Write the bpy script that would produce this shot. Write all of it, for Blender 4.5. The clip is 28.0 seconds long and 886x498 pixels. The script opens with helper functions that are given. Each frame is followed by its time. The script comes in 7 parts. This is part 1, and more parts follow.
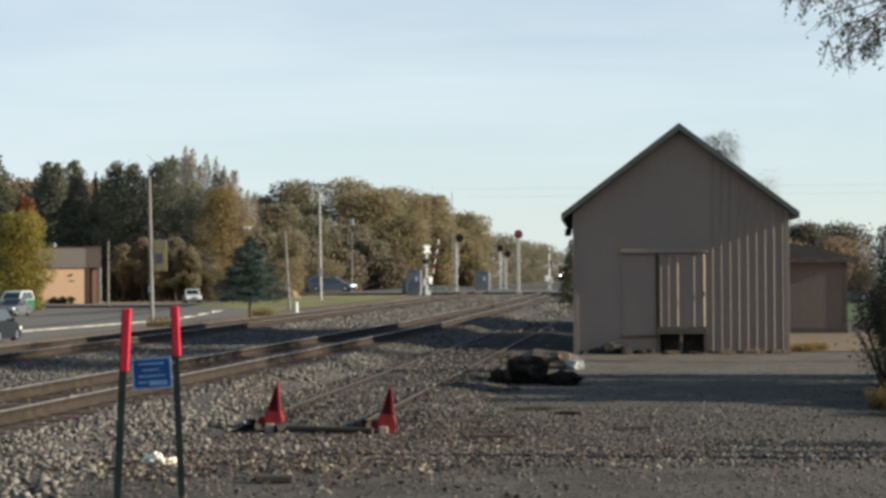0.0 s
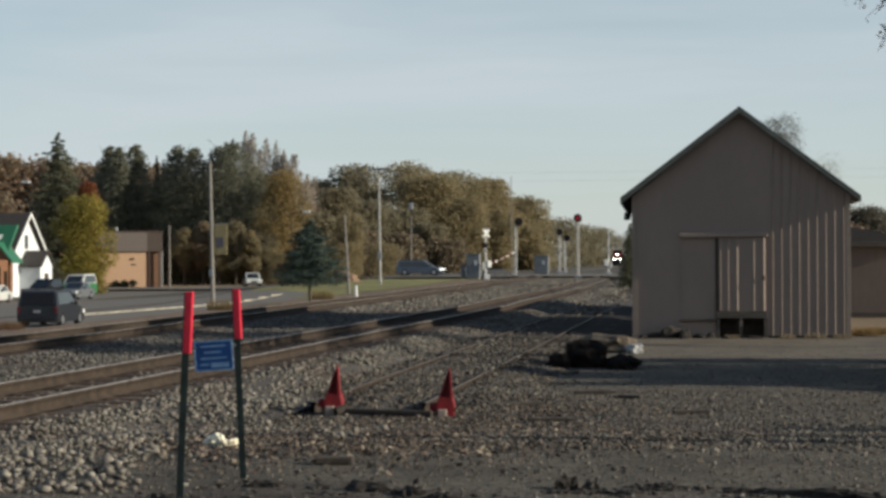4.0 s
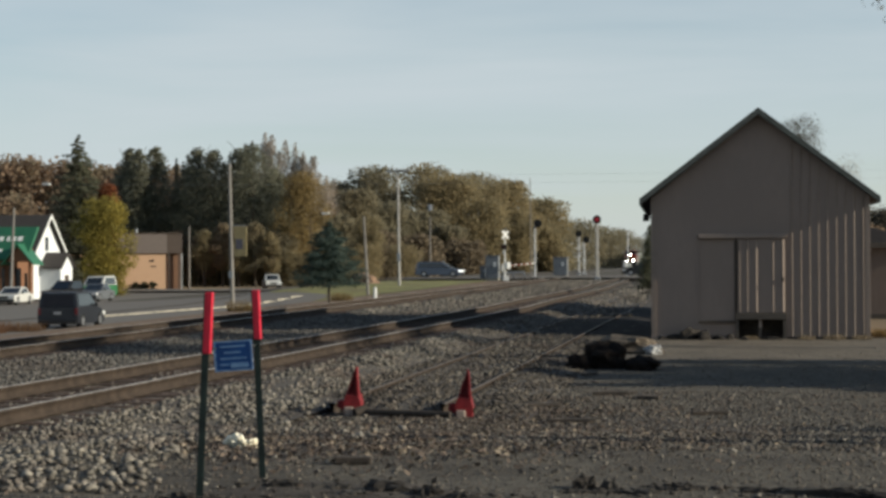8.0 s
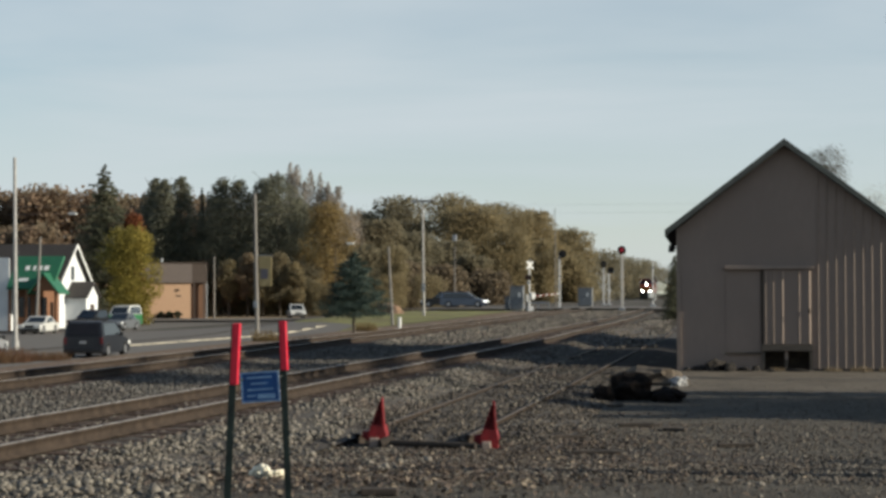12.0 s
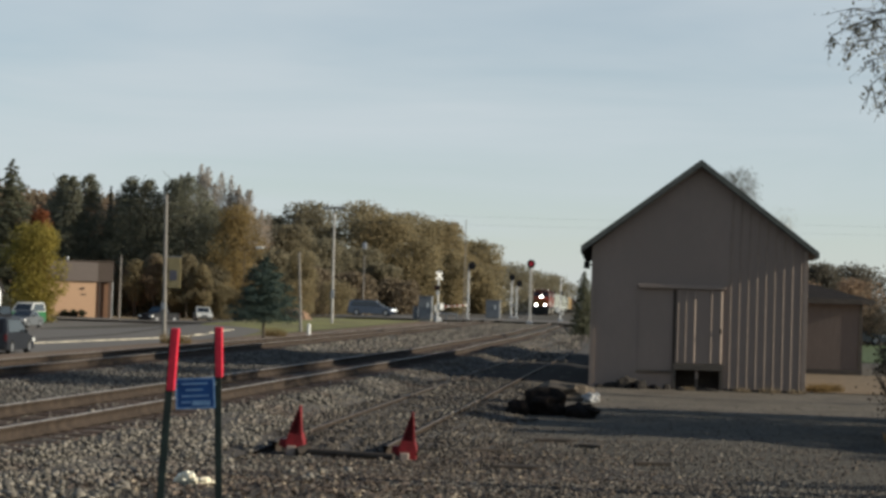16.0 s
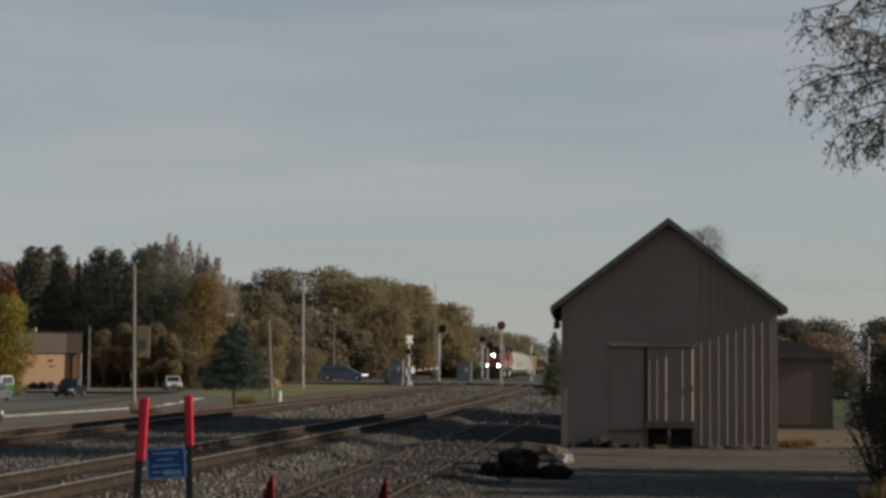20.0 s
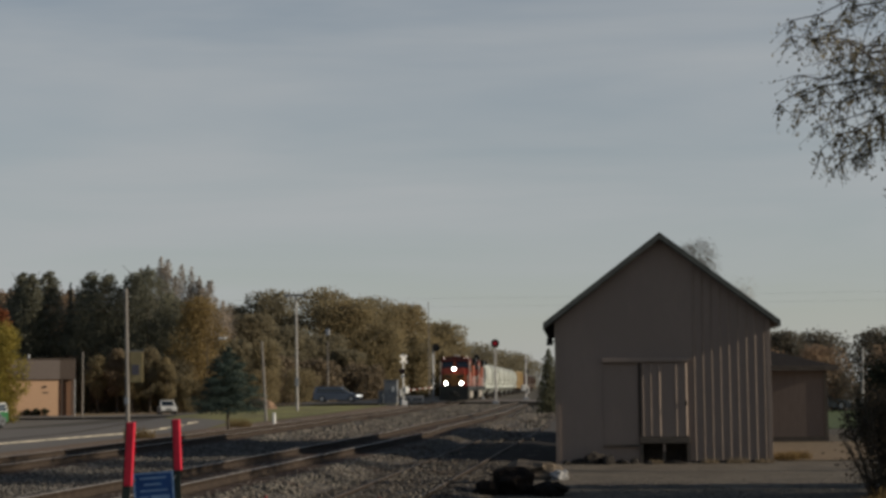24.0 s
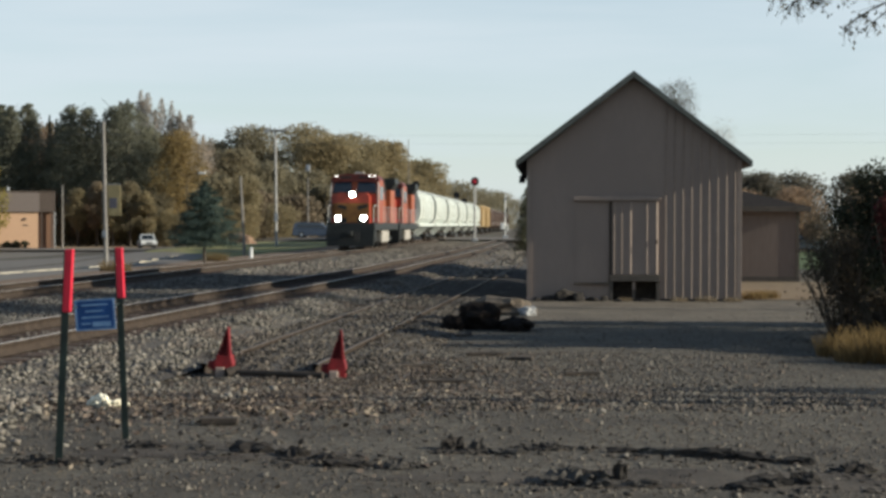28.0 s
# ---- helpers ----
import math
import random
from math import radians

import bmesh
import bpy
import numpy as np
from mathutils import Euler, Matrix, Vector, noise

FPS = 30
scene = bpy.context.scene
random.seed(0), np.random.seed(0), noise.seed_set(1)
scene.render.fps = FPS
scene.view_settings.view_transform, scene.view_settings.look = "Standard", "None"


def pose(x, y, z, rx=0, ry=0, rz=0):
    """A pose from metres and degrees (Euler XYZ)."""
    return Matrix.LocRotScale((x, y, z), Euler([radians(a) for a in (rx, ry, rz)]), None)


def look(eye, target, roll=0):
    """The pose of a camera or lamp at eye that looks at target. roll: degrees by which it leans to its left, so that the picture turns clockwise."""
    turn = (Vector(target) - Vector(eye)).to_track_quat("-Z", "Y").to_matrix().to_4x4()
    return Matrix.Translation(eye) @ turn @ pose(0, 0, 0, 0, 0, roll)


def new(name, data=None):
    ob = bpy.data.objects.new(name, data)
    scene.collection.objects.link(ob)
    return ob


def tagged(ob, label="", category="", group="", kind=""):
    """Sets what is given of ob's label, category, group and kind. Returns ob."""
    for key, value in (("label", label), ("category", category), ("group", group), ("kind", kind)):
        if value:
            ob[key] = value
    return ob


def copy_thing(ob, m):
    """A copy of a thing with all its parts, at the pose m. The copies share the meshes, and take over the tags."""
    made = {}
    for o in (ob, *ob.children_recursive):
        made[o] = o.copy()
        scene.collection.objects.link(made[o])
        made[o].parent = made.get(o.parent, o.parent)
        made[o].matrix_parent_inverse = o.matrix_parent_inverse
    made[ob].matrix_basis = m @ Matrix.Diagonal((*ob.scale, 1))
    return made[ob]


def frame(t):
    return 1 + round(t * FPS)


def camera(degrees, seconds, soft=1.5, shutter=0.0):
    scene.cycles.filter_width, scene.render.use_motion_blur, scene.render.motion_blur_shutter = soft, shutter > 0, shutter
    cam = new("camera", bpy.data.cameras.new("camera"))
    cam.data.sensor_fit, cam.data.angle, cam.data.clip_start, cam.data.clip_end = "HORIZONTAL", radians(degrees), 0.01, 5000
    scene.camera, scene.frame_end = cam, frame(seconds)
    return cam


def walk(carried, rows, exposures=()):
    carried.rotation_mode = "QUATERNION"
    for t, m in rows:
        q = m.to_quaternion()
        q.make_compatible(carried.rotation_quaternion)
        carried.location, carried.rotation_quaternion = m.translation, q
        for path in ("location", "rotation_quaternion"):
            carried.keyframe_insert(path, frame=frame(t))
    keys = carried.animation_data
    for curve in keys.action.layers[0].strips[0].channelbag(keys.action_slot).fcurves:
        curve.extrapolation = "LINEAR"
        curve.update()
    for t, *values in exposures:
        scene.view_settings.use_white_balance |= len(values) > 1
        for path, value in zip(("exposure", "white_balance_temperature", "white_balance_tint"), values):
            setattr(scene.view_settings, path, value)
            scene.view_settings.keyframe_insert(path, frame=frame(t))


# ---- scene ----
cam = camera(30.0, 28.0, soft=3.2)
PATH = [
    (0, (0.136, 0.909, 2.04), (-0.053, 2.9, 2.074), -0.3),
    (0.5, (0.144, 0.889, 2.044), (-0.053, 2.879, 2.082), -0.4),
    (1, (0.143, 0.888, 2.039), (-0.068, 2.876, 2.077), -0.4),
    (1.5, (0.147, 0.869, 2.04), (-0.082, 2.856, 2.085), -0.4),
    (2, (0.156, 0.847, 2.04), (-0.077, 2.832, 2.103), -0.8),
    (2.5, (0.172, 0.84, 2.055), (-0.049, 2.826, 2.132), -1.0),
    (3, (0.148, 0.846, 2.035), (-0.09, 2.831, 2.071), -0.8),
    (3.5, (0.153, 0.835, 2.039), (-0.099, 2.819, 2.054), -0.5),
    (5.5, (0.141, 0.809, 2.04), (-0.132, 2.79, 2.056), 0.1),
    (6, (0.152, 0.793, 2.035), (-0.122, 2.774, 2.048), 0.2),
    (6.5, (0.152, 0.799, 2.036), (-0.116, 2.781, 2.056), 0.1),
    (7, (0.157, 0.808, 2.034), (-0.104, 2.791, 2.059), 0.0),
    (7.5, (0.154, 0.8, 2.036), (-0.127, 2.78, 2.064), -0.2),
    (8, (0.166, 0.772, 2.033), (-0.117, 2.751, 2.05), -0.3),
    (8.5, (0.16, 0.787, 2.035), (-0.123, 2.767, 2.059), -0.3),
    (9, (0.165, 0.757, 2.036), (-0.139, 2.733, 2.07), -0.2),
    (9.5, (0.161, 0.779, 2.038), (-0.141, 2.755, 2.092), -0.3),
    (10, (0.169, 0.755, 2.041), (-0.137, 2.73, 2.099), -0.2),
    (10.5, (0.166, 0.764, 2.038), (-0.135, 2.74, 2.1), -0.3),
    (11, (0.162, 0.763, 2.037), (-0.142, 2.739, 2.088), -0.2),
    (11.5, (0.153, 0.786, 2.035), (-0.154, 2.761, 2.091), -0.3),
    (13.5, (0.1, 0.719, 2.081), (-0.225, 2.692, 2.12), 1.1),
    (14, (0.026, 0.89, 2.073), (-0.154, 2.881, 2.134), 0.9),
    (14.5, (-0.029, 0.865, 2.056), (-0.148, 2.861, 2.049), 3.1),
    (15, (-0.046, 0.801, 2.058), (-0.24, 2.791, 2.079), 2.8),
    (15.5, (-0.081, 0.872, 2.057), (-0.24, 2.866, 2.073), 2.3),
    (16, (-0.084, 0.832, 2.06), (-0.286, 2.821, 2.126), 1.8),
    (16.5, (-0.071, 0.798, 2.061), (-0.277, 2.786, 2.144), 1.4),
    (17, (-0.06, 0.78, 2.059), (-0.267, 2.766, 2.179), 1.1),
    (17.5, (-0.063, 0.804, 2.062), (-0.246, 2.791, 2.2), 0.7),
    (18, (-0.06, 0.793, 2.057), (-0.234, 2.778, 2.228), 0.8),
    (18.5, (-0.067, 0.812, 2.058), (-0.247, 2.797, 2.227), 0.8),
    (19, (-0.066, 0.811, 2.059), (-0.248, 2.796, 2.215), 0.8),
    (19.5, (-0.067, 0.805, 2.054), (-0.246, 2.791, 2.207), 0.3),
    (20, (-0.078, 0.822, 2.057), (-0.244, 2.81, 2.2), 0.5),
    (20.5, (-0.093, 0.836, 2.058), (-0.262, 2.825, 2.177), 0.8),
    (21, (-0.102, 0.854, 2.057), (-0.285, 2.842, 2.185), 0.9),
    (21.5, (-0.095, 0.864, 2.06), (-0.246, 2.854, 2.19), 1.0),
    (22, (-0.088, 0.882, 2.056), (-0.202, 2.874, 2.192), 0.3),
    (22.5, (-0.073, 0.858, 2.057), (-0.211, 2.846, 2.218), 0.1),
    (24.5, (-0.022, 0.91, 2.049), (-0.199, 2.895, 2.216), -1.2),
    (25, (0.006, 0.871, 2.045), (-0.218, 2.853, 2.191), -1.8),
    (25.5, (0.006, 0.895, 2.046), (-0.218, 2.88, 2.152), -1.7),
    (26, (0.008, 0.891, 2.047), (-0.218, 2.876, 2.143), -1.2),
    (26.5, (0.022, 0.885, 2.051), (-0.213, 2.868, 2.156), -1.4),
    (27, (0.036, 0.879, 2.045), (-0.198, 2.865, 2.062), -1.8),
    (27.5, (0.099, 0.909, 2.041), (-0.077, 2.9, 1.964), -0.7),
    (28, (0.209, 0.913, 2.015), (0.072, 2.908, 1.985), 0.1),
]

walk(cam, [(t, look(eye, target, roll)) for t, eye, target, roll in PATH],
     exposures=[(0, 0.72, 6170, 5), (1.5, 0.52, 6170, 5), (3, 0.32, 6300, 6), (8, 0.32, 6300, 5), (11, 0.32, 6330, 6), (13.5, 0.47, 6250, 5), (15, 0.38, 6250, 5), (17, 0.22, 6450, 8), (18.5, -0.14, 6620, 9),
                (20, -0.28, 6620, 10), (22, -0.30, 6700, 10), (25, -0.30, 6650, 10), (26.5, -0.40, 6550, 9), (27, -0.37, 6450, 8), (27.5, 0.04, 6300, 6), (28, 0.59, 6150, 5)])

# ---- sky and sun ----
SUN_EL, SUN_AZ = 19.0, 2.8   # height, and turn from the +x axis towards the viewer
world = bpy.data.worlds.new("sky")
scene.world = world
world.use_nodes = True
wn, wl = world.node_tree.nodes, world.node_tree.links
wn.clear()
sky = wn.new("ShaderNodeTexSky")
sky.sky_type, sky.sun_disc = "NISHITA", False
sky.sun_elevation, sky.sun_rotation = radians(SUN_EL), radians(90 + SUN_AZ)
sky.air_density, sky.dust_density, sky.ozone_density = 1.0, 0.3, 1.5
tc = wn.new("ShaderNodeTexCoord")
mp = wn.new("ShaderNodeMapping")
mp.inputs["Scale"].default_value = (1.0, 1.0, 7.0)
mp.inputs["Rotation"].default_value = (0.0, 0.10, 0.0)
cl = wn.new("ShaderNodeTexNoise")
cl.inputs["Scale"].default_value, cl.inputs["Detail"].default_value, cl.inputs["Roughness"].default_value = 2.1, 5.0, 0.52
cl.inputs["Distortion"].default_value = 0.35
cr = wn.new("ShaderNodeValToRGB")
cr.color_ramp.elements[0].position, cr.color_ramp.elements[0].color = 0.34, (0.38, 0.38, 0.38, 1)
cr.color_ramp.elements[1].position, cr.color_ramp.elements[1].color = 0.66, (0.90, 0.90, 0.90, 1)
mx = wn.new("ShaderNodeMixRGB")
mx.inputs[2].default_value = (5.55, 5.9, 6.2, 1)
bg, wo = wn.new("ShaderNodeBackground"), wn.new("ShaderNodeOutputWorld")
bg.inputs["Strength"].default_value = 0.087
wl.new(tc.outputs["Generated"], mp.inputs["Vector"])
wl.new(mp.outputs["Vector"], cl.inputs["Vector"])
wl.new(cl.outputs["Fac"], cr.inputs["Fac"])
sep, thin, cover = wn.new("ShaderNodeSeparateXYZ"), wn.new("ShaderNodeMapRange"), wn.new("ShaderNodeMath")
thin.inputs["From Min"].default_value, thin.inputs["From Max"].default_value = 0.30, 0.60   # clearer sky overhead
thin.inputs["To Min"].default_value, thin.inputs["To Max"].default_value = 1.0, 0.0
cover.operation = "MULTIPLY"
wl.new(tc.outputs["Generated"], sep.inputs["Vector"])
wl.new(sep.outputs["Z"], thin.inputs["Value"])
wl.new(cr.outputs["Color"], cover.inputs[0])
wl.new(thin.outputs["Result"], cover.inputs[1])
low, veil = wn.new("ShaderNodeMapRange"), wn.new("ShaderNodeMath")
low.inputs["From Min"].default_value, low.inputs["From Max"].default_value = 0.0, 0.13   # pale haze along the horizon
low.inputs["To Min"].default_value, low.inputs["To Max"].default_value = 0.85, 0.0
veil.operation = "MAXIMUM"
wl.new(sep.outputs["Z"], low.inputs["Value"])
wl.new(cover.outputs["Value"], veil.inputs[0])
wl.new(low.outputs["Result"], veil.inputs[1])
wl.new(veil.outputs["Value"], mx.inputs[0])
wl.new(sky.outputs["Color"], mx.inputs[1])
wl.new(mx.outputs["Color"], bg.inputs["Color"])
wl.new(bg.outputs["Background"], wo.inputs["Surface"])
sun = new("sun", bpy.data.lights.new("sun", "SUN"))
sun.data.energy, sun.data.angle, sun.data.color = 5.0, radians(0.6), (1.0, 0.88, 0.72)
_e, _a = radians(SUN_EL), radians(SUN_AZ)
sun.matrix_world = look((0, 0, 30), (-math.cos(_e) * math.cos(_a), math.cos(_e) * math.sin(_a), 30 - math.sin(_e)))


# ---- materials ----
def mat(name, c1, c2=None, scale=4.0, rough=0.85, metal=0.0, bump=0.0, bscale=60.0, island=0.0, objr=0.0,
        stretch=(1, 1, 1), c3=None, scale3=0.6, spec=0.3, world_pos=False, emit=0.0, mid=(0.35, 0.65)):
    """Two-scale procedural surface: fine mix of c1 and c2, broad patches of c3, relief, and a spread of value between pieces."""
    m = bpy.data.materials.new(name)
    m.use_nodes = True
    n, l = m.node_tree.nodes, m.node_tree.links
    b = n["Principled BSDF"]
    b.inputs["Roughness"].default_value, b.inputs["Metallic"].default_value = rough, metal
    b.inputs["Specular IOR Level"].default_value = spec
    if world_pos:
        src = n.new("ShaderNodeNewGeometry").outputs["Position"]
    else:
        src = n.new("ShaderNodeTexCoord").outputs["Object"]
    mpn = n.new("ShaderNodeMapping")
    mpn.inputs["Scale"].default_value = stretch
    l.new(src, mpn.inputs["Vector"])

    def tex(s, d=6.0, r=0.6):
        t = n.new("ShaderNodeTexNoise")
        t.inputs["Scale"].default_value, t.inputs["Detail"].default_value, t.inputs["Roughness"].default_value = s, d, r
        l.new(mpn.outputs["Vector"], t.inputs["Vector"])
        return t.outputs["Fac"]

    def ramp(fac, a, z):
        r = n.new("ShaderNodeMapRange")
        r.inputs["From Min"].default_value, r.inputs["From Max"].default_value = a, z
        l.new(fac, r.inputs["Value"])
        return r.outputs["Result"]

    def mix(fac, a, z):
        x = n.new("ShaderNodeMixRGB")
        if isinstance(fac, float):
            x.inputs[0].default_value = fac
        else:
            l.new(fac, x.inputs[0])
        for k, v in ((1, a), (2, z)):
            if isinstance(v, tuple):
                x.inputs[k].default_value = (*v[:3], 1)
            else:
                l.new(v, x.inputs[k])
        return x.outputs["Color"]

    col = mix(ramp(tex(scale), *mid), c1, c2 or tuple(v * 0.75 for v in c1))
    if c3:
        col = mix(ramp(tex(scale3, 3.0), 0.45, 0.62), col, c3)
    if island or objr:
        if island:
            rnd = n.new("ShaderNodeNewGeometry").outputs["Random Per Island"]
        else:
            rnd = n.new("ShaderNodeObjectInfo").outputs["Random"]
        hs = n.new("ShaderNodeHueSaturation")
        mr = n.new("ShaderNodeMapRange")
        k = island or objr
        mr.inputs["To Min"].default_value, mr.inputs["To Max"].default_value = 1 - k, 1 + k
        l.new(rnd, mr.inputs["Value"])
        l.new(mr.outputs["Result"], hs.inputs["Value"])
        l.new(col, hs.inputs["Color"])
        col = hs.outputs["Color"]
    l.new(col, b.inputs["Base Color"])
    if emit:
        l.new(col, b.inputs["Emission Color"])
        b.inputs["Emission Strength"].default_value = emit
    if bump:
        bp = n.new("ShaderNodeBump")
        bp.inputs["Strength"].default_value, bp.inputs["Distance"].default_value = bump, 0.02
        l.new(tex(bscale, 4.0), bp.inputs["Height"])
        l.new(bp.outputs["Normal"], b.inputs["Normal"])
    return m


M_GROUND = mat("gravel_ground", (0.128, 0.112, 0.087), (0.052, 0.044, 0.034), 16, 0.95, bump=0.9, bscale=42, c3=(0.060, 0.051, 0.040), scale3=1.3, world_pos=True, stretch=(0.7, 1, 1))
M_SOIL = mat("dark_leafy_soil", (0.060, 0.047, 0.036), (0.026, 0.021, 0.017), 11, 0.97, bump=0.9, bscale=34, c3=(0.085, 0.071, 0.056), scale3=1.1, world_pos=True)
M_BED = mat("ballast_bed", (0.098, 0.088, 0.075), (0.042, 0.037, 0.032), 12, 0.95, bump=0.8, bscale=18, c3=(0.075, 0.064, 0.055), scale3=0.4, world_pos=True)
M_STONE = mat("ballast_stone", (0.195, 0.178, 0.148), (0.105, 0.094, 0.078), 6, 0.9, island=0.5, c3=(0.10, 0.082, 0.068), scale3=0.7, world_pos=True)
M_DARKSTONE = mat("darker_ballast_stone", (0.150, 0.139, 0.122), (0.080, 0.074, 0.066), 6, 0.9, island=0.5, c3=(0.085, 0.074, 0.064), scale3=0.6, world_pos=True)
M_PEBBLE = mat("pebble", (0.145, 0.132, 0.112), (0.075, 0.064, 0.052), 6, 0.9, island=0.45, world_pos=True)
M_CLOD = mat("dark_clod", (0.036, 0.030, 0.025), (0.018, 0.016, 0.014), 14, 0.95, bump=0.4, bscale=50)
M_DIRT = mat("brown_dirt", (0.19, 0.125, 0.08), (0.115, 0.077, 0.052), 3, 0.95, bump=0.4, bscale=20, c3=(0.17, 0.12, 0.075), scale3=0.25, world_pos=True)
M_GRASS = mat("mown_grass", (0.25, 0.225, 0.080), (0.155, 0.165, 0.052), 3, 0.95, bump=0.4, bscale=40, c3=(0.13, 0.11, 0.05), scale3=0.2, world_pos=True)
M_ASPHALT = mat("asphalt", (0.160, 0.143, 0.122), (0.125, 0.112, 0.097), 8, 0.85, bump=0.2, bscale=60, c3=(0.14, 0.125, 0.107), scale3=0.15, world_pos=True)
M_KERB = mat("pale_kerb", (0.42, 0.38, 0.30), (0.24, 0.22, 0.18), 1.2, 0.9, bump=0.2, bscale=30, world_pos=True)
M_RAIL = mat("rusty_rail", (0.054, 0.040, 0.030), (0.028, 0.021, 0.016), 5, 0.85, metal=0.0, spec=0.15, bump=0.1, bscale=90, world_pos=True)
M_RAILTOP = mat("worn_railhead", (0.64, 0.60, 0.54), (0.44, 0.40, 0.35), 5, 0.5, metal=0.6, world_pos=True)
M_RAILOLD = mat("dull_railhead", (0.19, 0.155, 0.125), (0.11, 0.088, 0.07), 5, 0.55, metal=0.5, world_pos=True)
M_TIE = mat("weathered_tie", (0.100, 0.068, 0.052), (0.050, 0.036, 0.029), 14, 0.95, bump=0.5, bscale=40, stretch=(1, 6, 6), objr=0.35)
M_WALL = mat("taupe_painted_boards", (0.262, 0.207, 0.174), (0.248, 0.196, 0.165), 4, 0.85, bump=0.06, bscale=30, c3=(0.240, 0.190, 0.160), scale3=0.6, stretch=(2, 2, 0.8), world_pos=True)
M_TRIM = mat("taupe_batten_paint", (0.265, 0.21, 0.175), (0.235, 0.187, 0.155), 6, 0.8, bump=0.1, bscale=30, objr=0.12)
M_ROOFEDGE = mat("grey_green_fascia", (0.12, 0.125, 0.11), (0.085, 0.09, 0.08), 5, 0.8, bump=0.1, bscale=20)
M_SHINGLE = mat("dark_shingle", (0.06, 0.052, 0.048), (0.035, 0.032, 0.03), 8, 0.9, bump=0.3, bscale=30, objr=0.2)
M_DARKWOOD = mat("dark_timber", (0.07, 0.055, 0.043), (0.04, 0.033, 0.027), 8, 0.9, bump=0.3, bscale=30)
M_BLACK = mat("flat_black", (0.02, 0.019, 0.018), (0.012, 0.012, 0.012), 8, 0.8)
M_RED = mat("red_stop_paint", (0.22, 0.014, 0.018), (0.12, 0.010, 0.012), 10, 0.6, bump=0.1, bscale=40)
M_REDTAPE = mat("red_reflective_sheet", (0.58, 0.02, 0.045), (0.42, 0.014, 0.035), 12, 0.45, bump=0.15, bscale=30)
M_POST = mat("dark_green_steel", (0.035, 0.05, 0.042), (0.022, 0.03, 0.026), 10, 0.6, metal=0.3, bump=0.1, bscale=60)
M_BLUE = mat("blue_enamel", (0.016, 0.075, 0.24), (0.012, 0.055, 0.19), 6, 0.45)
M_PALEBLUE = mat("pale_blue_print", (0.20, 0.33, 0.50), (0.11, 0.21, 0.38), 20, 0.5)
M_WHITE = mat("white_paint", (0.72, 0.72, 0.69), (0.60, 0.60, 0.57), 4, 0.6, bump=0.05, bscale=20)
M_GALV = mat("galvanised_steel", (0.40, 0.41, 0.42), (0.28, 0.29, 0.30), 8, 0.5, metal=0.6)
M_POLE = mat("weathered_pole", (0.25, 0.232, 0.21), (0.165, 0.153, 0.138), 5, 0.9, bump=0.2, bscale=30, stretch=(4, 4, 0.4))
M_PALEPOLE = mat("pale_metal_pole", (0.37, 0.36, 0.34), (0.28, 0.27, 0.26), 3, 0.6, metal=0.2)


# ---- mesh helpers ----
def part(name, bm, material, parent=None, label="", smooth=False):
    me = bpy.data.meshes.new(name)
    bm.to_mesh(me)
    bm.free()
    me.materials.append(material)
    if smooth:
        for p in me.polygons:
            p.use_smooth = True
    ob = new(name, me)
    if parent is not None:
        ob.parent = parent
    if label:
        ob["label"] = label
    return ob


def thing(name, label, category, group="", m=None, kind=""):
    ob = new(name)
    ob.empty_display_size = 0.2
    if m is not None:
        ob.matrix_basis = m
    return tagged(ob, label, category, group, kind)


def box(bm, x0, x1, y0, y1, z0, z1, bevel=0.0, rot=None):
    r = bmesh.ops.create_cube(bm, size=1.0)
    vs = r["verts"]
    bmesh.ops.scale(bm, vec=(abs(x1 - x0), abs(y1 - y0), abs(z1 - z0)), verts=vs)
    c = Vector(((x0 + x1) / 2, (y0 + y1) / 2, (z0 + z1) / 2))
    if rot is not None:
        bmesh.ops.rotate(bm, cent=(0, 0, 0), matrix=rot.to_3x3(), verts=vs)
    bmesh.ops.translate(bm, vec=c, verts=vs)
    if bevel:
        es = list({e for v in vs for e in v.link_edges})
        bmesh.ops.bevel(bm, geom=es, offset=bevel, segments=2, affect="EDGES", profile=0.5)
    return bm


def B(*a, **k):
    return box(bmesh.new(), *a, **k)


def cyl(bm, p0, p1, r0, r1=None, n=10, caps=True):
    p0, p1 = Vector(p0), Vector(p1)
    r1 = r0 if r1 is None else r1
    d = p1 - p0
    ret = bmesh.ops.create_cone(bm, cap_ends=caps, segments=n, radius1=r0, radius2=max(r1, 1e-4), depth=d.length)
    m = Matrix.Translation((p0 + p1) / 2) @ d.to_track_quat("Z", "Y").to_matrix().to_4x4()
    bmesh.ops.transform(bm, matrix=m, verts=ret["verts"])
    return bm


def C(*a, **k):
    return cyl(bmesh.new(), *a, **k)


def prism(bm, pts, axis, a, z):
    """A flat outline pulled out along an axis ('x', 'y' or 'z') from a to z."""
    put = {"x": lambda u, v, w: (w, u, v), "y": lambda u, v, w: (u, w, v), "z": lambda u, v, w: (u, v, w)}[axis]
    lo = [bm.verts.new(put(u, v, a)) for u, v in pts]
    hi = [bm.verts.new(put(u, v, z)) for u, v in pts]
    k = len(pts)
    bm.faces.new(lo)
    bm.faces.new(hi[::-1])
    for i in range(k):
        bm.faces.new((lo[i], hi[i], hi[(i + 1) % k], lo[(i + 1) % k]))
    bmesh.ops.recalc_face_normals(bm, faces=bm.faces[:])
    return bm


def P(*a):
    return prism(bmesh.new(), *a)


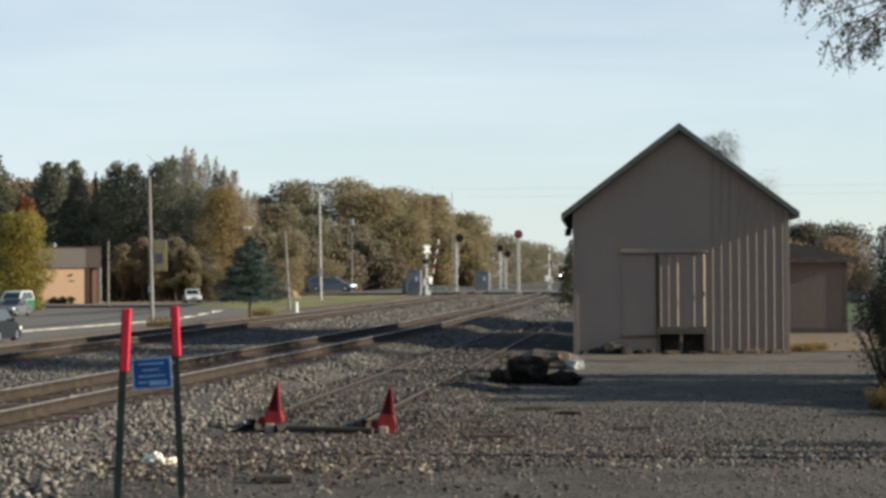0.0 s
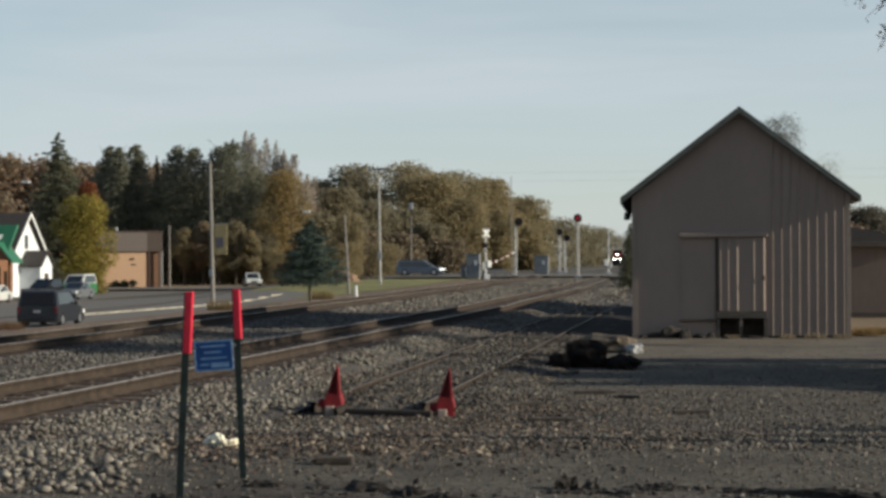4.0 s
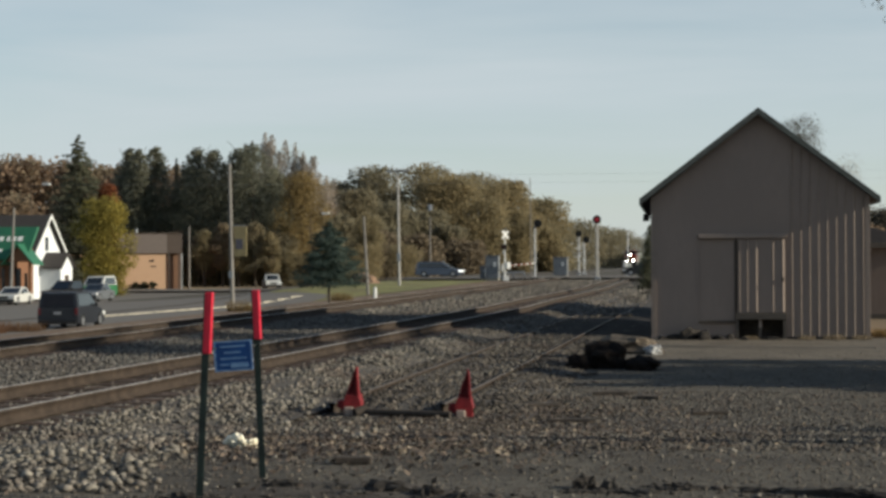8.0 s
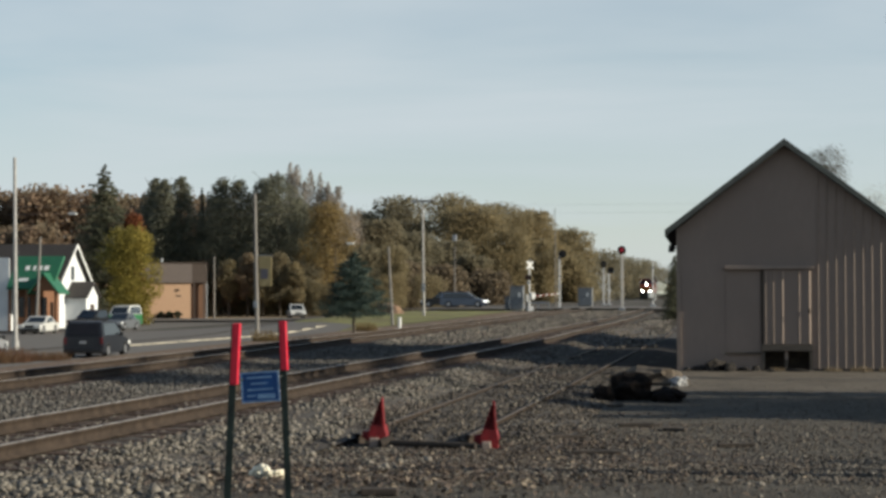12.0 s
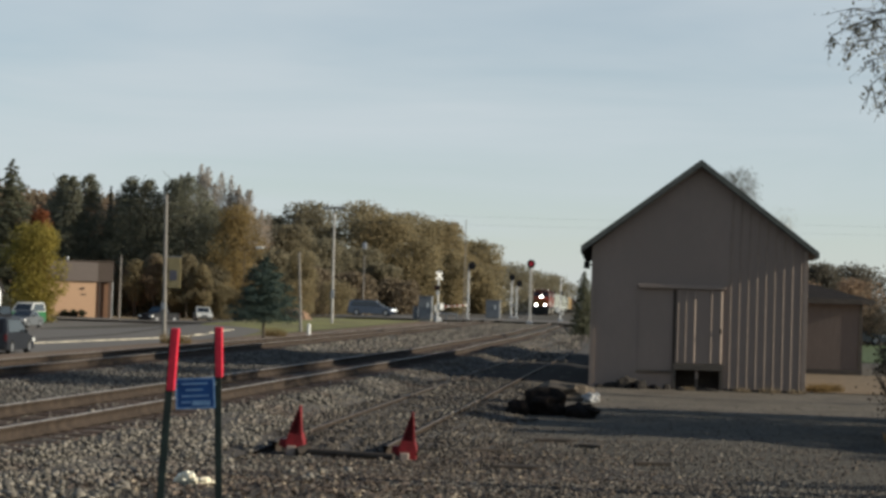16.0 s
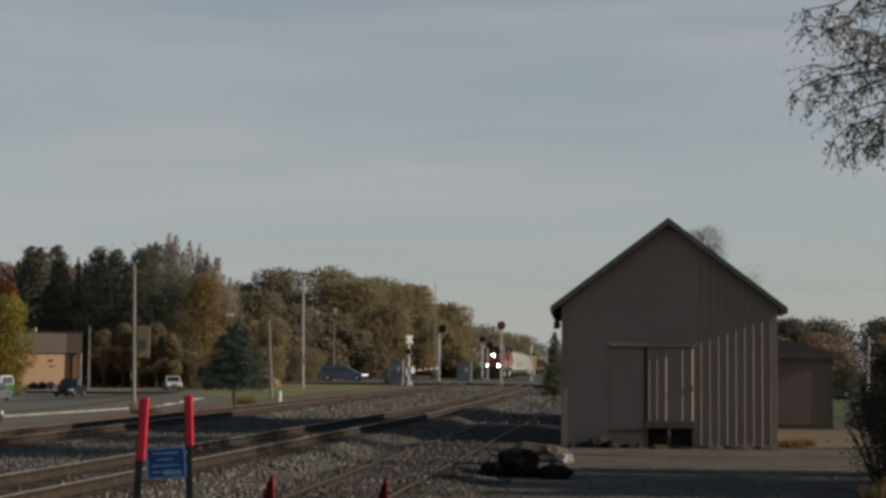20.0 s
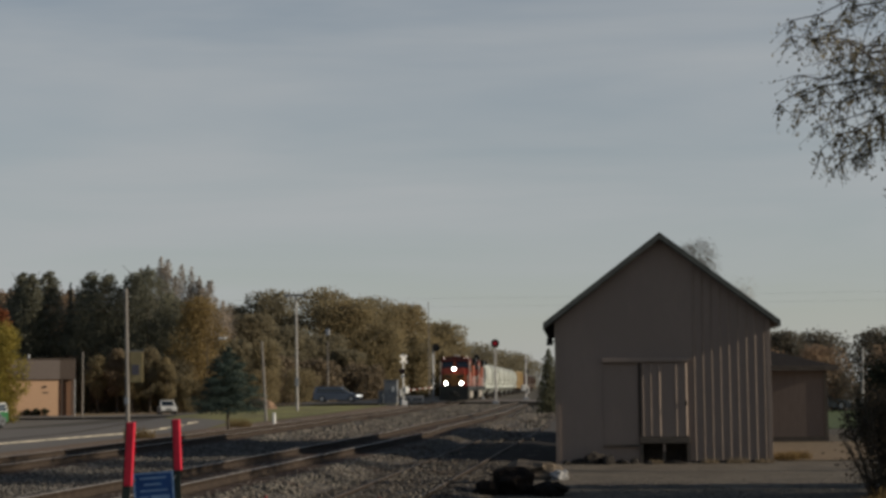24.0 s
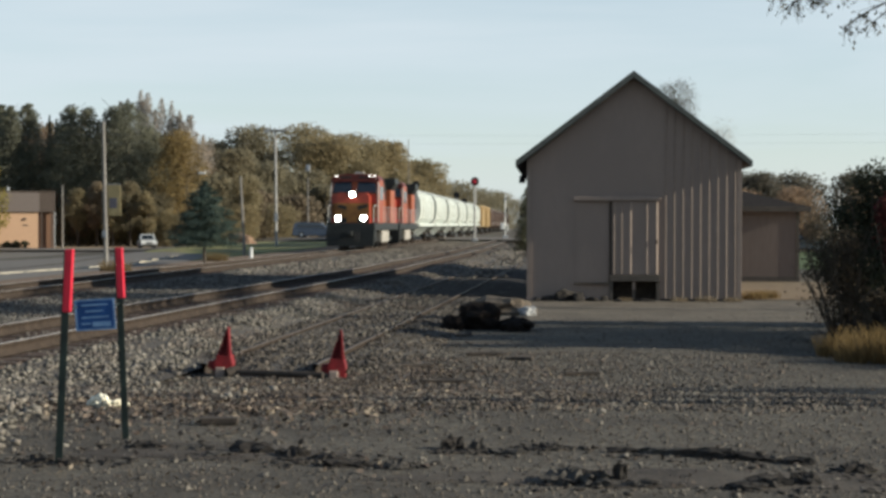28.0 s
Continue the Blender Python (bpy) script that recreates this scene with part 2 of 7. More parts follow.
def mesh_np(name, verts, faces, material, smooth=False):
    """A mesh object from arrays of places and of equal-sided faces."""
    me = bpy.data.meshes.new(name)
    k = faces.shape[1]
    me.vertices.add(len(verts))
    me.vertices.foreach_set("co", np.ascontiguousarray(verts, dtype=np.float32).ravel())
    me.loops.add(faces.size)
    me.loops.foreach_set("vertex_index", np.ascontiguousarray(faces, dtype=np.int32).ravel())
    me.polygons.add(len(faces))
    me.polygons.foreach_set("loop_start", np.arange(0, faces.size, k, dtype=np.int32))
    me.update(calc_edges=True)
    me.validate()
    me.materials.append(material)
    if smooth:
        me.polygons.foreach_set("use_smooth", np.ones(len(faces), dtype=bool))
    return new(name, me)


def sstep(a, b, v):
    t = np.clip((v - a) / (b - a), 0, 1)
    return t * t * (3 - 2 * t)


# ---- the lie of the land ----
def x_far(y):       # line of the far running track
    return -12.5 - 0.012 * np.maximum(0.0, 100.0 - y)


def x_near(y):      # line of the near running track
    y = np.asarray(y, float)
    return -7.65 + 0.045 * (np.minimum(y, 60.0) - 24.0) + 0.9 * sstep(60, 110, y)


def x_side(y):      # line of the siding, which joins the near track behind the shed
    y = np.asarray(y, float)
    return -3.68 + 0.028 * (np.minimum(y, 80.0) - 25.0) - 2.6 * sstep(85, 260, y)


Z_RUN, Z_SIDE = 0.46, 0.15


def ground_z(x, y):
    x, y = np.asarray(x, float), np.asarray(y, float)
    z = 0.62 * (1 - sstep(12.0, 22.5, y)) * sstep(-9.0, -4.0, x)
    bank = 0.22 * (1 - sstep(-7.0, -4.9, x + 0.045 * (24 - np.minimum(y, 60))))
    z = np.maximum(z, bank * sstep(-60, 0, x) + 0 * z)
    town = -1.07 + 1.1 * sstep(112, 145, y) * sstep(-44, -28, x)
    z = z + town * (1 - sstep(-24.0, -17.0, x))
    z = z + 0.25 * sstep(150, 200, y)
    return z


def grid(name, xs, ys, zfun, material, rough=0.0, seed=1):
    X, Y = np.meshgrid(xs, ys)
    Z = zfun(X, Y)
    if rough:
        Z = Z + np.random.RandomState(seed).uniform(-rough, rough, Z.shape)
    v = np.stack([X, Y, Z], -1).reshape(-1, 3)
    nx, ny = len(xs), len(ys)
    i = (np.arange(ny - 1)[:, None] * nx + np.arange(nx - 1)[None]).ravel()
    f = np.stack([i, i + 1, i + nx + 1, i + nx], -1)
    return mesh_np(name, v, f, material, smooth=True)


gx = np.unique(np.r_[-2500, -1200, -600, -300, np.arange(-160, -30, 10.0), np.arange(-30, 12, 0.5), np.arange(12, 80, 6.0), 120, 300, 600, 1200, 2500])
gy = np.unique(np.r_[-2500, -600, -100, -20, np.arange(-4, 70, 0.5), np.arange(70, 260, 4.0), 300, 400, 600, 1000, 2000, 4200])
ground = grid("ground", gx, gy, ground_z, M_GROUND)
tagged(ground, "grey-brown gravel and dirt ground", "ground", kind="structure")


def strip(name, fa, fb, y0, y1, lift, material, label, step=2.0, nx=8, z=None, rough=0.0):
    """A strip of surface between two lines that run along the tracks."""
    ys = np.arange(y0, y1 + step, step)
    a, b = fa(ys), fb(ys)
    k = np.linspace(0, 1, nx)
    X = a[:, None] * (1 - k) + b[:, None] * k
    Y = np.repeat(ys[:, None], nx, 1)
    Z = (ground_z(X, Y) if z is None else z(X, Y)) + lift
    if rough:
        Z = Z + np.random.RandomState(5).uniform(-rough, rough, Z.shape)
    n = len(ys)
    i = (np.arange(n - 1)[:, None] * nx + np.arange(nx - 1)[None]).ravel()
    f = np.stack([i, i + 1, i + nx + 1, i + nx], -1)
    ob = mesh_np(name, np.stack([X, Y, Z], -1).reshape(-1, 3), f, material, smooth=True)
    return tagged(ob, label, name.split("_")[0], kind="structure")


# ---- ballast, rails and ties ----
def bed_profile(xc, top, foot, half, toe):
    def z(X, Y):
        d = np.abs(X - xc(Y))
        wave = 0.05 * np.sin(Y * 0.9 + 1.3 * np.sin(X * 1.1)) * np.sin(Y * 0.37 + X) + 0.04 * np.sin(Y * 0.21 + 2.0 * X)
        return foot + (top - foot) * (1 - sstep(half, toe, d)) + wave * sstep(1.25, 1.9, d)
    return z


for nm, xc in (("ballast_far", x_far), ("ballast_near", x_near)):
    strip(nm, lambda y, f=xc: f(y) - 3.1, lambda y, f=xc: f(y) + 3.1, -20, 700, 0.0, M_BED, "bed of grey crushed stone ballast under a track",
          step=2.0, nx=24, z=bed_profile(xc, Z_RUN - 0.20, 0.02 if nm == "ballast_near" else 0.1, 1.5, 3.0), rough=0.02)
strip("dirt_bank", lambda y: x_far(y) - 8.0, lambda y: x_far(y) - 2.2, 10, 160, 0.03, M_DIRT, "bank of bare rust-brown dirt beside the far track", nx=10)
strip("grass_verge", lambda y: -26.5 - 7.5 * sstep(126, 136, y), lambda y: -18.4 + 0 * y, 96, 164, 0.06, M_GRASS, "mown green and straw-coloured grass verge", nx=10)
# Ground under the pines is coloured pale, in place of distance haze.
strip("leaf_litter", lambda y: -74.0 + 0 * y, lambda y: -43.5 + 0 * y, 186, 236, 0.05, mat("haze_paled_leaves", (0.30, 0.22, 0.14), (0.19, 0.145, 0.095), 3, 0.95, bump=0.3, bscale=20, c3=(0.24, 0.19, 0.10), scale3=0.3, world_pos=True), "leafy ground under the pines, coloured pale for haze", nx=10)
strip("road_street", lambda y: -35.2 + 0 * y, lambda y: -26.6 + 0 * y, 20, 172, 0.05, M_ASPHALT, "grey asphalt street running beside the railway", nx=8)
strip("road_forecourt", lambda y: -70 + 0 * y, lambda y: -35.9 + 0 * y, 20, 172, 0.045, M_ASPHALT, "grey asphalt forecourt in front of the shops", nx=8)
strip("road_crossing", lambda y: -80 + 0 * y, lambda y: -2.0 + 0 * y, 168, 178, 0.25, M_ASPHALT, "asphalt road that crosses the railway", nx=30)


def kerb(xa, ya, xb, yb, w=0.06):
    """A low kerb of long concrete stones from one point to another."""
    k = thing("kerb", "pale concrete kerb between street and forecourt", "kerb", kind="structure")
    a, b = Vector((xa, ya)), Vector((xb, yb))
    n = max(1, round((b - a).length / 3.0))
    turn = math.degrees(math.atan2(a.x - b.x, b.y - a.y))
    for i in range(n):
        c = a.lerp(b, (i + 0.5) / n)
        half = (b - a).length / n / 2 - 0.02
        st = part("kerb_stone", B(-w, w, -half, half, -0.25, 0.08, bevel=0.03), M_KERB, k)
        st.matrix_basis = pose(c.x, c.y, float(ground_z(c.x, c.y)) + 0.05, 0, 0, turn)


kerb(-33.1, 84, -28.9, 127)
kerb(-57.6, 168, -51.4, 184.5, 0.3)



def rail_mesh(xc, off, y0, y1, ztop, step=4.0):
    """The web, foot and head of one rail along a line."""
    prof = [(-0.07, -0.17), (-0.07, -0.15), (-0.012, -0.135), (-0.012, -0.045), (-0.036, -0.035), (-0.036, -0.004), (0.036, -0.004), (0.036, -0.035),
            (0.012, -0.045), (0.012, -0.135), (0.07, -0.15), (0.07, -0.17)]
    ys = np.arange(y0, y1 + 0.01, step)
    pr = np.array(prof)
    X = (xc(ys) + off)[:, None] + pr[None, :, 0]
    Z = ztop + np.repeat(pr[None, :, 1], len(ys), 0)
    Y = np.repeat(ys[:, None], len(pr), 1)
    k = len(pr)
    a = np.arange(len(ys) - 1)[:, None] * k
    j = np.arange(k)[None]
    f = np.stack([a + j, a + (j + 1) % k, a + k + (j + 1) % k, a + k + j], -1).reshape(-1, 4)
    return np.stack([X, Y, Z], -1).reshape(-1, 3), f


def track(name, xc, y0, y1, ztop, top_mat, label, tie_to):
    t = thing(name, label, "railway track")
    for off in (-0.754, 0.754):
        v, f = rail_mesh(xc, off, y0, y1, ztop)
        r = mesh_np("rail", v, f, M_RAIL)
        r.parent = t
        ys = np.arange(y0, y1 + 0.01, 4.0)
        X = (xc(ys) + off)[:, None] + np.array([0.004, 0.030, 0.0365])[None]
        Zh = np.repeat(np.array([[ztop, ztop, ztop - 0.0075]]), len(ys), 0)
        vv = np.stack([X, np.repeat(ys[:, None], 3, 1), Zh], -1).reshape(-1, 3)
        a = np.arange(len(ys) - 1) * 3
        h = mesh_np("railhead", vv, np.concatenate([np.stack([a + k, a + k + 1, a + k + 4, a + k + 3], -1) for k in (0, 1)]), top_mat)
        h.parent = r
        h["label"] = "worn bright running surface"
    bm = B(-1.3, 1.3, -0.115, 0.115, -0.18, 0.0, bevel=0.012)
    tie = part("tie", bm, M_TIE, t)
    rnd = random.Random(len(name))
    plate = part("tie_plate", B(-0.09, 0.09, -0.1, 0.1, 0.0, 0.012), M_RAIL, tie)
    plate.location.x = -0.754
    p2 = plate.copy()
    scene.collection.objects.link(p2)
    p2.location.x = 0.754
    y, first = y0 + 0.4, True
    while y < tie_to:
        o = tie if first else tie.copy()
        if not first:
            scene.collection.objects.link(o)
        first = False
        o.parent = t
        o.matrix_basis = pose(float(xc(y)) + rnd.uniform(-0.04, 0.04), y, ztop - 0.176 + rnd.uniform(-0.012, 0.004), 0, 0, rnd.uniform(-1.2, 1.2))
        y += 0.52 + rnd.uniform(-0.03, 0.03)
    return t


track("far_track", x_far, 12, 700, Z_RUN, M_RAILTOP, "running track of rusty rails on dark wooden ties in ballast", 120)
track("near_track", x_near, 4, 700, Z_RUN, M_RAILTOP, "running track with bright worn railheads on dark wooden ties", 95)
track("siding", x_side, 22.7, 250, Z_SIDE, M_RAILOLD, "disused siding with dull rusty rails sunk in gravel", 80)


# ---- loose stone ----
def stones(name, x, y, z, size, material, label, seed, flat=0.75, small=False):
    """Many small broken stones in one mesh."""
    r = np.random.RandomState(seed)
    n = len(x)
    base = np.array([(1, 0, 0), (-1, 0, 0), (0, 1, 0), (0, -1, 0), (0, 0, 1), (0, 0, -1)], float)
    f0 = np.array([(0, 2, 4), (2, 1, 4), (1, 3, 4), (3, 0, 4), (2, 0, 5), (1, 2, 5), (3, 1, 5), (0, 3, 5)])
    if small:       # splinters of four faces
        base = np.array([(1, 1, 1), (1, -1, -1), (-1, 1, -1), (-1, -1, 1)], float) * 0.8
        f0 = np.array([(0, 1, 2), (0, 3, 1), (0, 2, 3), (1, 3, 2)])
    c = len(base)
    v = base[None] * r.uniform(0.55, 1.15, (n, c, 1)) + r.uniform(-0.25, 0.25, (n, c, 3))
    q = r.normal(size=(n, 4))
    q /= np.linalg.norm(q, axis=1, keepdims=True)
    w, a, b, d = q.T
    R = np.stack([1 - 2 * (b * b + d * d), 2 * (a * b - d * w), 2 * (a * d + b * w), 2 * (a * b + d * w), 1 - 2 * (a * a + d * d), 2 * (b * d - a * w),
                  2 * (a * d - b * w), 2 * (b * d + a * w), 1 - 2 * (a * a + b * b)], -1).reshape(n, 3, 3)
    v = np.einsum("nij,nkj->nki", R, v) * (size[:, None, None] * np.array([1, 1, flat]))
    v += np.stack([x, y, z], -1)[:, None]
    f = f0[None] + c * np.arange(n)[:, None, None]
    ob = mesh_np(name, v.reshape(-1, 3), f.reshape(-1, 3), material)
    return tagged(ob, label, "stones", kind="stuff")


def scatter(n, x0, x1, y0, y1, seed, power=1.0):
    r = np.random.RandomState(seed)
    return r.uniform(x0, x1, n), y0 + (y1 - y0) * r.uniform(0, 1, n) ** power, r


def bed_z(x, y):
    zn = bed_profile(x_near, Z_RUN - 0.20, 0.02, 1.5, 3.0)(x, y)
    zf = bed_profile(x_far, Z_RUN - 0.20, 0.1, 1.5, 3.0)(x, y)
    return np.maximum(np.maximum(zn, zf), ground_z(x, y))


def ballast_edge(y):
    return np.interp(y, (10, 13.3, 17, 21.4, 26, 32, 60), (-3.35, -3.6, -4.25, -4.8, -4.85, -4.6, -4.4)) + 0.22 * np.sin(y * 1.9) * np.sin(y * 0.7 + 1)


sx, sy, r = scatter(100000, -15.2, -2.6, 10.6, 62.0, 3, 1.35)
keep = (np.abs(np.abs(sx - x_near(sy)) - 0.754) > 0.09) & (np.abs(np.abs(sx - x_far(sy)) - 0.754) > 0.09)
keep &= ~((np.abs(sx - x_side(sy)) < 1.2) & (r.uniform(size=len(sx)) < 0.6))
onbed = (np.abs(sx - x_near(sy)) < 1.3) | (np.abs(sx - x_far(sy)) < 1.3)
keep &= ~(onbed & (r.uniform(size=len(sx)) < 0.30))
keep &= (sx < ballast_edge(sy) + r.normal(size=len(sx)) * 0.12) | (r.uniform(size=len(sx)) < np.where(sy < 13.5, 0.02, np.where(sy < 27, 0.10, 0.40)))
sx, sy = sx[keep], sy[keep]
sz = bed_z(sx, sy) + r.uniform(-0.01, 0.03, len(sx)) - 0.025 * ((np.abs(sx - x_near(sy)) < 1.3) | (np.abs(sx - x_far(sy)) < 1.3))
# stones left of the near track get the darker grey
old = sx < x_near(sy) - 1.4
stones("ballast_stones", sx[old], sy[old], sz[old], r.uniform(0.022, 0.055, int(old.sum())), M_DARKSTONE, "dark grey ballast stones between the tracks", 9)
sx, sy, sz = sx[~old], sy[~old], sz[~old]
stones("ballast_stones", sx, sy, sz, r.uniform(0.020, 0.054, len(sx)) * np.where(r.uniform(size=len(sx)) < 0.06, 1.4, 1.0), M_STONE, "loose pale grey crushed ballast stones beside the tracks", 4)
fx, fy, r = scatter(30000, -15.6, -1.5, 60.0, 165.0, 13, 1.5)
keep = (np.abs(np.abs(fx - x_near(fy)) - 0.754) > 0.14) & (np.abs(np.abs(fx - x_far(fy)) - 0.754) > 0.14) & ((fx < -4.0) | (r.uniform(size=len(fx)) < 0.4))
fx, fy = fx[keep], fy[keep]
fz = bed_z(fx, fy) - 0.04 * ((np.abs(fx - x_near(fy)) < 1.3) | (np.abs(fx - x_far(fy)) < 1.3))
stones("ballast_stones", fx, fy, fz, r.uniform(0.05, 0.11, len(fx)), M_STONE, "loose grey ballast stones further along the tracks", 14, small=True)
sx, sy, r = scatter(52000, -4.5, 6.5, 8.5, 44.0, 7, 1.5)
keep = (sy > 15.0) | (r.uniform(size=len(sx)) < 0.45)
sx, sy = sx[keep], sy[keep]
stones("gravel_stones", sx, sy, ground_z(sx, sy) + r.uniform(-0.006, 0.008, len(sx)), r.uniform(0.006, 0.02, len(sx)) * (1 + 0.9 * (r.uniform(size=len(sx)) < 0.04)), M_PEBBLE, "small loose brown and grey gravel on the yard", 8, small=True)
def side_fill(X, Y):
    d = np.abs(X - x_side(Y))
    low = np.abs(d - 0.754) < 0.06
    return np.maximum(ground_z(X, Y) + 0.002, (Z_SIDE - 0.055) * (1 - sstep(1.1, 2.0, d)) * sstep(22.7, 24.4, Y)) - 0.02 * low


strip("siding_fill", lambda y: x_side(y) - 2.0, lambda y: x_side(y) + 2.0, 22.0, 95, 0.0, M_BED, "packed dirt and gravel filled up to the siding's rails", step=1.0, nx=40, z=side_fill, rough=0.015)
sy = 23.0 + 21.0 * np.random.RandomState(31).uniform(0, 1, 14000) ** 1.3
r = np.random.RandomState(32)
sx = x_side(sy) + r.uniform(-1.9, 1.9, len(sy))
keep = np.abs(np.abs(sx - x_side(sy)) - 0.754) > 0.08
sx, sy = sx[keep], sy[keep]
stones("siding_stones", sx, sy, side_fill(sx, sy) + r.uniform(-0.01, 0.012, len(sx)), r.uniform(0.014, 0.045, len(sx)), mat("siding_gravel", (0.13, 0.112, 0.09), (0.05, 0.043, 0.035), 4, 0.9, island=0.7, c3=(0.05, 0.042, 0.035), scale3=0.8, world_pos=True),
       "mixed brown and grey gravel between the siding's rails", 33, small=True)
# fine grit on the packed gravel nearest the path
sx, sy, r = scatter(26000, -4.2, 4.6, 8.6, 16.5, 27, 1.2)
stones("fine_grit", sx, sy, ground_z(sx, sy) + 0.001, r.uniform(0.003, 0.011, len(sx)), mat("fine_grit", (0.13, 0.108, 0.083), (0.055, 0.046, 0.037), 5, 0.95, island=0.8, world_pos=True),
       "fine brown grit on the packed gravel", 28, 0.6, True)


# ---- the freight shed ----
SX0, SX1, SY0, SY1 = -0.57, 5.04, 44.67, 57.2
XC, ZE, ZP = 2.21, 3.69, 6.02
SLOPE = (ZP - ZE) / (5.25 - XC)
wall_top = ZP - SLOPE * (SX1 - XC) - 0.14


M_LINTEL = mat("grey_weathered_lintel", (0.11, 0.095, 0.08), (0.07, 0.06, 0.05), 7, 0.9, bump=0.3, bscale=30, stretch=(0.5, 4, 4))


def batten(x, z0, z1, y, parent, name):
    """A batten with one broad edge, sloped to catch the sun."""
    bm = P([(x - 0.030, y), (x - 0.024, y - 0.028), (x - 0.002, y - 0.030), (x + 0.032, y - 0.005), (x + 0.036, y)], "z", z0, z1)
    part(name, bm, M_TRIM, parent)


def shed():
    s = thing("freight_shed", "taupe wooden freight shed with steep gable, battens and sliding door", "shed")
    zr = wall_top + SLOPE * (SX1 - XC)
    # front gable with a hole for the loading pit
    px0, px1, pz = 1.66, 2.86, 0.66
    t = 0.14
    bm = P([(SX0, 0.0), (px0, 0.0), (px0, pz), (px1, pz), (px1, 0.0), (SX1, 0.0), (SX1, wall_top), (XC, zr), (SX0, wall_top)], "y", SY0, SY0 + t)
    part("gable_wall", bm, M_WALL, s)
    bm = P([(SX0, 0.0), (SX1, 0.0), (SX1, wall_top), (XC, zr), (SX0, wall_top)], "y", SY1 - t, SY1)
    part("gable_wall", bm, M_WALL, s)
    part("side_wall", B(SX0, SX0 + t, SY0 + t, SY1 - t, 0, wall_top), M_WALL, s)
    part("side_wall", B(SX1 - t, SX1, SY0 + t, SY1 - t, 0, wall_top), M_WALL, s)
    # roof slopes with fascia boards
    ya, yb = SY0 - 0.31, SY1 + 0.3
    for sg in (-1, 1):
        xe = XC + sg * 3.06
        pts = [(XC, ZP), (xe, ZE), (xe, ZE - 0.10), (XC, ZP - 0.10)]
        roof = part("roof_slope", P(pts, "y", ya + 0.03, yb), M_SHINGLE, s)
        f = [(XC, ZP + 0.015), (xe + sg * 0.02, ZE + 0.0), (xe + sg * 0.02, ZE - 0.17), (XC, ZP - 0.16)]
        part("rake_board", P(f, "y", ya - 0.01, ya + 0.028), M_ROOFEDGE, roof, "weathered grey-green rake board")
        part("eave_board", B(xe - 0.02, xe + 0.02, ya + 0.03, yb, ZE - 0.16, ZE - 0.02), M_ROOFEDGE, roof)
    # corner boards
    for x in (SX0, SX1 - 0.11):
        part("corner_board", B(x - 0.005, x + 0.115, SY0 - 0.025, SY0 - 0.002, 0.02, wall_top - 0.02, bevel=0.004), M_TRIM, s)
    # battens on the half beside the door, up to the rake
    x = 3.07
    while x < SX1 - 0.15:
        top = wall_top + SLOPE * (SX1 - abs(x - XC) - XC) - 0.05
        batten(x, 0.05, min(top, zr - 0.3), SY0 - 0.002, s, "batten")
        x += 0.226
    # the sliding door on its rail
    door = part("sliding_door", B(1.67, 2.88, SY0 - 0.075, SY0 - 0.035, 0.70, 2.62, bevel=0.004), M_WALL, s, "sliding board door on an overhead rail")
    for x in (1.72, 1.92, 2.15, 2.58, 2.83):
        batten(x, 0.72, 2.60, SY0 - 0.077, door, "door_batten")
    part("door_latch", B(2.80, 2.85, SY0 - 0.13, SY0 - 0.102, 1.50, 1.62, bevel=0.006), M_DARKWOOD, door)
    part("door_rail", B(0.66, 2.93, SY0 - 0.15, SY0 - 0.004, 2.64, 2.75, bevel=0.015), M_TRIM, s, "boxed timber rail over the sliding door")
    part("door_jamb", B(1.60, 1.655, SY0 - 0.07, SY0 - 0.003, 0.62, 2.63), M_DARKWOOD, s)
    part("wall_panel", B(0.70, 1.59, SY0 - 0.022, SY0 - 0.002, 0.50, 2.62), M_WALL, s)
    part("ledge", B(0.66, 1.60, SY0 - 0.10, SY0 - 0.003, 0.44, 0.485, bevel=0.01), M_LINTEL, s)
    # the pit below the door
    pit = part("pit_frame", B(px0 - 0.06, px1 + 0.06, SY0 - 0.12, SY0 - 0.003, 0.52, 0.69, bevel=0.01), M_LINTEL, s, "timber sill over the dark crawl opening")
    part("pit_post", B(px0 - 0.05, px0 + 0.03, SY0 - 0.08, SY0 - 0.003, 0.0, 0.515), M_LINTEL, pit)
    part("pit_post", B(2.2, 2.28, SY0 + 0.0, SY0 + 0.1, 0.05, 0.515), M_LINTEL, pit)
    part("pit_post", B(px1 - 0.03, px1 + 0.05, SY0 - 0.08, SY0 - 0.003, 0.0, 0.515), M_LINTEL, pit)
    part("pit_back", B(px0, px1, SY0 + 0.55, SY0 + 0.6, 0.0, 0.66), M_DARKWOOD, pit)
    part("pit_board", B(px0 + 0.55, px0 + 0.62, SY0 - 0.03, SY0 + 0.0, 0.30, 0.515), M_TRIM, pit)
    part("floor_deck", B(SX0 + t, SX1 - t, SY0 + t, SY1 - t, 0.66, 0.74), M_DARKWOOD, s)
    part("sill_beam", B(SX0 - 0.01, px0 - 0.07, SY0 - 0.03, SY0 - 0.002, 0.0, 0.10, bevel=0.01), M_WALL, s)
    # Thin black strip painted in for the shadow line under the battens.
    part("sill_beam", B(px1 + 0.07, SX1, SY0 - 0.045, SY0 - 0.04, 0.0, 0.065), M_BLACK, s)
    # lamp bracket on the track side
    br = part("wall_lamp", C((SX0, 45.2, 3.22), (SX0 - 0.16, 45.2, 3.26), 0.02), M_BLACK, s)
    part("lamp_hood", C((SX0 - 0.14, 45.2, 3.12), (SX0 - 0.14, 45.2, 3.32), 0.09, 0.07, 12), M_BLACK, br)


shed()


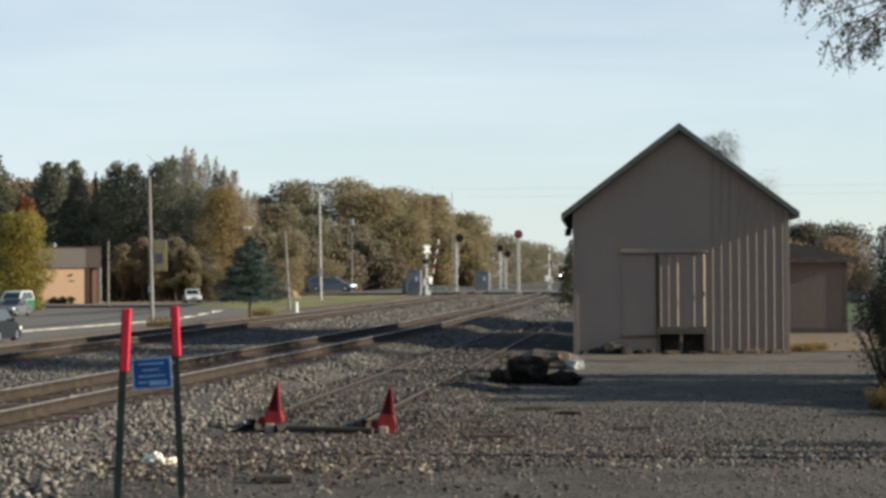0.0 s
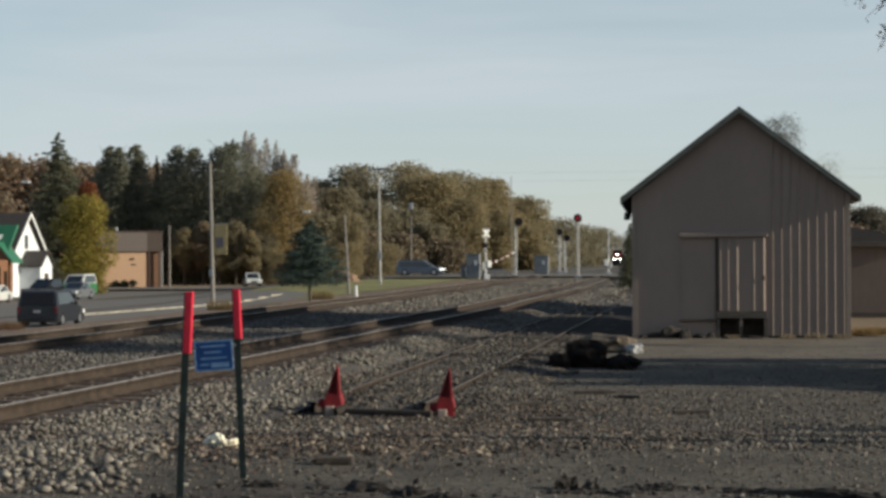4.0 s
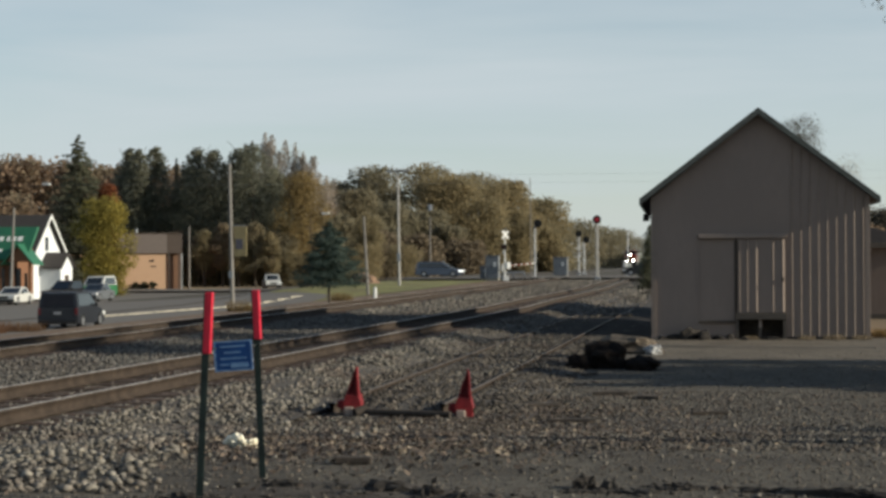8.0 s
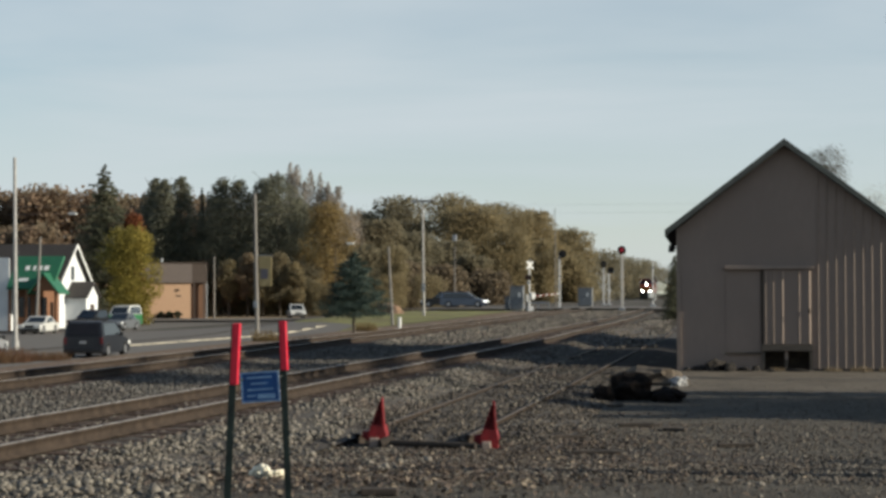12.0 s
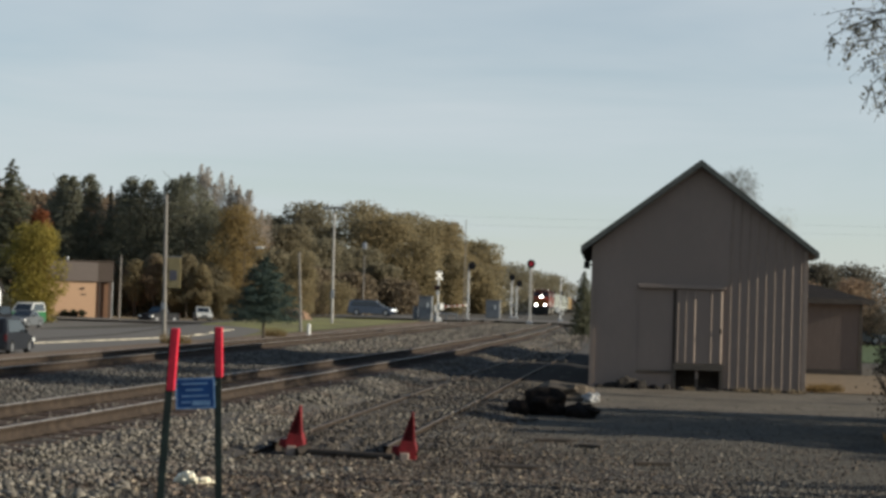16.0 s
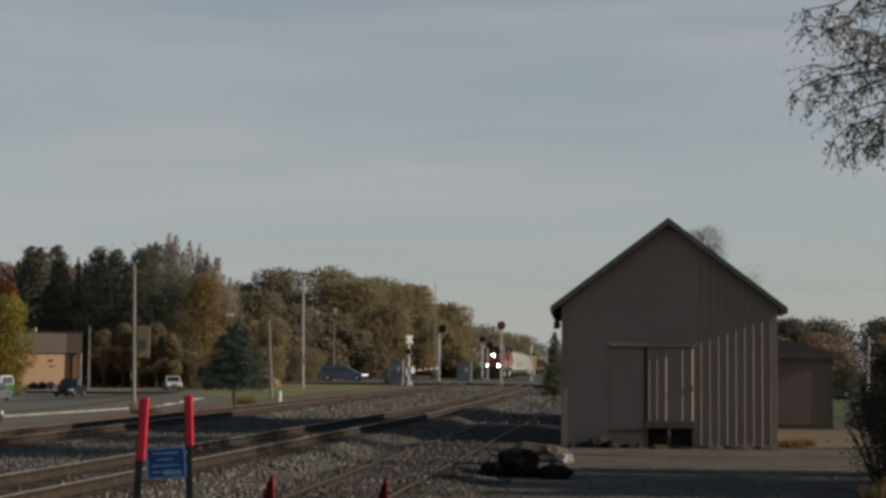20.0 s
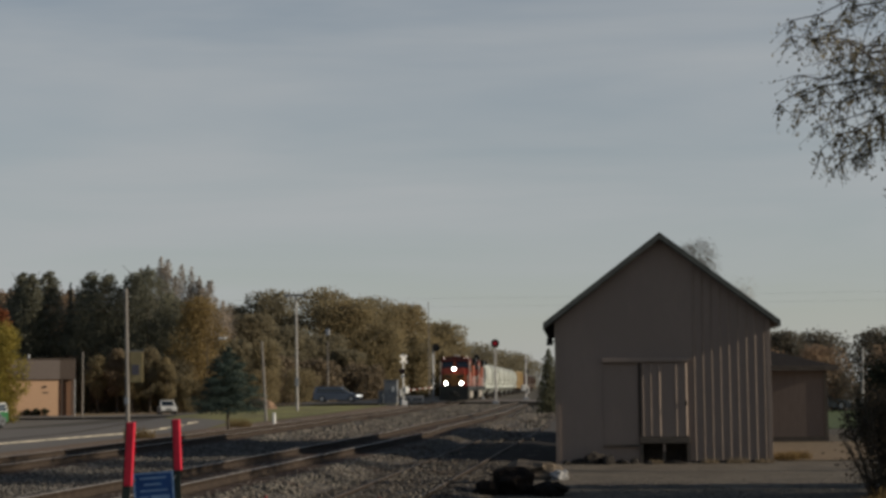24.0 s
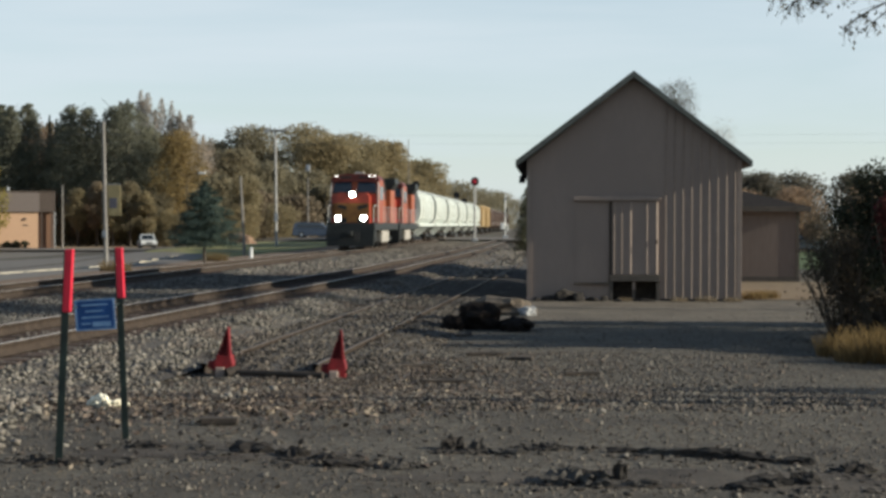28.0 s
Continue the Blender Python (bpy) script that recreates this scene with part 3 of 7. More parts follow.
# ---- red wheel stops ----
def wheel_stop(x, y, z):
    w = thing("wheel_stop", "red painted cast wheel stop clamped on the rail end", "wheel stop", "wheel stops at the siding's end", pose(x, y, z, 0, 0, 4))
    body = part("body", P([(-0.112, -0.150), (0.104, -0.150), (0.111, 0.020), (0.082, 0.130), (-0.084, 0.140), (-0.120, 0.040)], "y", -0.16, 0.20), M_RED, w)
    part("fin", P([(-0.084, 0.120), (0.082, 0.120), (0.064, 0.400), (0.057, 0.500), (0.032, 0.500), (0.010, 0.380)], "y", -0.04, 0.05), M_RED, body, "tall pointed fin")
    part("fin_rib", P([(0.060, 0.120), (0.093, 0.120), (0.064, 0.490), (0.053, 0.490)], "y", -0.16, -0.041), M_RED, body)
    part("fin_rib", P([(-0.094, 0.120), (-0.062, 0.120), (0.035, 0.450), (0.021, 0.450)], "y", -0.12, -0.041), M_RED, body)
    part("side_arm", P([(-0.22, -0.03), (-0.12, -0.08), (-0.12, 0.06), (-0.21, 0.05)], "y", -0.06, 0.08), M_RED, w)
    part("clamp", B(-0.10, 0.02, -0.24, -0.161, -0.15, -0.02, bevel=0.015), M_TRIM, w, "cream rust-streaked clamp jaw")
    for yy in (-0.08, 0.08):
        part("bolt", C((0.10, yy, -0.04), (0.13, yy, -0.04), 0.025, n=6), M_RAIL, w)


wheel_stop(-4.17, 22.55, Z_SIDE)
wheel_stop(-2.66, 22.50, Z_SIDE - 0.03)


# ---- marker posts with the blue sign ----
def marker():
    z0 = 0.625
    m = thing("marker_posts", "two dark green steel posts with red sleeves and a blue sign", "marker post")
    tops = []
    for nm, x, y, ztop, lean in (("post", -2.62, 10.35, 1.86, 0.046), ("post", -2.623, 11.45, 1.855, -0.042)):
        h = ztop - z0
        bm = bmesh.new()
        prism(bm, [(-0.022, -0.012), (-0.006, -0.012), (-0.006, 0.016), (0.006, 0.016), (0.006, -0.012), (0.022, -0.012), (0.022, -0.018), (-0.022, -0.018)], "z", -0.25, h)
        sh = Matrix.Identity(4)
        sh[0][2] = lean
        bmesh.ops.transform(bm, matrix=Matrix.Translation((x - lean * h, y, z0)) @ sh, verts=bm.verts[:])
        p = part(nm, bm, M_POST, m)
        bm = bmesh.new()
        box(bm, -0.015, 0.029, -0.0235, 0.019, h - 0.36 + (0.04 if y > 11 else 0), h + 0.006, bevel=0.004)
        bmesh.ops.transform(bm, matrix=Matrix.Translation((x - lean * h, y, z0)) @ sh, verts=bm.verts[:])
        part("red_sleeve", bm, M_REDTAPE, p, "scuffed bright red reflective sleeve")
    return m


mk = marker()


# ---- sign between the marker posts ----
def post_sign(m):
    M = pose(-2.634, 10.95, 1.453, 0, -4, 0)
    w, h = 0.125, 0.096

    def put(bm):
        bmesh.ops.transform(bm, matrix=M, verts=bm.verts[:])
        return bm
    plate = part("sign_plate", put(B(-w, w, 0.0, 0.004, -h, h, bevel=0.0015)), M_BLUE, m, "blue enamel sign with pale border and lettering")
    for x0, x1, z0, z1 in ((-w, w, h - 0.010, h), (-w, w, -h, -h + 0.010), (-w, -w + 0.010, -h + 0.010, h - 0.010), (w - 0.010, w, -h + 0.010, h - 0.010)):
        part("border", put(B(x0, x1, -0.0025, -0.0005, z0, z1)), M_PALEBLUE, plate)
    for i, (x0, x1) in enumerate(((-0.085, 0.08), (-0.06, 0.05), (-0.085, 0.085), (-0.09, -0.03))):
        part("text_bar", put(B(x0, x1, -0.0025, -0.0005, 0.060 - 0.038 * i - 0.005, 0.060 - 0.038 * i + 0.005)), M_PALEBLUE, plate)
    part("text_panel", put(B(-0.02, 0.095, -0.003, -0.0008, -0.075, -0.045)), M_PALEBLUE, plate)
    bm = bmesh.new()
    cyl(bm, (-2.75, 10.957, 1.50), (-2.625, 10.37, 1.50), 0.005, n=6)
    cyl(bm, (-2.52, 10.957, 1.50), (-2.615, 11.43, 1.50), 0.005, n=6)
    part("bracket", bm, M_POST, m)


post_sign(mk)


# ---- foliage ----
def leafmat(name, c1, c2, spread=0.3, trans=0.5, c3=None):
    m = mat(name, c1, c2, 0.5, 0.8, island=spread, spec=0.15, mid=(0.3, 0.7), c3=c3, scale3=0.11, world_pos=c3 is not None)
    b = m.node_tree.nodes["Principled BSDF"]
    n, l = m.node_tree.nodes, m.node_tree.links
    tr, mixs = n.new("ShaderNodeBsdfTranslucent"), n.new("ShaderNodeMixShader")
    src = b.inputs["Base Color"].links[0].from_socket
    l.new(src, tr.inputs["Color"])
    mixs.inputs[0].default_value = trans
    l.new(b.outputs[0], mixs.inputs[1])
    l.new(tr.outputs[0], mixs.inputs[2])
    l.new(mixs.outputs[0], n["Material Output"].inputs["Surface"])
    return m


# Far leaves and needles carry the distance haze in paler, greyer colours.
L_SPRUCE = leafmat("spruce_needles", (0.165, 0.165, 0.108), (0.115, 0.12, 0.08), 0.3, 0.6)
L_BLUE = leafmat("blue_spruce_needles", (0.085, 0.115, 0.095), (0.050, 0.072, 0.060))
L_PINE = leafmat("dark_pine_needles", (0.225, 0.222, 0.160), (0.165, 0.166, 0.12), 0.28, 0.6)
L_YELLOW = leafmat("yellow_leaves", (0.310, 0.248, 0.056), (0.195, 0.168, 0.045))
L_RED = leafmat("orange_red_leaves", (0.28, 0.10, 0.045), (0.17, 0.07, 0.035))
L_GOLD = leafmat("golden_brown_leaves", (0.315, 0.262, 0.152), (0.24, 0.204, 0.124), 0.2, 0.6, (0.29, 0.232, 0.128))
L_OLIVE = leafmat("olive_brown_leaves", (0.27, 0.240, 0.160), (0.205, 0.185, 0.126), 0.2, 0.6, (0.255, 0.215, 0.135))
L_WEED = leafmat("russet_weed_leaves", (0.21, 0.105, 0.062), (0.14, 0.075, 0.048), 0.2, 0.6, (0.17, 0.11, 0.06))
L_RUST = leafmat("rusty_leaves", (0.33, 0.232, 0.155), (0.25, 0.18, 0.124), 0.2, 0.6, (0.26, 0.21, 0.14))
L_AMBER = leafmat("amber_leaves", (0.30, 0.22, 0.095), (0.21, 0.155, 0.07))
L_GREY = leafmat("grey_twigs", (0.42, 0.37, 0.31), (0.31, 0.27, 0.225))
L_DARK = leafmat("dull_dark_leaves", (0.25, 0.20, 0.135), (0.18, 0.145, 0.10))
L_SHRUB = leafmat("shrub_leaves", (0.060, 0.062, 0.036), (0.036, 0.040, 0.025), trans=0.35)
L_BRUSH = leafmat("dark_brush_leaves", (0.075, 0.060, 0.042), (0.045, 0.038, 0.028), trans=0.3)
L_STRAW = leafmat("straw_grass", (0.22, 0.15, 0.065), (0.13, 0.095, 0.045))
L_EAST = leafmat("dull_brown_green_leaves", (0.15, 0.135, 0.105), (0.10, 0.09, 0.07))
L_ELM = leafmat("withered_leaves", (0.24, 0.205, 0.12), (0.14, 0.12, 0.072), 0.5, 0.35)
L_WINE = leafmat("dull_wine_leaves", (0.10, 0.030, 0.026), (0.06, 0.020, 0.018), trans=0.3)
M_BARK = mat("bark", (0.10, 0.08, 0.062), (0.055, 0.045, 0.036), 7, 0.95, bump=0.5, bscale=25, stretch=(3, 3, 0.6))


def leaves(pts, size, rs, aspect=0.6, droop=0.0, normals=None, loose=0.7):
    """Two-sided leaf or spray blades, one quad each, at the given places; they face about along the normals."""
    n = len(pts)
    a = rs.normal(size=(n, 3))
    a[:, 2] -= droop
    if normals is not None:
        nn = normals + rs.normal(size=(n, 3)) * loose
        nn /= np.linalg.norm(nn, axis=1, keepdims=True) + 1e-9
        a -= (a * nn).sum(1, keepdims=True) * nn
        a /= np.linalg.norm(a, axis=1, keepdims=True) + 1e-9
        b = np.cross(nn, a)
    else:
        a /= np.linalg.norm(a, axis=1, keepdims=True)
        b = np.cross(a, rs.normal(size=(n, 3)))
        b /= np.linalg.norm(b, axis=1, keepdims=True) + 1e-9
    s = (size * rs.uniform(0.55, 1.35, n))[:, None]
    v = np.stack([pts - a * s, pts + b * s * aspect, pts + a * s, pts - b * s * aspect], 1).reshape(-1, 3)
    f = np.arange(4 * n).reshape(n, 4)
    return v, f


def crown_points(n, h0, h1, w, rs, lobes=16, taper=0.5, jag=0.12, lobe=(0.15, 0.28)):
    """Places and outward directions in an uneven crown made of many clumps, with gaps."""
    P_, N_ = [], []
    H = h1 - h0
    for i in range(lobes):
        u = rs.uniform(0.0, 1.0)
        rr = w * rs.uniform(*lobe)
        ww = w * (max(0.0, math.sin(math.pi * min(1, 0.20 + u * 0.72))) ** taper)
        ang, rad = rs.uniform(0, 2 * math.pi), max(0.0, ww * 0.5 - rr * 0.8) * math.sqrt(rs.uniform(0, 1))
        c = np.array((rad * math.cos(ang), rad * math.sin(ang), min(h0 + u * H, h1 - rr * 0.8)))
        d = rs.normal(size=(n // lobes, 3))
        d /= np.linalg.norm(d, axis=1, keepdims=True)
        k = (0.55 + 0.45 * rs.uniform(0, 1, len(d)) ** 0.6) * (1 + jag * rs.normal(size=len(d)))
        P_.append(c + d * k[:, None] * np.array([rr, rr, rr * rs.uniform(0.7, 1.05)]))
        N_.append(d)
    return np.concatenate(P_), np.concatenate(N_)


def trunk_mesh(h, r, rs, limbs=7, spread=2.0, start=0.35):
    bm = bmesh.new()
    p, segs = Vector((0, 0, -0.2)), 5
    for i in range(segs):
        q = Vector((rs.uniform(-0.04, 0.04) * h * 0.3, rs.uniform(-0.04, 0.04) * h * 0.3, h * (i + 1) / segs))
        cyl(bm, p, q, r * (1 - 0.8 * i / segs), r * (1 - 0.8 * (i + 1) / segs), 8, False)
        p = q
    for i in range(limbs):
        z = h * (start + (0.92 - start) * i / max(1, limbs))
        a = rs.uniform(0, 2 * math.pi)
        b = Vector((0, 0, z))
        e = b + Vector((math.cos(a) * spread * rs.uniform(0.5, 1), math.sin(a) * spread * rs.uniform(0.5, 1), h * rs.uniform(0.08, 0.2)))
        cyl(bm, b, e, r * 0.38 * (1 - z / h * 0.6), r * 0.1, 6, False)
    return bm


def broad_tree(x, y, top, w, material, label, name="tree", n=4500, leaf=0.22, base=0.25, seed=0, lobes=22, group=""):
    rs = np.random.RandomState(seed + 11)
    z0 = float(ground_z(x, y))
    h = top - z0
    t = thing(name, label, "tree", group, pose(x, y, z0))
    part("trunk", trunk_mesh(h * 0.9, max(0.12, h * 0.016), rs, 9, w * 0.4), M_BARK, t)
    q, nq = crown_points(n, h * base, h, w, rs, lobes)
    v, f = leaves(q, leaf, rs, 0.7, 0.0, nq)
    c = mesh_np("crown", v, f, material)
    c.parent = t
    return t


def conifer(x, y, top, w, material, label, name="spruce_tree", n=5000, leaf=0.16, base=0.06, seed=0, ragged=0.25, z0=None, full=0.75, nb=300):
    rs = np.random.RandomState(seed + 77)
    z0 = float(ground_z(x, y)) if z0 is None else z0
    h = top - z0
    t = thing(name, label, "tree", "", pose(x, y, z0))
    part("trunk", trunk_mesh(h * 0.97, max(0.07, h * 0.014), rs, 0), M_BARK, t)
    pts, nrm = [], []
    per = n // nb
    for i in range(nb):
        u = 1 - (1 - (i + 0.5) / nb) ** 0.62
        z = h * (base + (1.0 - base) * u)
        rr = w * 0.5 * ((1 - u) ** full) * min(1.0, 0.12 + 6.0 * (1 - u)) ** 0.7 * rs.uniform(1 - ragged, 1 + ragged * 0.4) * (0.78 + 0.4 * abs(noise.noise(Vector((u * 9, seed, i % 3)))))
        a = i * 2.39996 + rs.uniform(-0.3, 0.3)
        s = rs.uniform(0.05, 1.0, per) ** 0.6
        q = np.stack([np.cos(a) * rr * s, np.sin(a) * rr * s, z - 0.26 * rr * s + 0.14 * rr * s * s], -1)
        wide = (0.16 * rr * (1.15 - s) + 0.04 * rr + 0.02)[:, None]
        q += rs.normal(size=q.shape) * wide * np.array([1, 1, 0.40])
        pts.append(q)
        nrm.append(np.stack([np.full(per, math.cos(a)), np.full(per, math.sin(a)), np.full(per, 0.9)], -1))
    v, f = leaves(np.concatenate(pts), leaf, rs, 0.4, 0.25, np.concatenate(nrm), 0.6)
    c = mesh_np("crown", v, f, material)
    c.parent = t
    return t


def tubes(name, segs, material, n=4):
    """Many thin straight tapered twigs, as one mesh: rows of two ends and two radii."""
    a = np.array([q[0] for q in segs], float)
    b = np.array([q[1] for q in segs], float)
    r0 = np.array([q[2] for q in segs])[:, None, None]
    r1 = np.array([q[3] for q in segs])[:, None, None]
    d = b - a
    d /= np.linalg.norm(d, axis=1, keepdims=True) + 1e-9
    u = np.cross(d, np.where(np.abs(d[:, 2:]) > 0.9, [[1.0, 0, 0]], [[0, 0, 1.0]]))
    u /= np.linalg.norm(u, axis=1, keepdims=True) + 1e-9
    w = np.cross(d, u)
    k = np.arange(n) * 2 * np.pi / n
    ring = u[:, None] * np.cos(k)[None, :, None] + w[:, None] * np.sin(k)[None, :, None]
    v = np.concatenate([a[:, None] + ring * r0, b[:, None] + ring * r1], 1).reshape(-1, 3)
    j = np.arange(n)
    f = np.stack([j, (j + 1) % n, n + (j + 1) % n, n + j], -1)
    return mesh_np(name, v, (f[None] + 2 * n * np.arange(len(segs))[:, None, None]).reshape(-1, 4), material)


# the yard's small blue spruce, and the trees of the town
conifer(-14.85, 71.0, 3.9, 3.7, L_BLUE, "small dark blue-green spruce on a bare trunk", n=22000, leaf=0.055, base=0.30, seed=1, ragged=0.7, full=0.6, nb=96)
conifer(-64.1, 172, 16.3, 10.5, L_SPRUCE, "tall spire-topped green spruce beside the white house", n=24000, leaf=0.17, base=0.05, seed=2, ragged=0.5, full=0.52)
def pine(x, y, top, w, seed, n=12500, bare=0.27, leaf=0.165):
    """An old pine: a straight trunk and many flat, dense clumps of needles round a blunt top."""
    rs = np.random.RandomState(seed + 300)
    z0 = float(ground_z(x, y))
    h = top - z0
    t = thing("pine_tree", "tall dark old pine with a blunt ragged crown", "tree", "pines behind the brick building", pose(x, y, z0))
    part("trunk", trunk_mesh(h * 0.97, 0.22, rs, 10, w * 0.35), M_BARK, t)
    pts, nrm, clumps = [], [], 96
    for i in range(clumps):
        u = 1 - (i / (clumps - 1)) ** 0.85
        z = h * (bare + (0.985 - bare) * u)
        rr = w * 0.5 * min(1.0, (1 - u + 0.004) * 1.25) ** 0.55 * rs.uniform(0.45, 1.0)
        a = i * 2.39996 + rs.uniform(-0.5, 0.5)
        c = w * 0.17 * (0.55 + 0.75 * min(1, (1 - u) * 2.5)) * rs.uniform(0.75, 1.3)
        d = rs.normal(size=(n // clumps, 3))
        d /= np.linalg.norm(d, axis=1, keepdims=True)
        k = (0.5 + 0.5 * rs.uniform(0, 1, len(d)) ** 0.5) * (1 + 0.16 * rs.normal(size=len(d)))
        pts.append(np.array((rr * math.cos(a), rr * math.sin(a), z - c * 0.35)) + d * k[:, None] * np.array([c, c, c * 0.62]))
        nrm.append(d + np.array([0, 0, 0.4]))
    v, f = leaves(np.concatenate(pts), leaf, rs, 0.45, 0.1, np.concatenate(nrm), 0.8)
    c = mesh_np("crown", v, f, L_PINE)
    c.parent = t


for i, (x, y, top, w) in enumerate(((-70.3, 207, 17.3, 4.2), (-68.4, 205, 17.0, 3.8), (-66.8, 207, 17.4, 4.6), (-61.0, 206, 17.1, 5.4), (-58.4, 205, 16.8, 5.2), (-55.7, 207, 17.1, 5.4), (-53.5, 205, 17.5, 7.6), (-51.4, 208, 14.4, 5.6), (-64.4, 215, 15.2, 5.6), (-72.6, 214, 15.6, 5.6))):
    pine(x, y, top, w * 1.3, i)
conifer(-63.7, 206, 15.9, 3.6, L_PINE, "slim dark spruce between the pines", n=9000, leaf=0.15, base=0.1, seed=20, ragged=0.5, full=0.8)
broad_tree(-56.0, 157.0, 8.6, 7.0, L_YELLOW, "broad tree with yellow-green autumn leaves", n=20000, leaf=0.11, base=0.04, seed=3, lobes=40)
broad_tree(-60.6, 171.0, 11.2, 3.4, L_RED, "tree with orange-red autumn leaves", n=7000, leaf=0.11, base=0.3, seed=4)


def poplar(x, y, top, w, seed, n=7200):
    """A nearly bare tree of upright grey plumes."""
    rs = np.random.RandomState(seed + 500)
    z0 = float(ground_z(x, y))
    h = top - z0
    t = thing("poplar_tree", "tall nearly bare poplar with upright pale grey twigs", "tree", "poplars behind the pines", pose(x, y, z0))
    part("trunk", trunk_mesh(h * 0.9, 0.18, rs, 8, w * 0.3), M_BARK, t)
    P_ = []
    for i in range(9):
        a, k = rs.uniform(0, 2 * math.pi), w * 0.42 * math.sqrt(rs.uniform(0, 1))
        hh = h * rs.uniform(0.84, 1.0) if i else h
        u = rs.uniform(0, 1, n // 9)
        wide = (0.10 + 0.75 * np.sin(np.pi * np.minimum(1, 0.12 + u * 0.88)) ** 0.8) * w * 0.19
        P_.append(np.stack([k * math.cos(a) * (0.5 + 0.5 * u) + rs.normal(size=len(u)) * wide, k * math.sin(a) * (0.5 + 0.5 * u) + rs.normal(size=len(u)) * wide, hh * (0.35 + 0.65 * u)], -1))
    q = np.concatenate(P_)
    v, f = leaves(q, 0.17, rs, 0.30, -2.0)
    c = mesh_np("crown", v, f, L_GREY)
    c.parent = t


for i, (x, y, top, w) in enumerate(((-61.4, 231, 19.6, 3.4), (-58.2, 230, 20.6, 3.8), (-55.8, 229, 20.2, 3.6), (-53.6, 230, 19.2, 3.4), (-51.6, 229, 17.2, 3.4), (-49.6, 231, 14.8, 3.4))):
    poplar(x, y, top, w, i)
broad_tree(-46.8, 203, 13.6, 8.5, L_AMBER, "tree with golden autumn leaves", n=15000, leaf=0.13, base=0.1, seed=7, lobes=36)
broad_tree(-40.0, 212, 8.5, 6.0, L_GOLD, "tree with dull golden autumn leaves", n=10000, leaf=0.13, base=0.1, seed=8, lobes=30)
for i, (x, y, top, w, mt) in enumerate(((-54.5, 200, 6.6, 4.6, L_GOLD), (-58.5, 201, 5.4, 4.4, L_RUST), (-48.6, 200, 6.0, 5.0, L_OLIVE), (-62.8, 203, 6.4, 4.6, L_RUST), (-57.4, 196.8, 6.2, 3.2, L_GOLD), (-55.2, 197.2, 7.0, 3.4, L_RUST), (-53.0, 196.6, 6.4, 3.2, L_GOLD), (-51.0, 197.0, 7.2, 3.4, L_OLIVE), (-48.8, 196.6, 6.0, 3.2, L_GOLD))):
    broad_tree(x, y, top, w, mt, "slim-trunked tree with thin brown autumn leaves", n=4500, leaf=0.11, base=0.3, seed=40 + i)
conifer(-1.9, 118, 4.7, 2.6, L_SPRUCE, "dark green evergreen beside the siding", n=9000, leaf=0.08, base=0.02, seed=12, ragged=0.4, full=0.5)
broad_tree(6.85, 95, 10.1, 4.0, L_EAST, "bare rounded tree top behind the shed", n=16000, leaf=0.036, base=0.4, seed=9, lobes=30)
broad_tree(11.7, 120, 9.8, 4.2, L_GREY, "thin bare tree behind the shed", n=4200, leaf=0.032, base=0.5, seed=10, lobes=16)


def woods(name, spots, material, label, n, leaf, seed):
    """A far stand of trees as one mass of many crowns."""
    rs = np.random.RandomState(seed)
    V, F, k = [], [], 0
    for x, y, top, w in spots:
        z0 = float(ground_z(x, y))
        p, nq = crown_points(n, (top - z0) * 0.02, top - z0, w, rs, 64, 0.35, 0.08, (0.12, 0.24))
        v, f = leaves(p + np.array([x, y, z0]), leaf, rs, 0.75, 0.0, nq, 1.5)
        V.append(v)
        F.append(f + k)
        k += len(v)
    return tagged(mesh_np(name, np.concatenate(V), np.concatenate(F), material), label, "woods", kind="stuff")


woods("woods_golden", [(-36.5, 262, 15.8, 15), (-41.5, 272, 18.4, 15), (-33.7, 276, 17.0, 15), (-28.5, 282, 16.2, 14), (-24.5, 300, 13.6, 13), (-31, 262, 12.0, 12), (-26.5, 270, 10.5, 10), (-22.8, 285, 8.5, 9)], L_GOLD,
      "far wood of round golden-brown autumn trees", 17000, 0.19, 1)
woods("woods_olive", [(-48.2, 262, 17.6, 14), (-45.9, 236, 12.6, 10), (-42, 240, 11.0, 11), (-38, 246, 10.0, 11), (-55, 262, 15.0, 13), (-33.5, 240, 7.5, 9), (-46, 222, 8.5, 9), (-61, 255, 14, 12)], L_OLIVE,
      "far wood of dull olive-brown trees", 15000, 0.20, 2)
woods("woods_rust", [(-99.6, 242, 18.4, 17), (-112, 242, 18.2, 17), (-88, 250, 17.5, 16), (-78, 255, 17.6, 16), (-126, 242, 17, 17), (-70, 262, 16.5, 15), (-95, 225, 12, 14), (-108, 225, 12, 14), (-84, 232, 12, 14), (-62, 250, 15.5, 14), (-72, 238, 14.5, 14), (-82, 244, 16.5, 14), (-55, 246, 13.5, 12), (-93, 246, 17.8, 15), (-105, 246, 18.0, 15), (-118, 246, 18.0, 16)], L_RUST,
      "far wooded slope in rusty autumn brown", 10000, 0.32, 3)
woods("woods_dark", [(-72, 216, 8.5, 12), (-64, 216, 7.5, 12), (-56, 217, 6.5, 11), (-49, 214, 7, 9), (-80, 216, 11, 12), (-41, 226, 6.5, 9), (-36, 230, 6.0, 8), (-30.5, 236, 5.4, 8)], L_DARK,
      "shady undergrowth at the foot of the far wood", 6000, 0.22, 4)
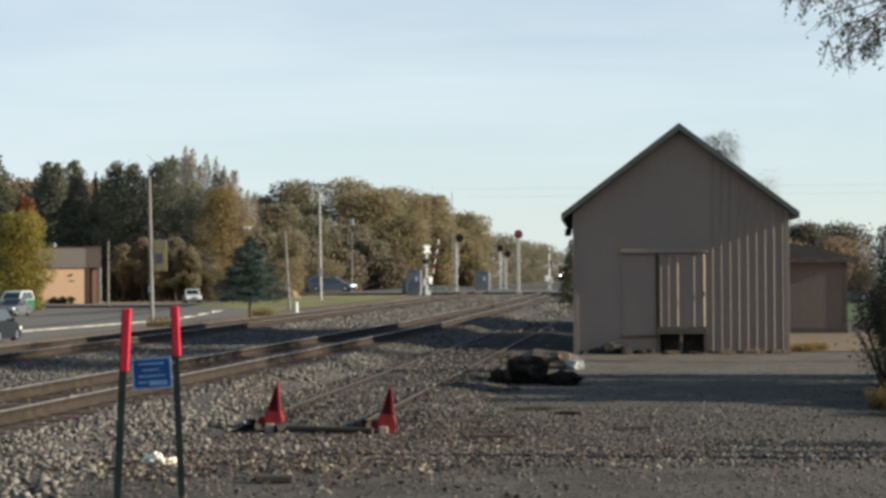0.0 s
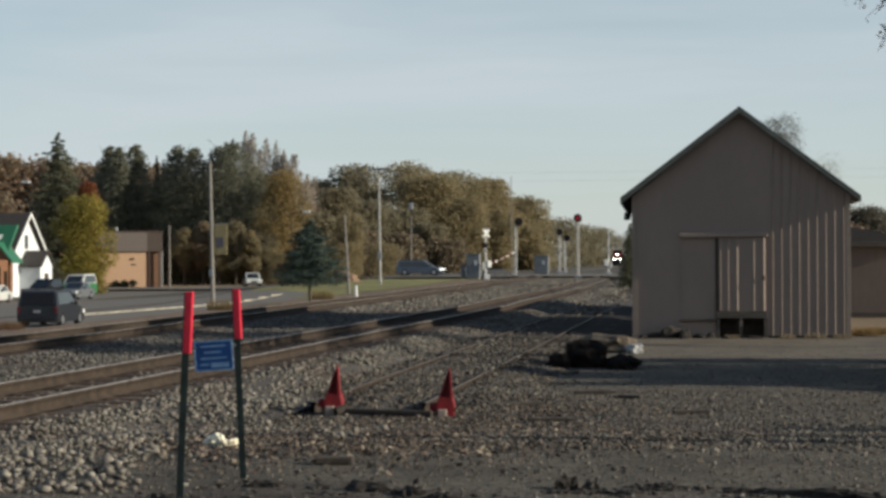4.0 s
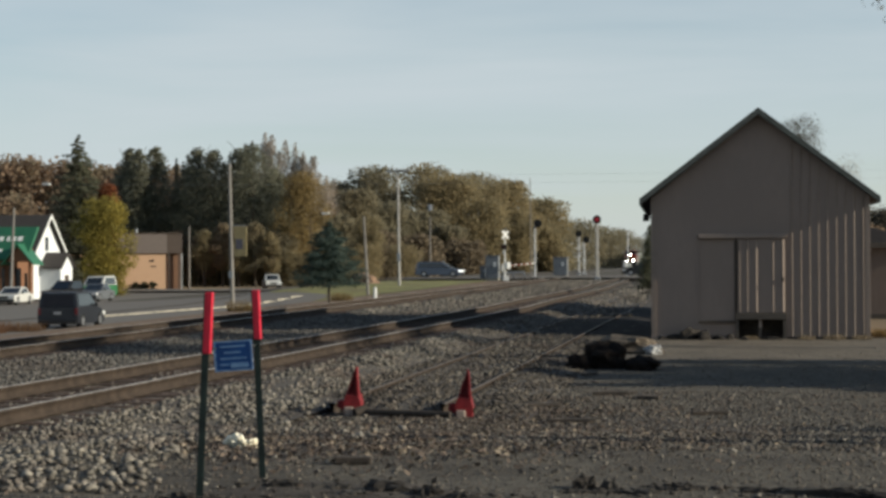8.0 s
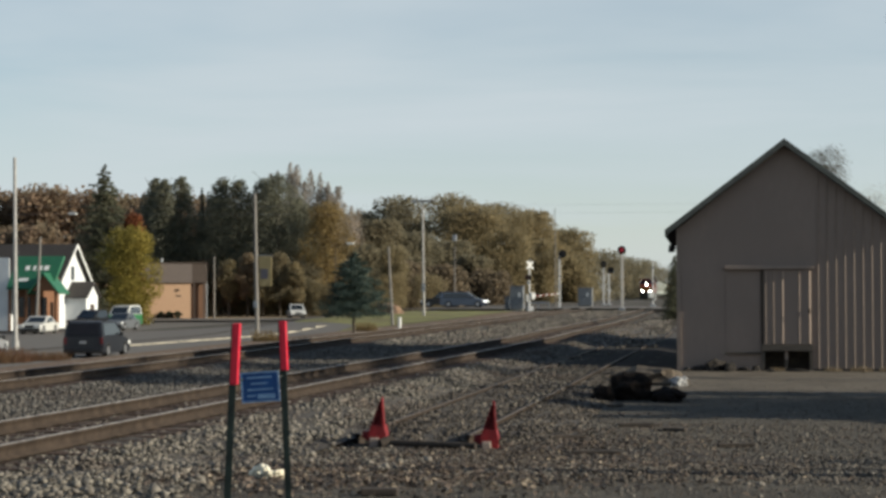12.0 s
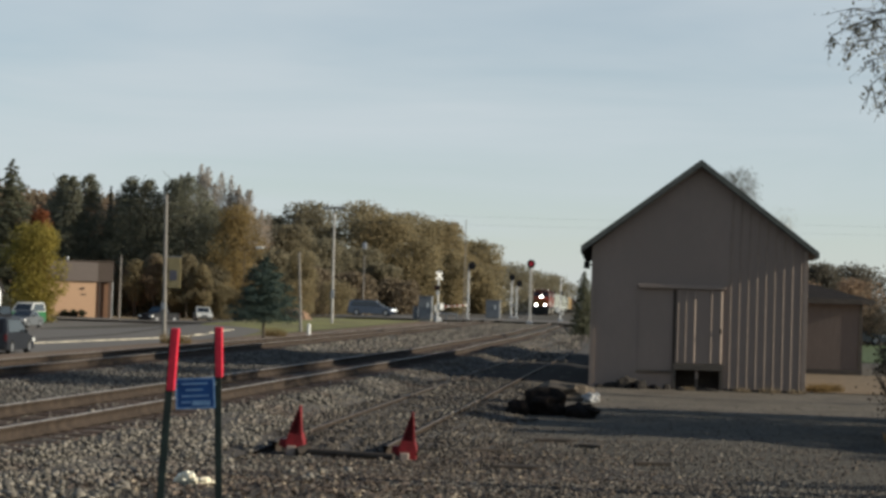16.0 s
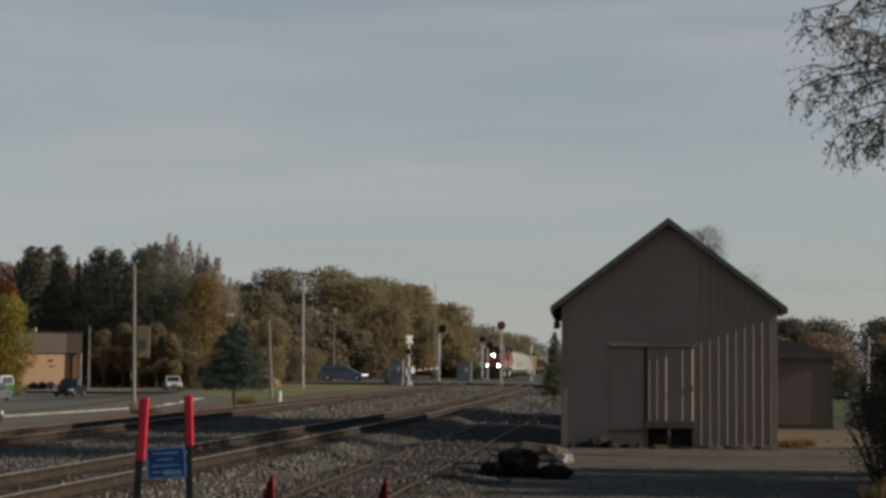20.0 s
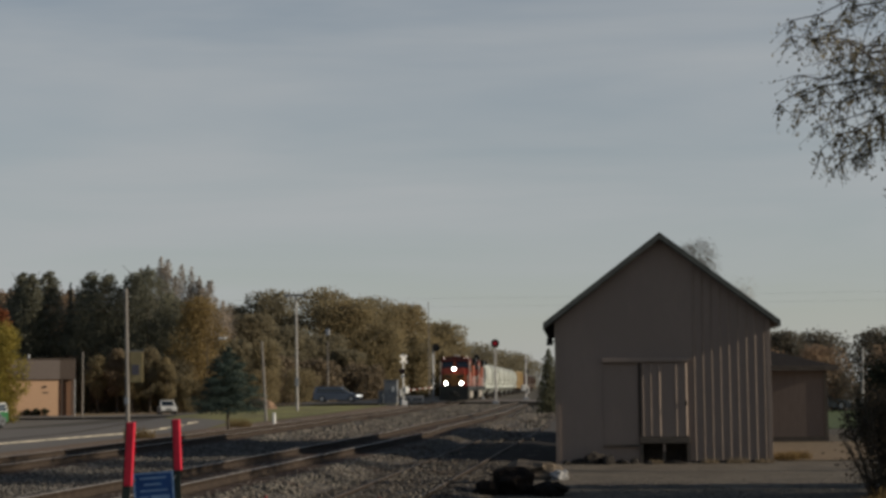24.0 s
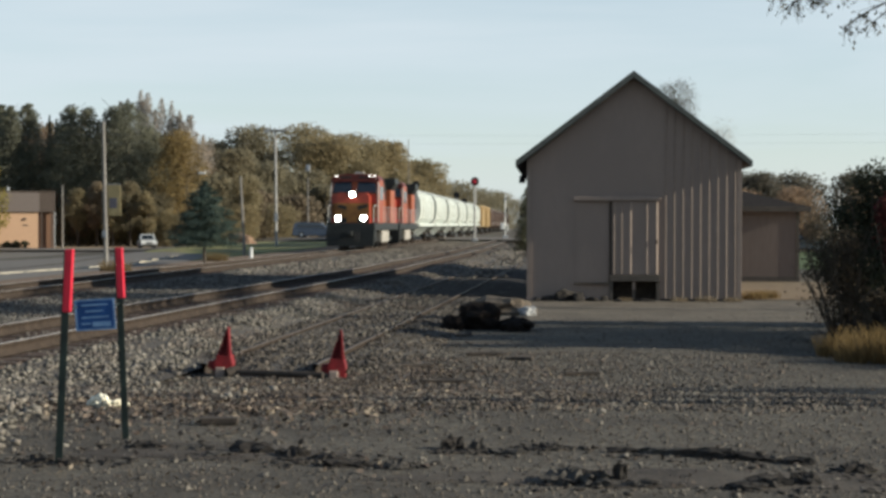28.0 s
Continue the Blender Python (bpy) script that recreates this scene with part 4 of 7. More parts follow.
woods("woods_edge", [(-64.5, 197.5, 4.6, 5.5), (-61.5, 202.6, 3.8, 4.5), (-58.0, 203.0, 3.2, 4), (-54.6, 202.8, 3.6, 4.5), (-51.5, 203.5, 3.4, 4), (-46.5, 199, 3.6, 5), (-42.5, 200, 4.2, 5.5), (-38.5, 203, 4.4, 6), (-34.5, 208, 4.6, 6), (-68.5, 198, 5.4, 6)], L_GOLD,
      "low golden-brown undergrowth along the wood's edge", 4200, 0.10, 8)
woods("woods_distant", [(-20.8, 362, 11.2, 13), (-25, 350, 11.5, 13), (-18.5, 440, 11.5, 13), (-18.5, 525, 12.0, 14), (-23, 480, 12, 14), (-1.8, 300, 6.0, 5.5), (-0.8, 240, 5.4, 4.5), (-2.0, 420, 9.0, 9), (3.0, 380, 9.5, 10), (-24, 715, 16, 18), (-18.5, 722, 13, 16)], L_OLIVE,
      "distant trees closing the view along the railway", 5000, 0.22, 5)
woods("woods_east", [(15.5, 130, 6.0, 6), (20, 138, 6.2, 7), (25, 140, 6.4, 7), (31, 142, 7, 8), (10.5, 132, 5.4, 5), (38, 140, 8, 9)], L_EAST,
      "half-bare grey-brown trees beyond the yard", 12000, 0.10, 6)
woods("woods_east_rusty", [(13.5, 122, 4.6, 4.5), (18, 124, 4.8, 5), (23, 122, 5.0, 6), (28, 122, 5.2, 6)], L_RUST,
      "rust-brown bushes beyond the yard", 5000, 0.09, 7)


# ---- the overhanging tree beside the camera ----
def overhang_tree():
    rs = np.random.RandomState(5)
    x0, y0 = 5.9, 15.0
    z0 = float(ground_z(x0, y0))
    t = thing("elm_tree", "half-bare tree with drooping twigs and withered brown leaves", "tree")
    bm = bmesh.new()
    cyl(bm, (x0, y0, z0 - 0.3), (x0 - 0.1, y0, z0 + 3.2), 0.26, 0.2, 12)
    cyl(bm, (x0 - 0.1, y0, z0 + 3.2), (x0 - 0.5, y0 - 0.3, z0 + 6.5), 0.2, 0.12, 10)
    part("trunk", bm, M_BARK, t)
    bl, spots = [], []

    def bough(p, q, r0, r1, n, wob, sag=0.0):
        """A crooked bough from p to q; gives back the points on it."""
        p, q, line_ = Vector(p), Vector(q), []
        for i in range(n + 1):
            u = i / n
            c = p.lerp(q, u) + Vector(rs.normal(size=3)) * wob * (0 < i < n) + Vector((0, 0, sag * 4 * u * (1 - u)))
            line_.append(c)
            if i:
                bl.append((tuple(line_[-2]), tuple(c), r0 + (r1 - r0) * (i - 1) / n, r0 + (r1 - r0) * u))
        return line_

    top = z0 + 4.45
    main = bough((x0 - 0.12, y0, top), (2.95, 14.75, 4.52), 0.055, 0.022, 9, 0.03)
    high = bough((x0 - 0.2, y0, top + 0.7), (2.9, 14.9, 5.35), 0.05, 0.02, 9, 0.03)
    low = bough((x0 - 0.1, y0, top - 0.25), (3.05, 14.7, 4.1), 0.04, 0.016, 8, 0.03)
    goals = ((main, 1.80, 4.95, 8), (main, 1.72, 4.42, 9), (main, 1.85, 4.30, 9), (main, 2.02, 3.98, 9), (main, 2.10, 4.72, 8), (main, 2.35, 4.20, 8), (main, 1.98, 4.55, 9), (main, 2.18, 3.98, 8), (main, 1.9, 4.68, 9), (main, 2.05, 4.22, 9), (main, 2.3, 4.42, 8), (main, 1.95, 4.86, 9), (main, 2.25, 4.85, 8), (high, 1.95, 5.0, 8), (low, 2.15, 4.08, 8), (low, 2.2, 3.9, 8),
             (high, 1.85, 5.15, 7), (high, 2.3, 5.10, 7), (high, 2.1, 5.45, 7), (high, 2.6, 5.0, 7), (high, 2.5, 5.7, 7), (low, 2.62, 3.68, 7), (low, 2.85, 3.72, 6), (low, 2.45, 4.02, 7), (low, 3.1, 3.9, 5), (main, 2.55, 4.6, 7))
    for stem, gx_, gz_, n in goals:
        a = stem[-1 - rs.randint(0, 4)]
        arm = bough(a, (gx_, 14.8 + rs.normal() * 0.22, gz_), 0.012, 0.004, n, 0.032, 0.07)
        for i, c in enumerate(arm[1:]):
            for _ in range(4 + (i > n * 0.4) * 3):
                L = rs.uniform(0.08, 0.30)
                e = c + Vector((rs.normal() * 0.55 - 0.1, rs.normal() * 0.6, rs.normal() * 0.5 - 0.85)).normalized() * L
                bl.append((tuple(c), tuple(e), 0.003, 0.0015))
                for k in range(rs.randint(3, 9)):
                    spots.append(c.lerp(e, rs.uniform(0.15, 1.1)) + Vector(rs.normal(size=3)) * 0.022)
    br = tubes("twig_mass", bl, M_BARK)
    br.parent = t
    v, f = leaves(np.array([tuple(p) for p in spots]), 0.0185, rs, 0.5, 0.9)
    c = mesh_np("leaf_mass", v, f, L_ELM)
    c.parent = t


overhang_tree()


# ---- shrubs by the yard ----
def shrub(x, y, h, w, material, label, n, leaf, seed, name="shrub", stems=9, base=0.05):
    rs = np.random.RandomState(seed)
    z0 = float(ground_z(x, y))
    t = thing(name, label, "shrub", "", pose(x, y, z0))
    bm = bmesh.new()
    for i in range(stems):
        a = rs.uniform(0, 2 * math.pi)
        cyl(bm, (rs.uniform(-0.1, 0.1), rs.uniform(-0.1, 0.1), -0.1), (math.cos(a) * w * 0.42, math.sin(a) * w * 0.42, h * rs.uniform(0.55, 0.95)), 0.018, 0.005, 5, False)
    part("stem_mass", bm, M_BARK, t)
    q, nq = crown_points(n, h * base, h, w, rs, 26, jag=0.2)
    v, f = leaves(q, leaf, rs, 0.6, 0.0, nq, 1.0)
    c = mesh_np("foliage", v, f, material)
    c.parent = t


shrub(5.0, 29.0, 1.9, 1.7, L_BRUSH, "tangled dark shrub with sparse leaves at the yard's edge", 5200, 0.028, 1, stems=46)
shrub(5.75, 30.4, 3.05, 2.0, L_SHRUB, "dense dark evergreen shrub at the yard's edge", 19000, 0.035, 11, stems=26)
shrub(6.75, 29.8, 3.35, 2.4, L_SHRUB, "tall dark evergreen shrub at the yard's edge", 20000, 0.036, 13, stems=26)
shrub(5.95, 28.4, 2.1, 1.7, L_SHRUB, "low dark green shrub at the yard's edge", 10000, 0.033, 12, stems=22)
shrub(5.6, 27.4, 1.0, 1.5, L_BRUSH, "dense dark brown brush at the yard's edge", 3500, 0.05, 2)
shrub(7.5, 32.3, 3.5, 2.6, L_SHRUB, "tall dark evergreen shrub at the yard's edge", 9000, 0.05, 3)
conifer(7.4, 34.2, 4.7, 2.8, L_BLUE, "dark evergreen at the edge of the yard", n=9000, leaf=0.06, base=0.03, seed=51)
# The next two evergreens stand out of view, added to fill the shadow band.
conifer(8.7, 31.4, 4.5, 2.8, L_BLUE, "dark evergreen at the edge of the yard", n=9000, leaf=0.06, base=0.03, seed=53)
conifer(9.8, 34.6, 4.9, 2.8, L_BLUE, "dark evergreen at the edge of the yard", n=9000, leaf=0.06, base=0.03, seed=52)
shrub(5.8, 28.0, 2.6, 1.1, L_WINE, "shrub with dull wine-red leaves", 1500, 0.045, 4, base=0.55)
# Two shrubs out of view, added only for soft shade across the yard.
shrub(8.3, 16.9, 2.5, 2.6, L_BRUSH, "sparse brown shrub, unseen, added to shade the yard", 3000, 0.05, 5, stems=30)
shrub(9.1, 20.2, 2.7, 2.8, L_BRUSH, "sparse brown shrub, unseen, added to shade the yard", 3000, 0.05, 6, stems=30)


# Trees out of view, added so that their high crowns shade the ballast.
for i, (x, y, top) in enumerate(((12.0, 34.0, 10.0), (12.4, 40.0, 9.6))):
    broad_tree(x, y, top, 6.0, L_OLIVE, "tall half-bare tree, unseen, added to shade the tracks", n=3400, leaf=0.10, base=0.62, seed=60 + i, group="trees along the yard's edge")


def tuft(x, y, h, w, n, seed, material=L_STRAW, label="tuft of dry straw-coloured grass"):
    rs = np.random.RandomState(seed)
    z0 = float(ground_z(x, y))
    a, k = rs.uniform(0, 2 * math.pi, n), np.sqrt(rs.uniform(0, 1, n)) * w / 2
    p = np.stack([np.cos(a) * k, np.sin(a) * k, np.zeros(n)], -1)
    d = np.stack([rs.normal(size=n) * 0.3, rs.normal(size=n) * 0.3, np.ones(n)], -1)
    hh = (h * rs.uniform(0.4, 1.0, n))[:, None]
    s = np.cross(d, rs.normal(size=(n, 3)))
    s = s / np.linalg.norm(s, axis=1, keepdims=True) * 0.008
    v = np.stack([p - s, p + s, p + d * hh + s * 0.3, p + d * hh - s * 0.3], 1).reshape(-1, 3)
    ob = mesh_np("grass_tuft", v, np.arange(4 * n).reshape(n, 4), material)
    ob.matrix_basis = pose(x, y, z0)
    tagged(ob, label, "grass")


for i, (x, y, h, w) in enumerate(((4.75, 25.6, 0.45, 0.9), (5.3, 25.4, 0.6, 1.0), (4.95, 26.6, 0.5, 0.9), (5.8, 24.6, 0.65, 1.0), (4.55, 26.6, 0.35, 0.7), (5.9, 46.5, 0.25, 0.8), (5.5, 46.0, 0.25, 0.8))):
    tuft(x, y, h, w, 420, i)
for i, (x, h, w) in enumerate(((3.4, 0.14, 0.5), (4.1, 0.17, 0.6), (4.8, 0.15, 0.5), (2.0, 0.12, 0.4))):
    tuft(x, 44.35, h, w, 160, 30 + i, L_DARK, "low withered brown weeds along the shed wall")
tuft(-30.2, 68.5, 0.75, 3.2, 1500, 20, L_WEED, "patch of rust-brown weeds beside the street")
tuft(-28.9, 71.0, 0.5, 2.2, 900, 21, L_WEED, "patch of rust-brown weeds beside the street")
tuft(-16.6, 63.0, 0.5, 1.2, 420, 22)
tuft(-16.2, 80.0, 0.5, 1.2, 420, 23)


# ---- vehicles ----
M_GLASS = mat("tinted_car_glass", (0.02, 0.024, 0.028), None, 5, 0.08, spec=0.8)
M_TYRE = mat("tyre_rubber", (0.018, 0.018, 0.018), None, 20, 0.9, bump=0.1, bscale=60)
M_RIM = mat("alloy_rim", (0.45, 0.45, 0.46), None, 10, 0.35, metal=0.8)
M_LAMPW = mat("clear_lamp", (0.75, 0.75, 0.72), None, 10, 0.2, spec=0.7)
M_LAMPR = mat("red_lamp", (0.16, 0.012, 0.012), None, 10, 0.25, spec=0.7)
M_DIPPED = mat("dipped_headlight", (1.0, 0.97, 0.9), None, 10, 0.3, emit=1.6)
M_PLASTIC = mat("black_plastic", (0.022, 0.022, 0.023), None, 10, 0.6)


def carpaint(name, c, rough=0.28):
    return mat(name, c, tuple(v * 0.9 for v in c), 1.5, rough, spec=0.6, metal=0.15)


M_TINT = mat("dark_tinted_glass", (0.008, 0.008, 0.011), (0.012, 0.011, 0.014), 3, 0.30, spec=0.25)
M_TAIL = mat("dark_red_tail_lens", (0.10, 0.012, 0.014), (0.07, 0.008, 0.010), 20, 0.35, spec=0.3)


def vehicle(name, label, m, L, W, H, paint, kind="van", lower=None, category="car", shade=None, lit=None):
    """A road vehicle that points along its own +y, wheels on z = 0."""
    t = thing(name, label, category, "", m)
    y0, y1 = -L / 2, L / 2
    belt = H * (0.58 if kind != "sedan" else 0.62)
    gz = 0.20
    if kind == "van":
        lo = [(y0, gz + 0.12), (y0 + 0.02, belt), (y1 - 1.05, belt), (y1 - 0.12, belt - 0.22), (y1, gz + 0.42), (y1 - 0.05, gz), (y0 + 0.1, gz)]
        top = [(y0 + 0.05, belt), (y0 + 0.22, H - 0.04), (y0 + 0.6, H), (y1 - 2.05, H - 0.03), (y1 - 1.05, belt)]
        glass = [(y0 + 0.35, belt + 0.06), (y0 + 0.45, H - 0.13), (y1 - 2.15, H - 0.13), (y1 - 1.38, belt + 0.06)]
    elif kind == "pickup":
        lo = [(y0, gz + 0.2), (y0, belt), (y0 + 1.75, belt), (y1 - 1.15, belt), (y1 - 0.1, belt - 0.10), (y1, gz + 0.42), (y1 - 0.05, gz), (y0 + 0.1, gz)]
        top = [(y0 + 1.75, belt), (y0 + 1.90, H - 0.03), (y1 - 2.1, H), (y1 - 1.25, belt)]
        glass = [(y0 + 1.98, belt + 0.06), (y0 + 2.05, H - 0.12), (y1 - 2.15, H - 0.12), (y1 - 1.55, belt + 0.06)]
    else:
        lo = [(y0, gz + 0.15), (y0 + 0.03, belt - 0.03), (y0 + 0.75, belt), (y1 - 1.35, belt), (y1 - 0.15, belt - 0.16), (y1, gz + 0.3), (y1 - 0.05, gz), (y0 + 0.1, gz)]
        top = [(y0 + 0.62, belt), (y0 + 1.35, H - 0.03), (y0 + 1.9, H), (y1 - 2.25, H - 0.02), (y1 - 1.35, belt)]
        glass = [(y0 + 1.05, belt + 0.05), (y0 + 1.45, H - 0.1), (y1 - 2.3, H - 0.1), (y1 - 1.65, belt + 0.05)]
    bm = P(lo, "x", -W / 2, W / 2)
    bmesh.ops.bevel(bm, geom=bm.edges[:], offset=0.05, segments=2, affect="EDGES")
    body = part("body", bm, lower or paint, t)
    bm = P(top, "x", -W / 2 + 0.02, W / 2 - 0.02)
    for v in bm.verts:
        if v.co.z > belt + 0.1:
            v.co.x *= 0.86
    bmesh.ops.bevel(bm, geom=bm.edges[:], offset=0.04, segments=2, affect="EDGES")
    part("cabin", bm, paint, t)
    for sg in (-1, 1):
        bm = P(glass, "x", sg * (W / 2 - 0.024), sg * (W / 2 - 0.012))
        for v in bm.verts:
            v.co.x *= 1 - 0.132 * max(0, (v.co.z - belt)) / (H - belt)
        part("side_window", bm, M_GLASS, t)
        part("door_mirror", B(sg * (W / 2), sg * (W / 2 + 0.16), y1 - 1.75, y1 - 1.62, belt, belt + 0.16, bevel=0.03), M_PLASTIC, t)
        part("headlight", B(sg * (W / 2 - 0.42), sg * (W / 2 + 0.006), y1 - 0.36, y1 + 0.012, gz + 0.34, gz + 0.52, bevel=0.02), lit or M_LAMPW, body)
        part("tail_light", B(sg * (W / 2 - 0.15), sg * (W / 2 - 0.02), y0 - 0.012, y0 + 0.1, belt - 0.34, belt - 0.04, bevel=0.02), M_TAIL, body)
    # windscreen and rear window, laid on the cabin's slopes
    (ya, za), (yb, zb) = top[-2], top[-1]
    w = W / 2 - 0.2
    for (pa, pb, nm) in (((ya, za), (yb, zb), "windscreen"), (top[1], top[0], "rear_window")):
        d = Vector((0, pb[0] - pa[0], pb[1] - pa[1]))
        nrm = Vector((0, -d.z, d.y)).normalized()
        if (nm == "windscreen") != (nrm.y > 0):
            nrm = -nrm
        bm = bmesh.new()
        a, b = Vector((0, *pa)) + d * 0.14 + nrm * 0.012, Vector((0, *pa)) + d * 0.92 + nrm * 0.012
        q = [bm.verts.new(p) for p in ((-w * 0.92, a.y, a.z), (w * 0.92, a.y, a.z), (w, b.y, b.z), (-w, b.y, b.z))]
        bm.faces.new(q)
        r = bmesh.ops.extrude_face_region(bm, geom=bm.faces[:])
        bmesh.ops.translate(bm, vec=-nrm * 0.02, verts=[g for g in r["geom"] if isinstance(g, bmesh.types.BMVert)])
        bmesh.ops.recalc_face_normals(bm, faces=bm.faces[:])
        part(nm, bm, M_TINT if nm == "rear_window" else M_GLASS, t)
    for nm, ys in (("front_bumper", y1), ("rear_bumper", y0)):
        part(nm, B(-W / 2 + 0.03, W / 2 - 0.03, ys - 0.08, ys + 0.08, gz + 0.02, gz + 0.24, bevel=0.04), shade or M_PLASTIC, body)
    part("number_plate", B(-0.16, 0.16, y0 - 0.03, y0 + 0.03, belt - 0.32, belt - 0.20), M_RIM, body)
    part("grille", B(-0.35, 0.35, y1 - 0.03, y1 + 0.02, gz + 0.3, gz + 0.48, bevel=0.01), M_PLASTIC, body)
    for yy in (y0 + L * 0.19, y1 - L * 0.19):
        for sg in (-1, 1):
            bm = C((sg * (W / 2 - 0.22), yy, 0.33), (sg * (W / 2 + 0.005), yy, 0.33), 0.33, n=20)
            wh = part("wheel", bm, M_TYRE, t)
            part("rim", C((sg * (W / 2 - 0.02), yy, 0.33), (sg * (W / 2 + 0.015), yy, 0.33), 0.2, n=14), M_RIM, wh)
    return t


PAINT_NAVY = carpaint("dark_navy_paint", (0.010, 0.011, 0.016), 0.4)
PAINT_SILVERBLUE = carpaint("slate_blue_paint", (0.10, 0.125, 0.17))
PAINT_WHITE = carpaint("white_car_paint", (0.62, 0.62, 0.58))
PAINT_GREEN = carpaint("green_car_paint", (0.03, 0.16, 0.06))
PAINT_BLACK = carpaint("black_car_paint", (0.014, 0.014, 0.016))
PAINT_SILVER = carpaint("silver_car_paint", (0.30, 0.31, 0.32))
PAINT_GREY = carpaint("grey_car_paint", (0.13, 0.14, 0.15))


def zt(x, y, up=0.05):
    return float(ground_z(x, y)) + up


vehicle("minivan", "dark navy minivan parked on the street", pose(-28.25, 75.6, zt(-28, 76), 0, 0, 3), 4.3, 1.9, 1.70, PAINT_NAVY, "van", lower=None, shade=PAINT_BLACK)
vehicle("car", "silver-grey car parked on the street", pose(-33.35, 74.0, zt(-33.35, 74), 0, 0, 14), 4.4, 1.75, 1.40, PAINT_SILVER, "sedan")
vehicle("sedan", "white sedan parked in front of the shops", pose(-51.1, 123.2, zt(-51.1, 123), 0, 0, 184), 4.5, 1.75, 1.36, PAINT_WHITE, "sedan")
vehicle("delivery_van", "white over green van parked on the forecourt", pose(-53.4, 148.6, zt(-53, 148), 0, 0, 180), 5.0, 1.95, 2.0, PAINT_WHITE, "van", lower=PAINT_GREEN, category="van")
vehicle("pickup_truck", "dark pickup truck parked by the white house", pose(-50.4, 133.2, zt(-50, 133), 0, 0, 165), 5.2, 1.9, 1.75, PAINT_BLACK, "pickup", category="pickup")
vehicle("car", "grey hatchback parked behind the dark minivan", pose(-48.4, 134.2, zt(-48, 134), 0, 0, 178), 4.2, 1.75, 1.45, PAINT_GREY, "sedan")
vehicle("pickup_truck", "white pickup truck parked under the trees", pose(-46.6, 187.5, zt(-46.6, 187.5), 0, 0, 200), 4.6, 1.8, 1.6, PAINT_WHITE, "pickup", category="pickup")
vehicle("car", "grey car parked on the grass beyond the yard", pose(17.7, 124.0, zt(17.7, 124), 0, 0, -80), 4.4, 1.75, 1.4, PAINT_GREY, "sedan")
ZR = float(ground_z(-20.0, 176.0)) + 0.25
van_waiting = vehicle("minivan", "slate-blue minivan waiting at the level crossing", pose(-28.2, 174.5, ZR, 0, 0, -90), 5.0, 1.9, 1.62, PAINT_SILVERBLUE, "van", lit=M_DIPPED)
pickup_moving = vehicle("pickup_truck", "black pickup truck driving over the level crossing", pose(0, 180, ZR, 0, 0, 90), 4.6, 1.85, 1.65, PAINT_BLACK, "pickup", category="pickup")


# ---- poles and signals ----
def lean_pole(name, label, x, y, top, z0, r=0.12, dx=0.0, material=M_POLE, category="pole"):
    t = thing(name, label, category)
    part("shaft", C((x, y, z0 - 0.4), (x + dx, y, top), r, r * 0.65, 12), material, t)
    return t


p = lean_pole("lamp_pole", "tall pale pole beside the street", -36.85, 86.0, 9.5, -0.85, 0.13, -0.1, M_PALEPOLE)
part("collar", C((-36.85, 86, -0.85), (-36.85, 86, -0.45), 0.2, 0.17, 12), M_PALEPOLE, p)
lean_pole("utility_pole", "short weathered wooden pole by the shops", -52.3, 125.5, 6.6, -0.85, 0.12, 0.35)
lean_pole("utility_pole", "weathered wooden pole beside the brick building", -56.0, 186.0, 6.4, -0.85, 0.13)
p = lean_pole("banner_pole", "leaning wooden pole with a tan banner", -26.6, 98.0, 8.1, -0.8, 0.14, -0.18)
part("banner", B(-26.50, -25.72, 97.97, 98.03, 2.50, 4.32, bevel=0.01), mat("tan_banner_cloth", (0.36, 0.29, 0.15), (0.28, 0.22, 0.11), 4, 0.85), p, "tan banner with a darker emblem")
part("banner_emblem", B(-26.40, -25.95, 97.955, 97.968, 2.95, 3.55), mat("grey_emblem", (0.14, 0.13, 0.15), None, 4, 0.85), p)
part("arm", C((-26.70, 98, 4.36), (-25.70, 98, 4.36), 0.025), M_GALV, p)
part("pole_box", B(-26.80, -26.55, 97.8, 97.9, 1.2, 1.6), M_GALV, p)
lean_pole("utility_pole", "thin leaning wooden pole in the grass", -21.3, 114, 5.3, 0.0, 0.11, -0.3)
p = lean_pole("utility_pole", "tall pale utility pole with a flat lamp head", -23.35, 139, 9.85, 0.2, 0.12, -0.1, M_PALEPOLE)
part("cross_arm", B(-24.35, -22.45, 138.85, 139.15, 9.78, 9.96, bevel=0.02), M_POLE, p)
part("lamp_head", B(-24.4, -23.9, 138.75, 139.25, 9.72, 9.88, bevel=0.03), M_GALV, p)
part("pole_box", B(-23.5, -23.2, 138.75, 138.86, 2.2, 2.9, bevel=0.02), M_GALV, p)
p = lean_pole("utility_pole", "far thin pole with a lamp before the wood", -29.6, 198, 7.6, 0.3, 0.10, 0.0, M_POLE)
part("lamp_head", B(-29.85, -29.35, 197.8, 198.2, 8.3, 9.1, bevel=0.08), M_GALV, p)
lean_pole("radio_mast", "thin tall grey mast beside the crossing", -15.0, 171, 10.8, 0.2, 0.06, -0.05, M_POLE, "mast")
lean_pole("utility_pole", "thin pole beyond the yard", 16.7, 100, 4.1, -0.1, 0.09, 0.15, M_PALEPOLE)
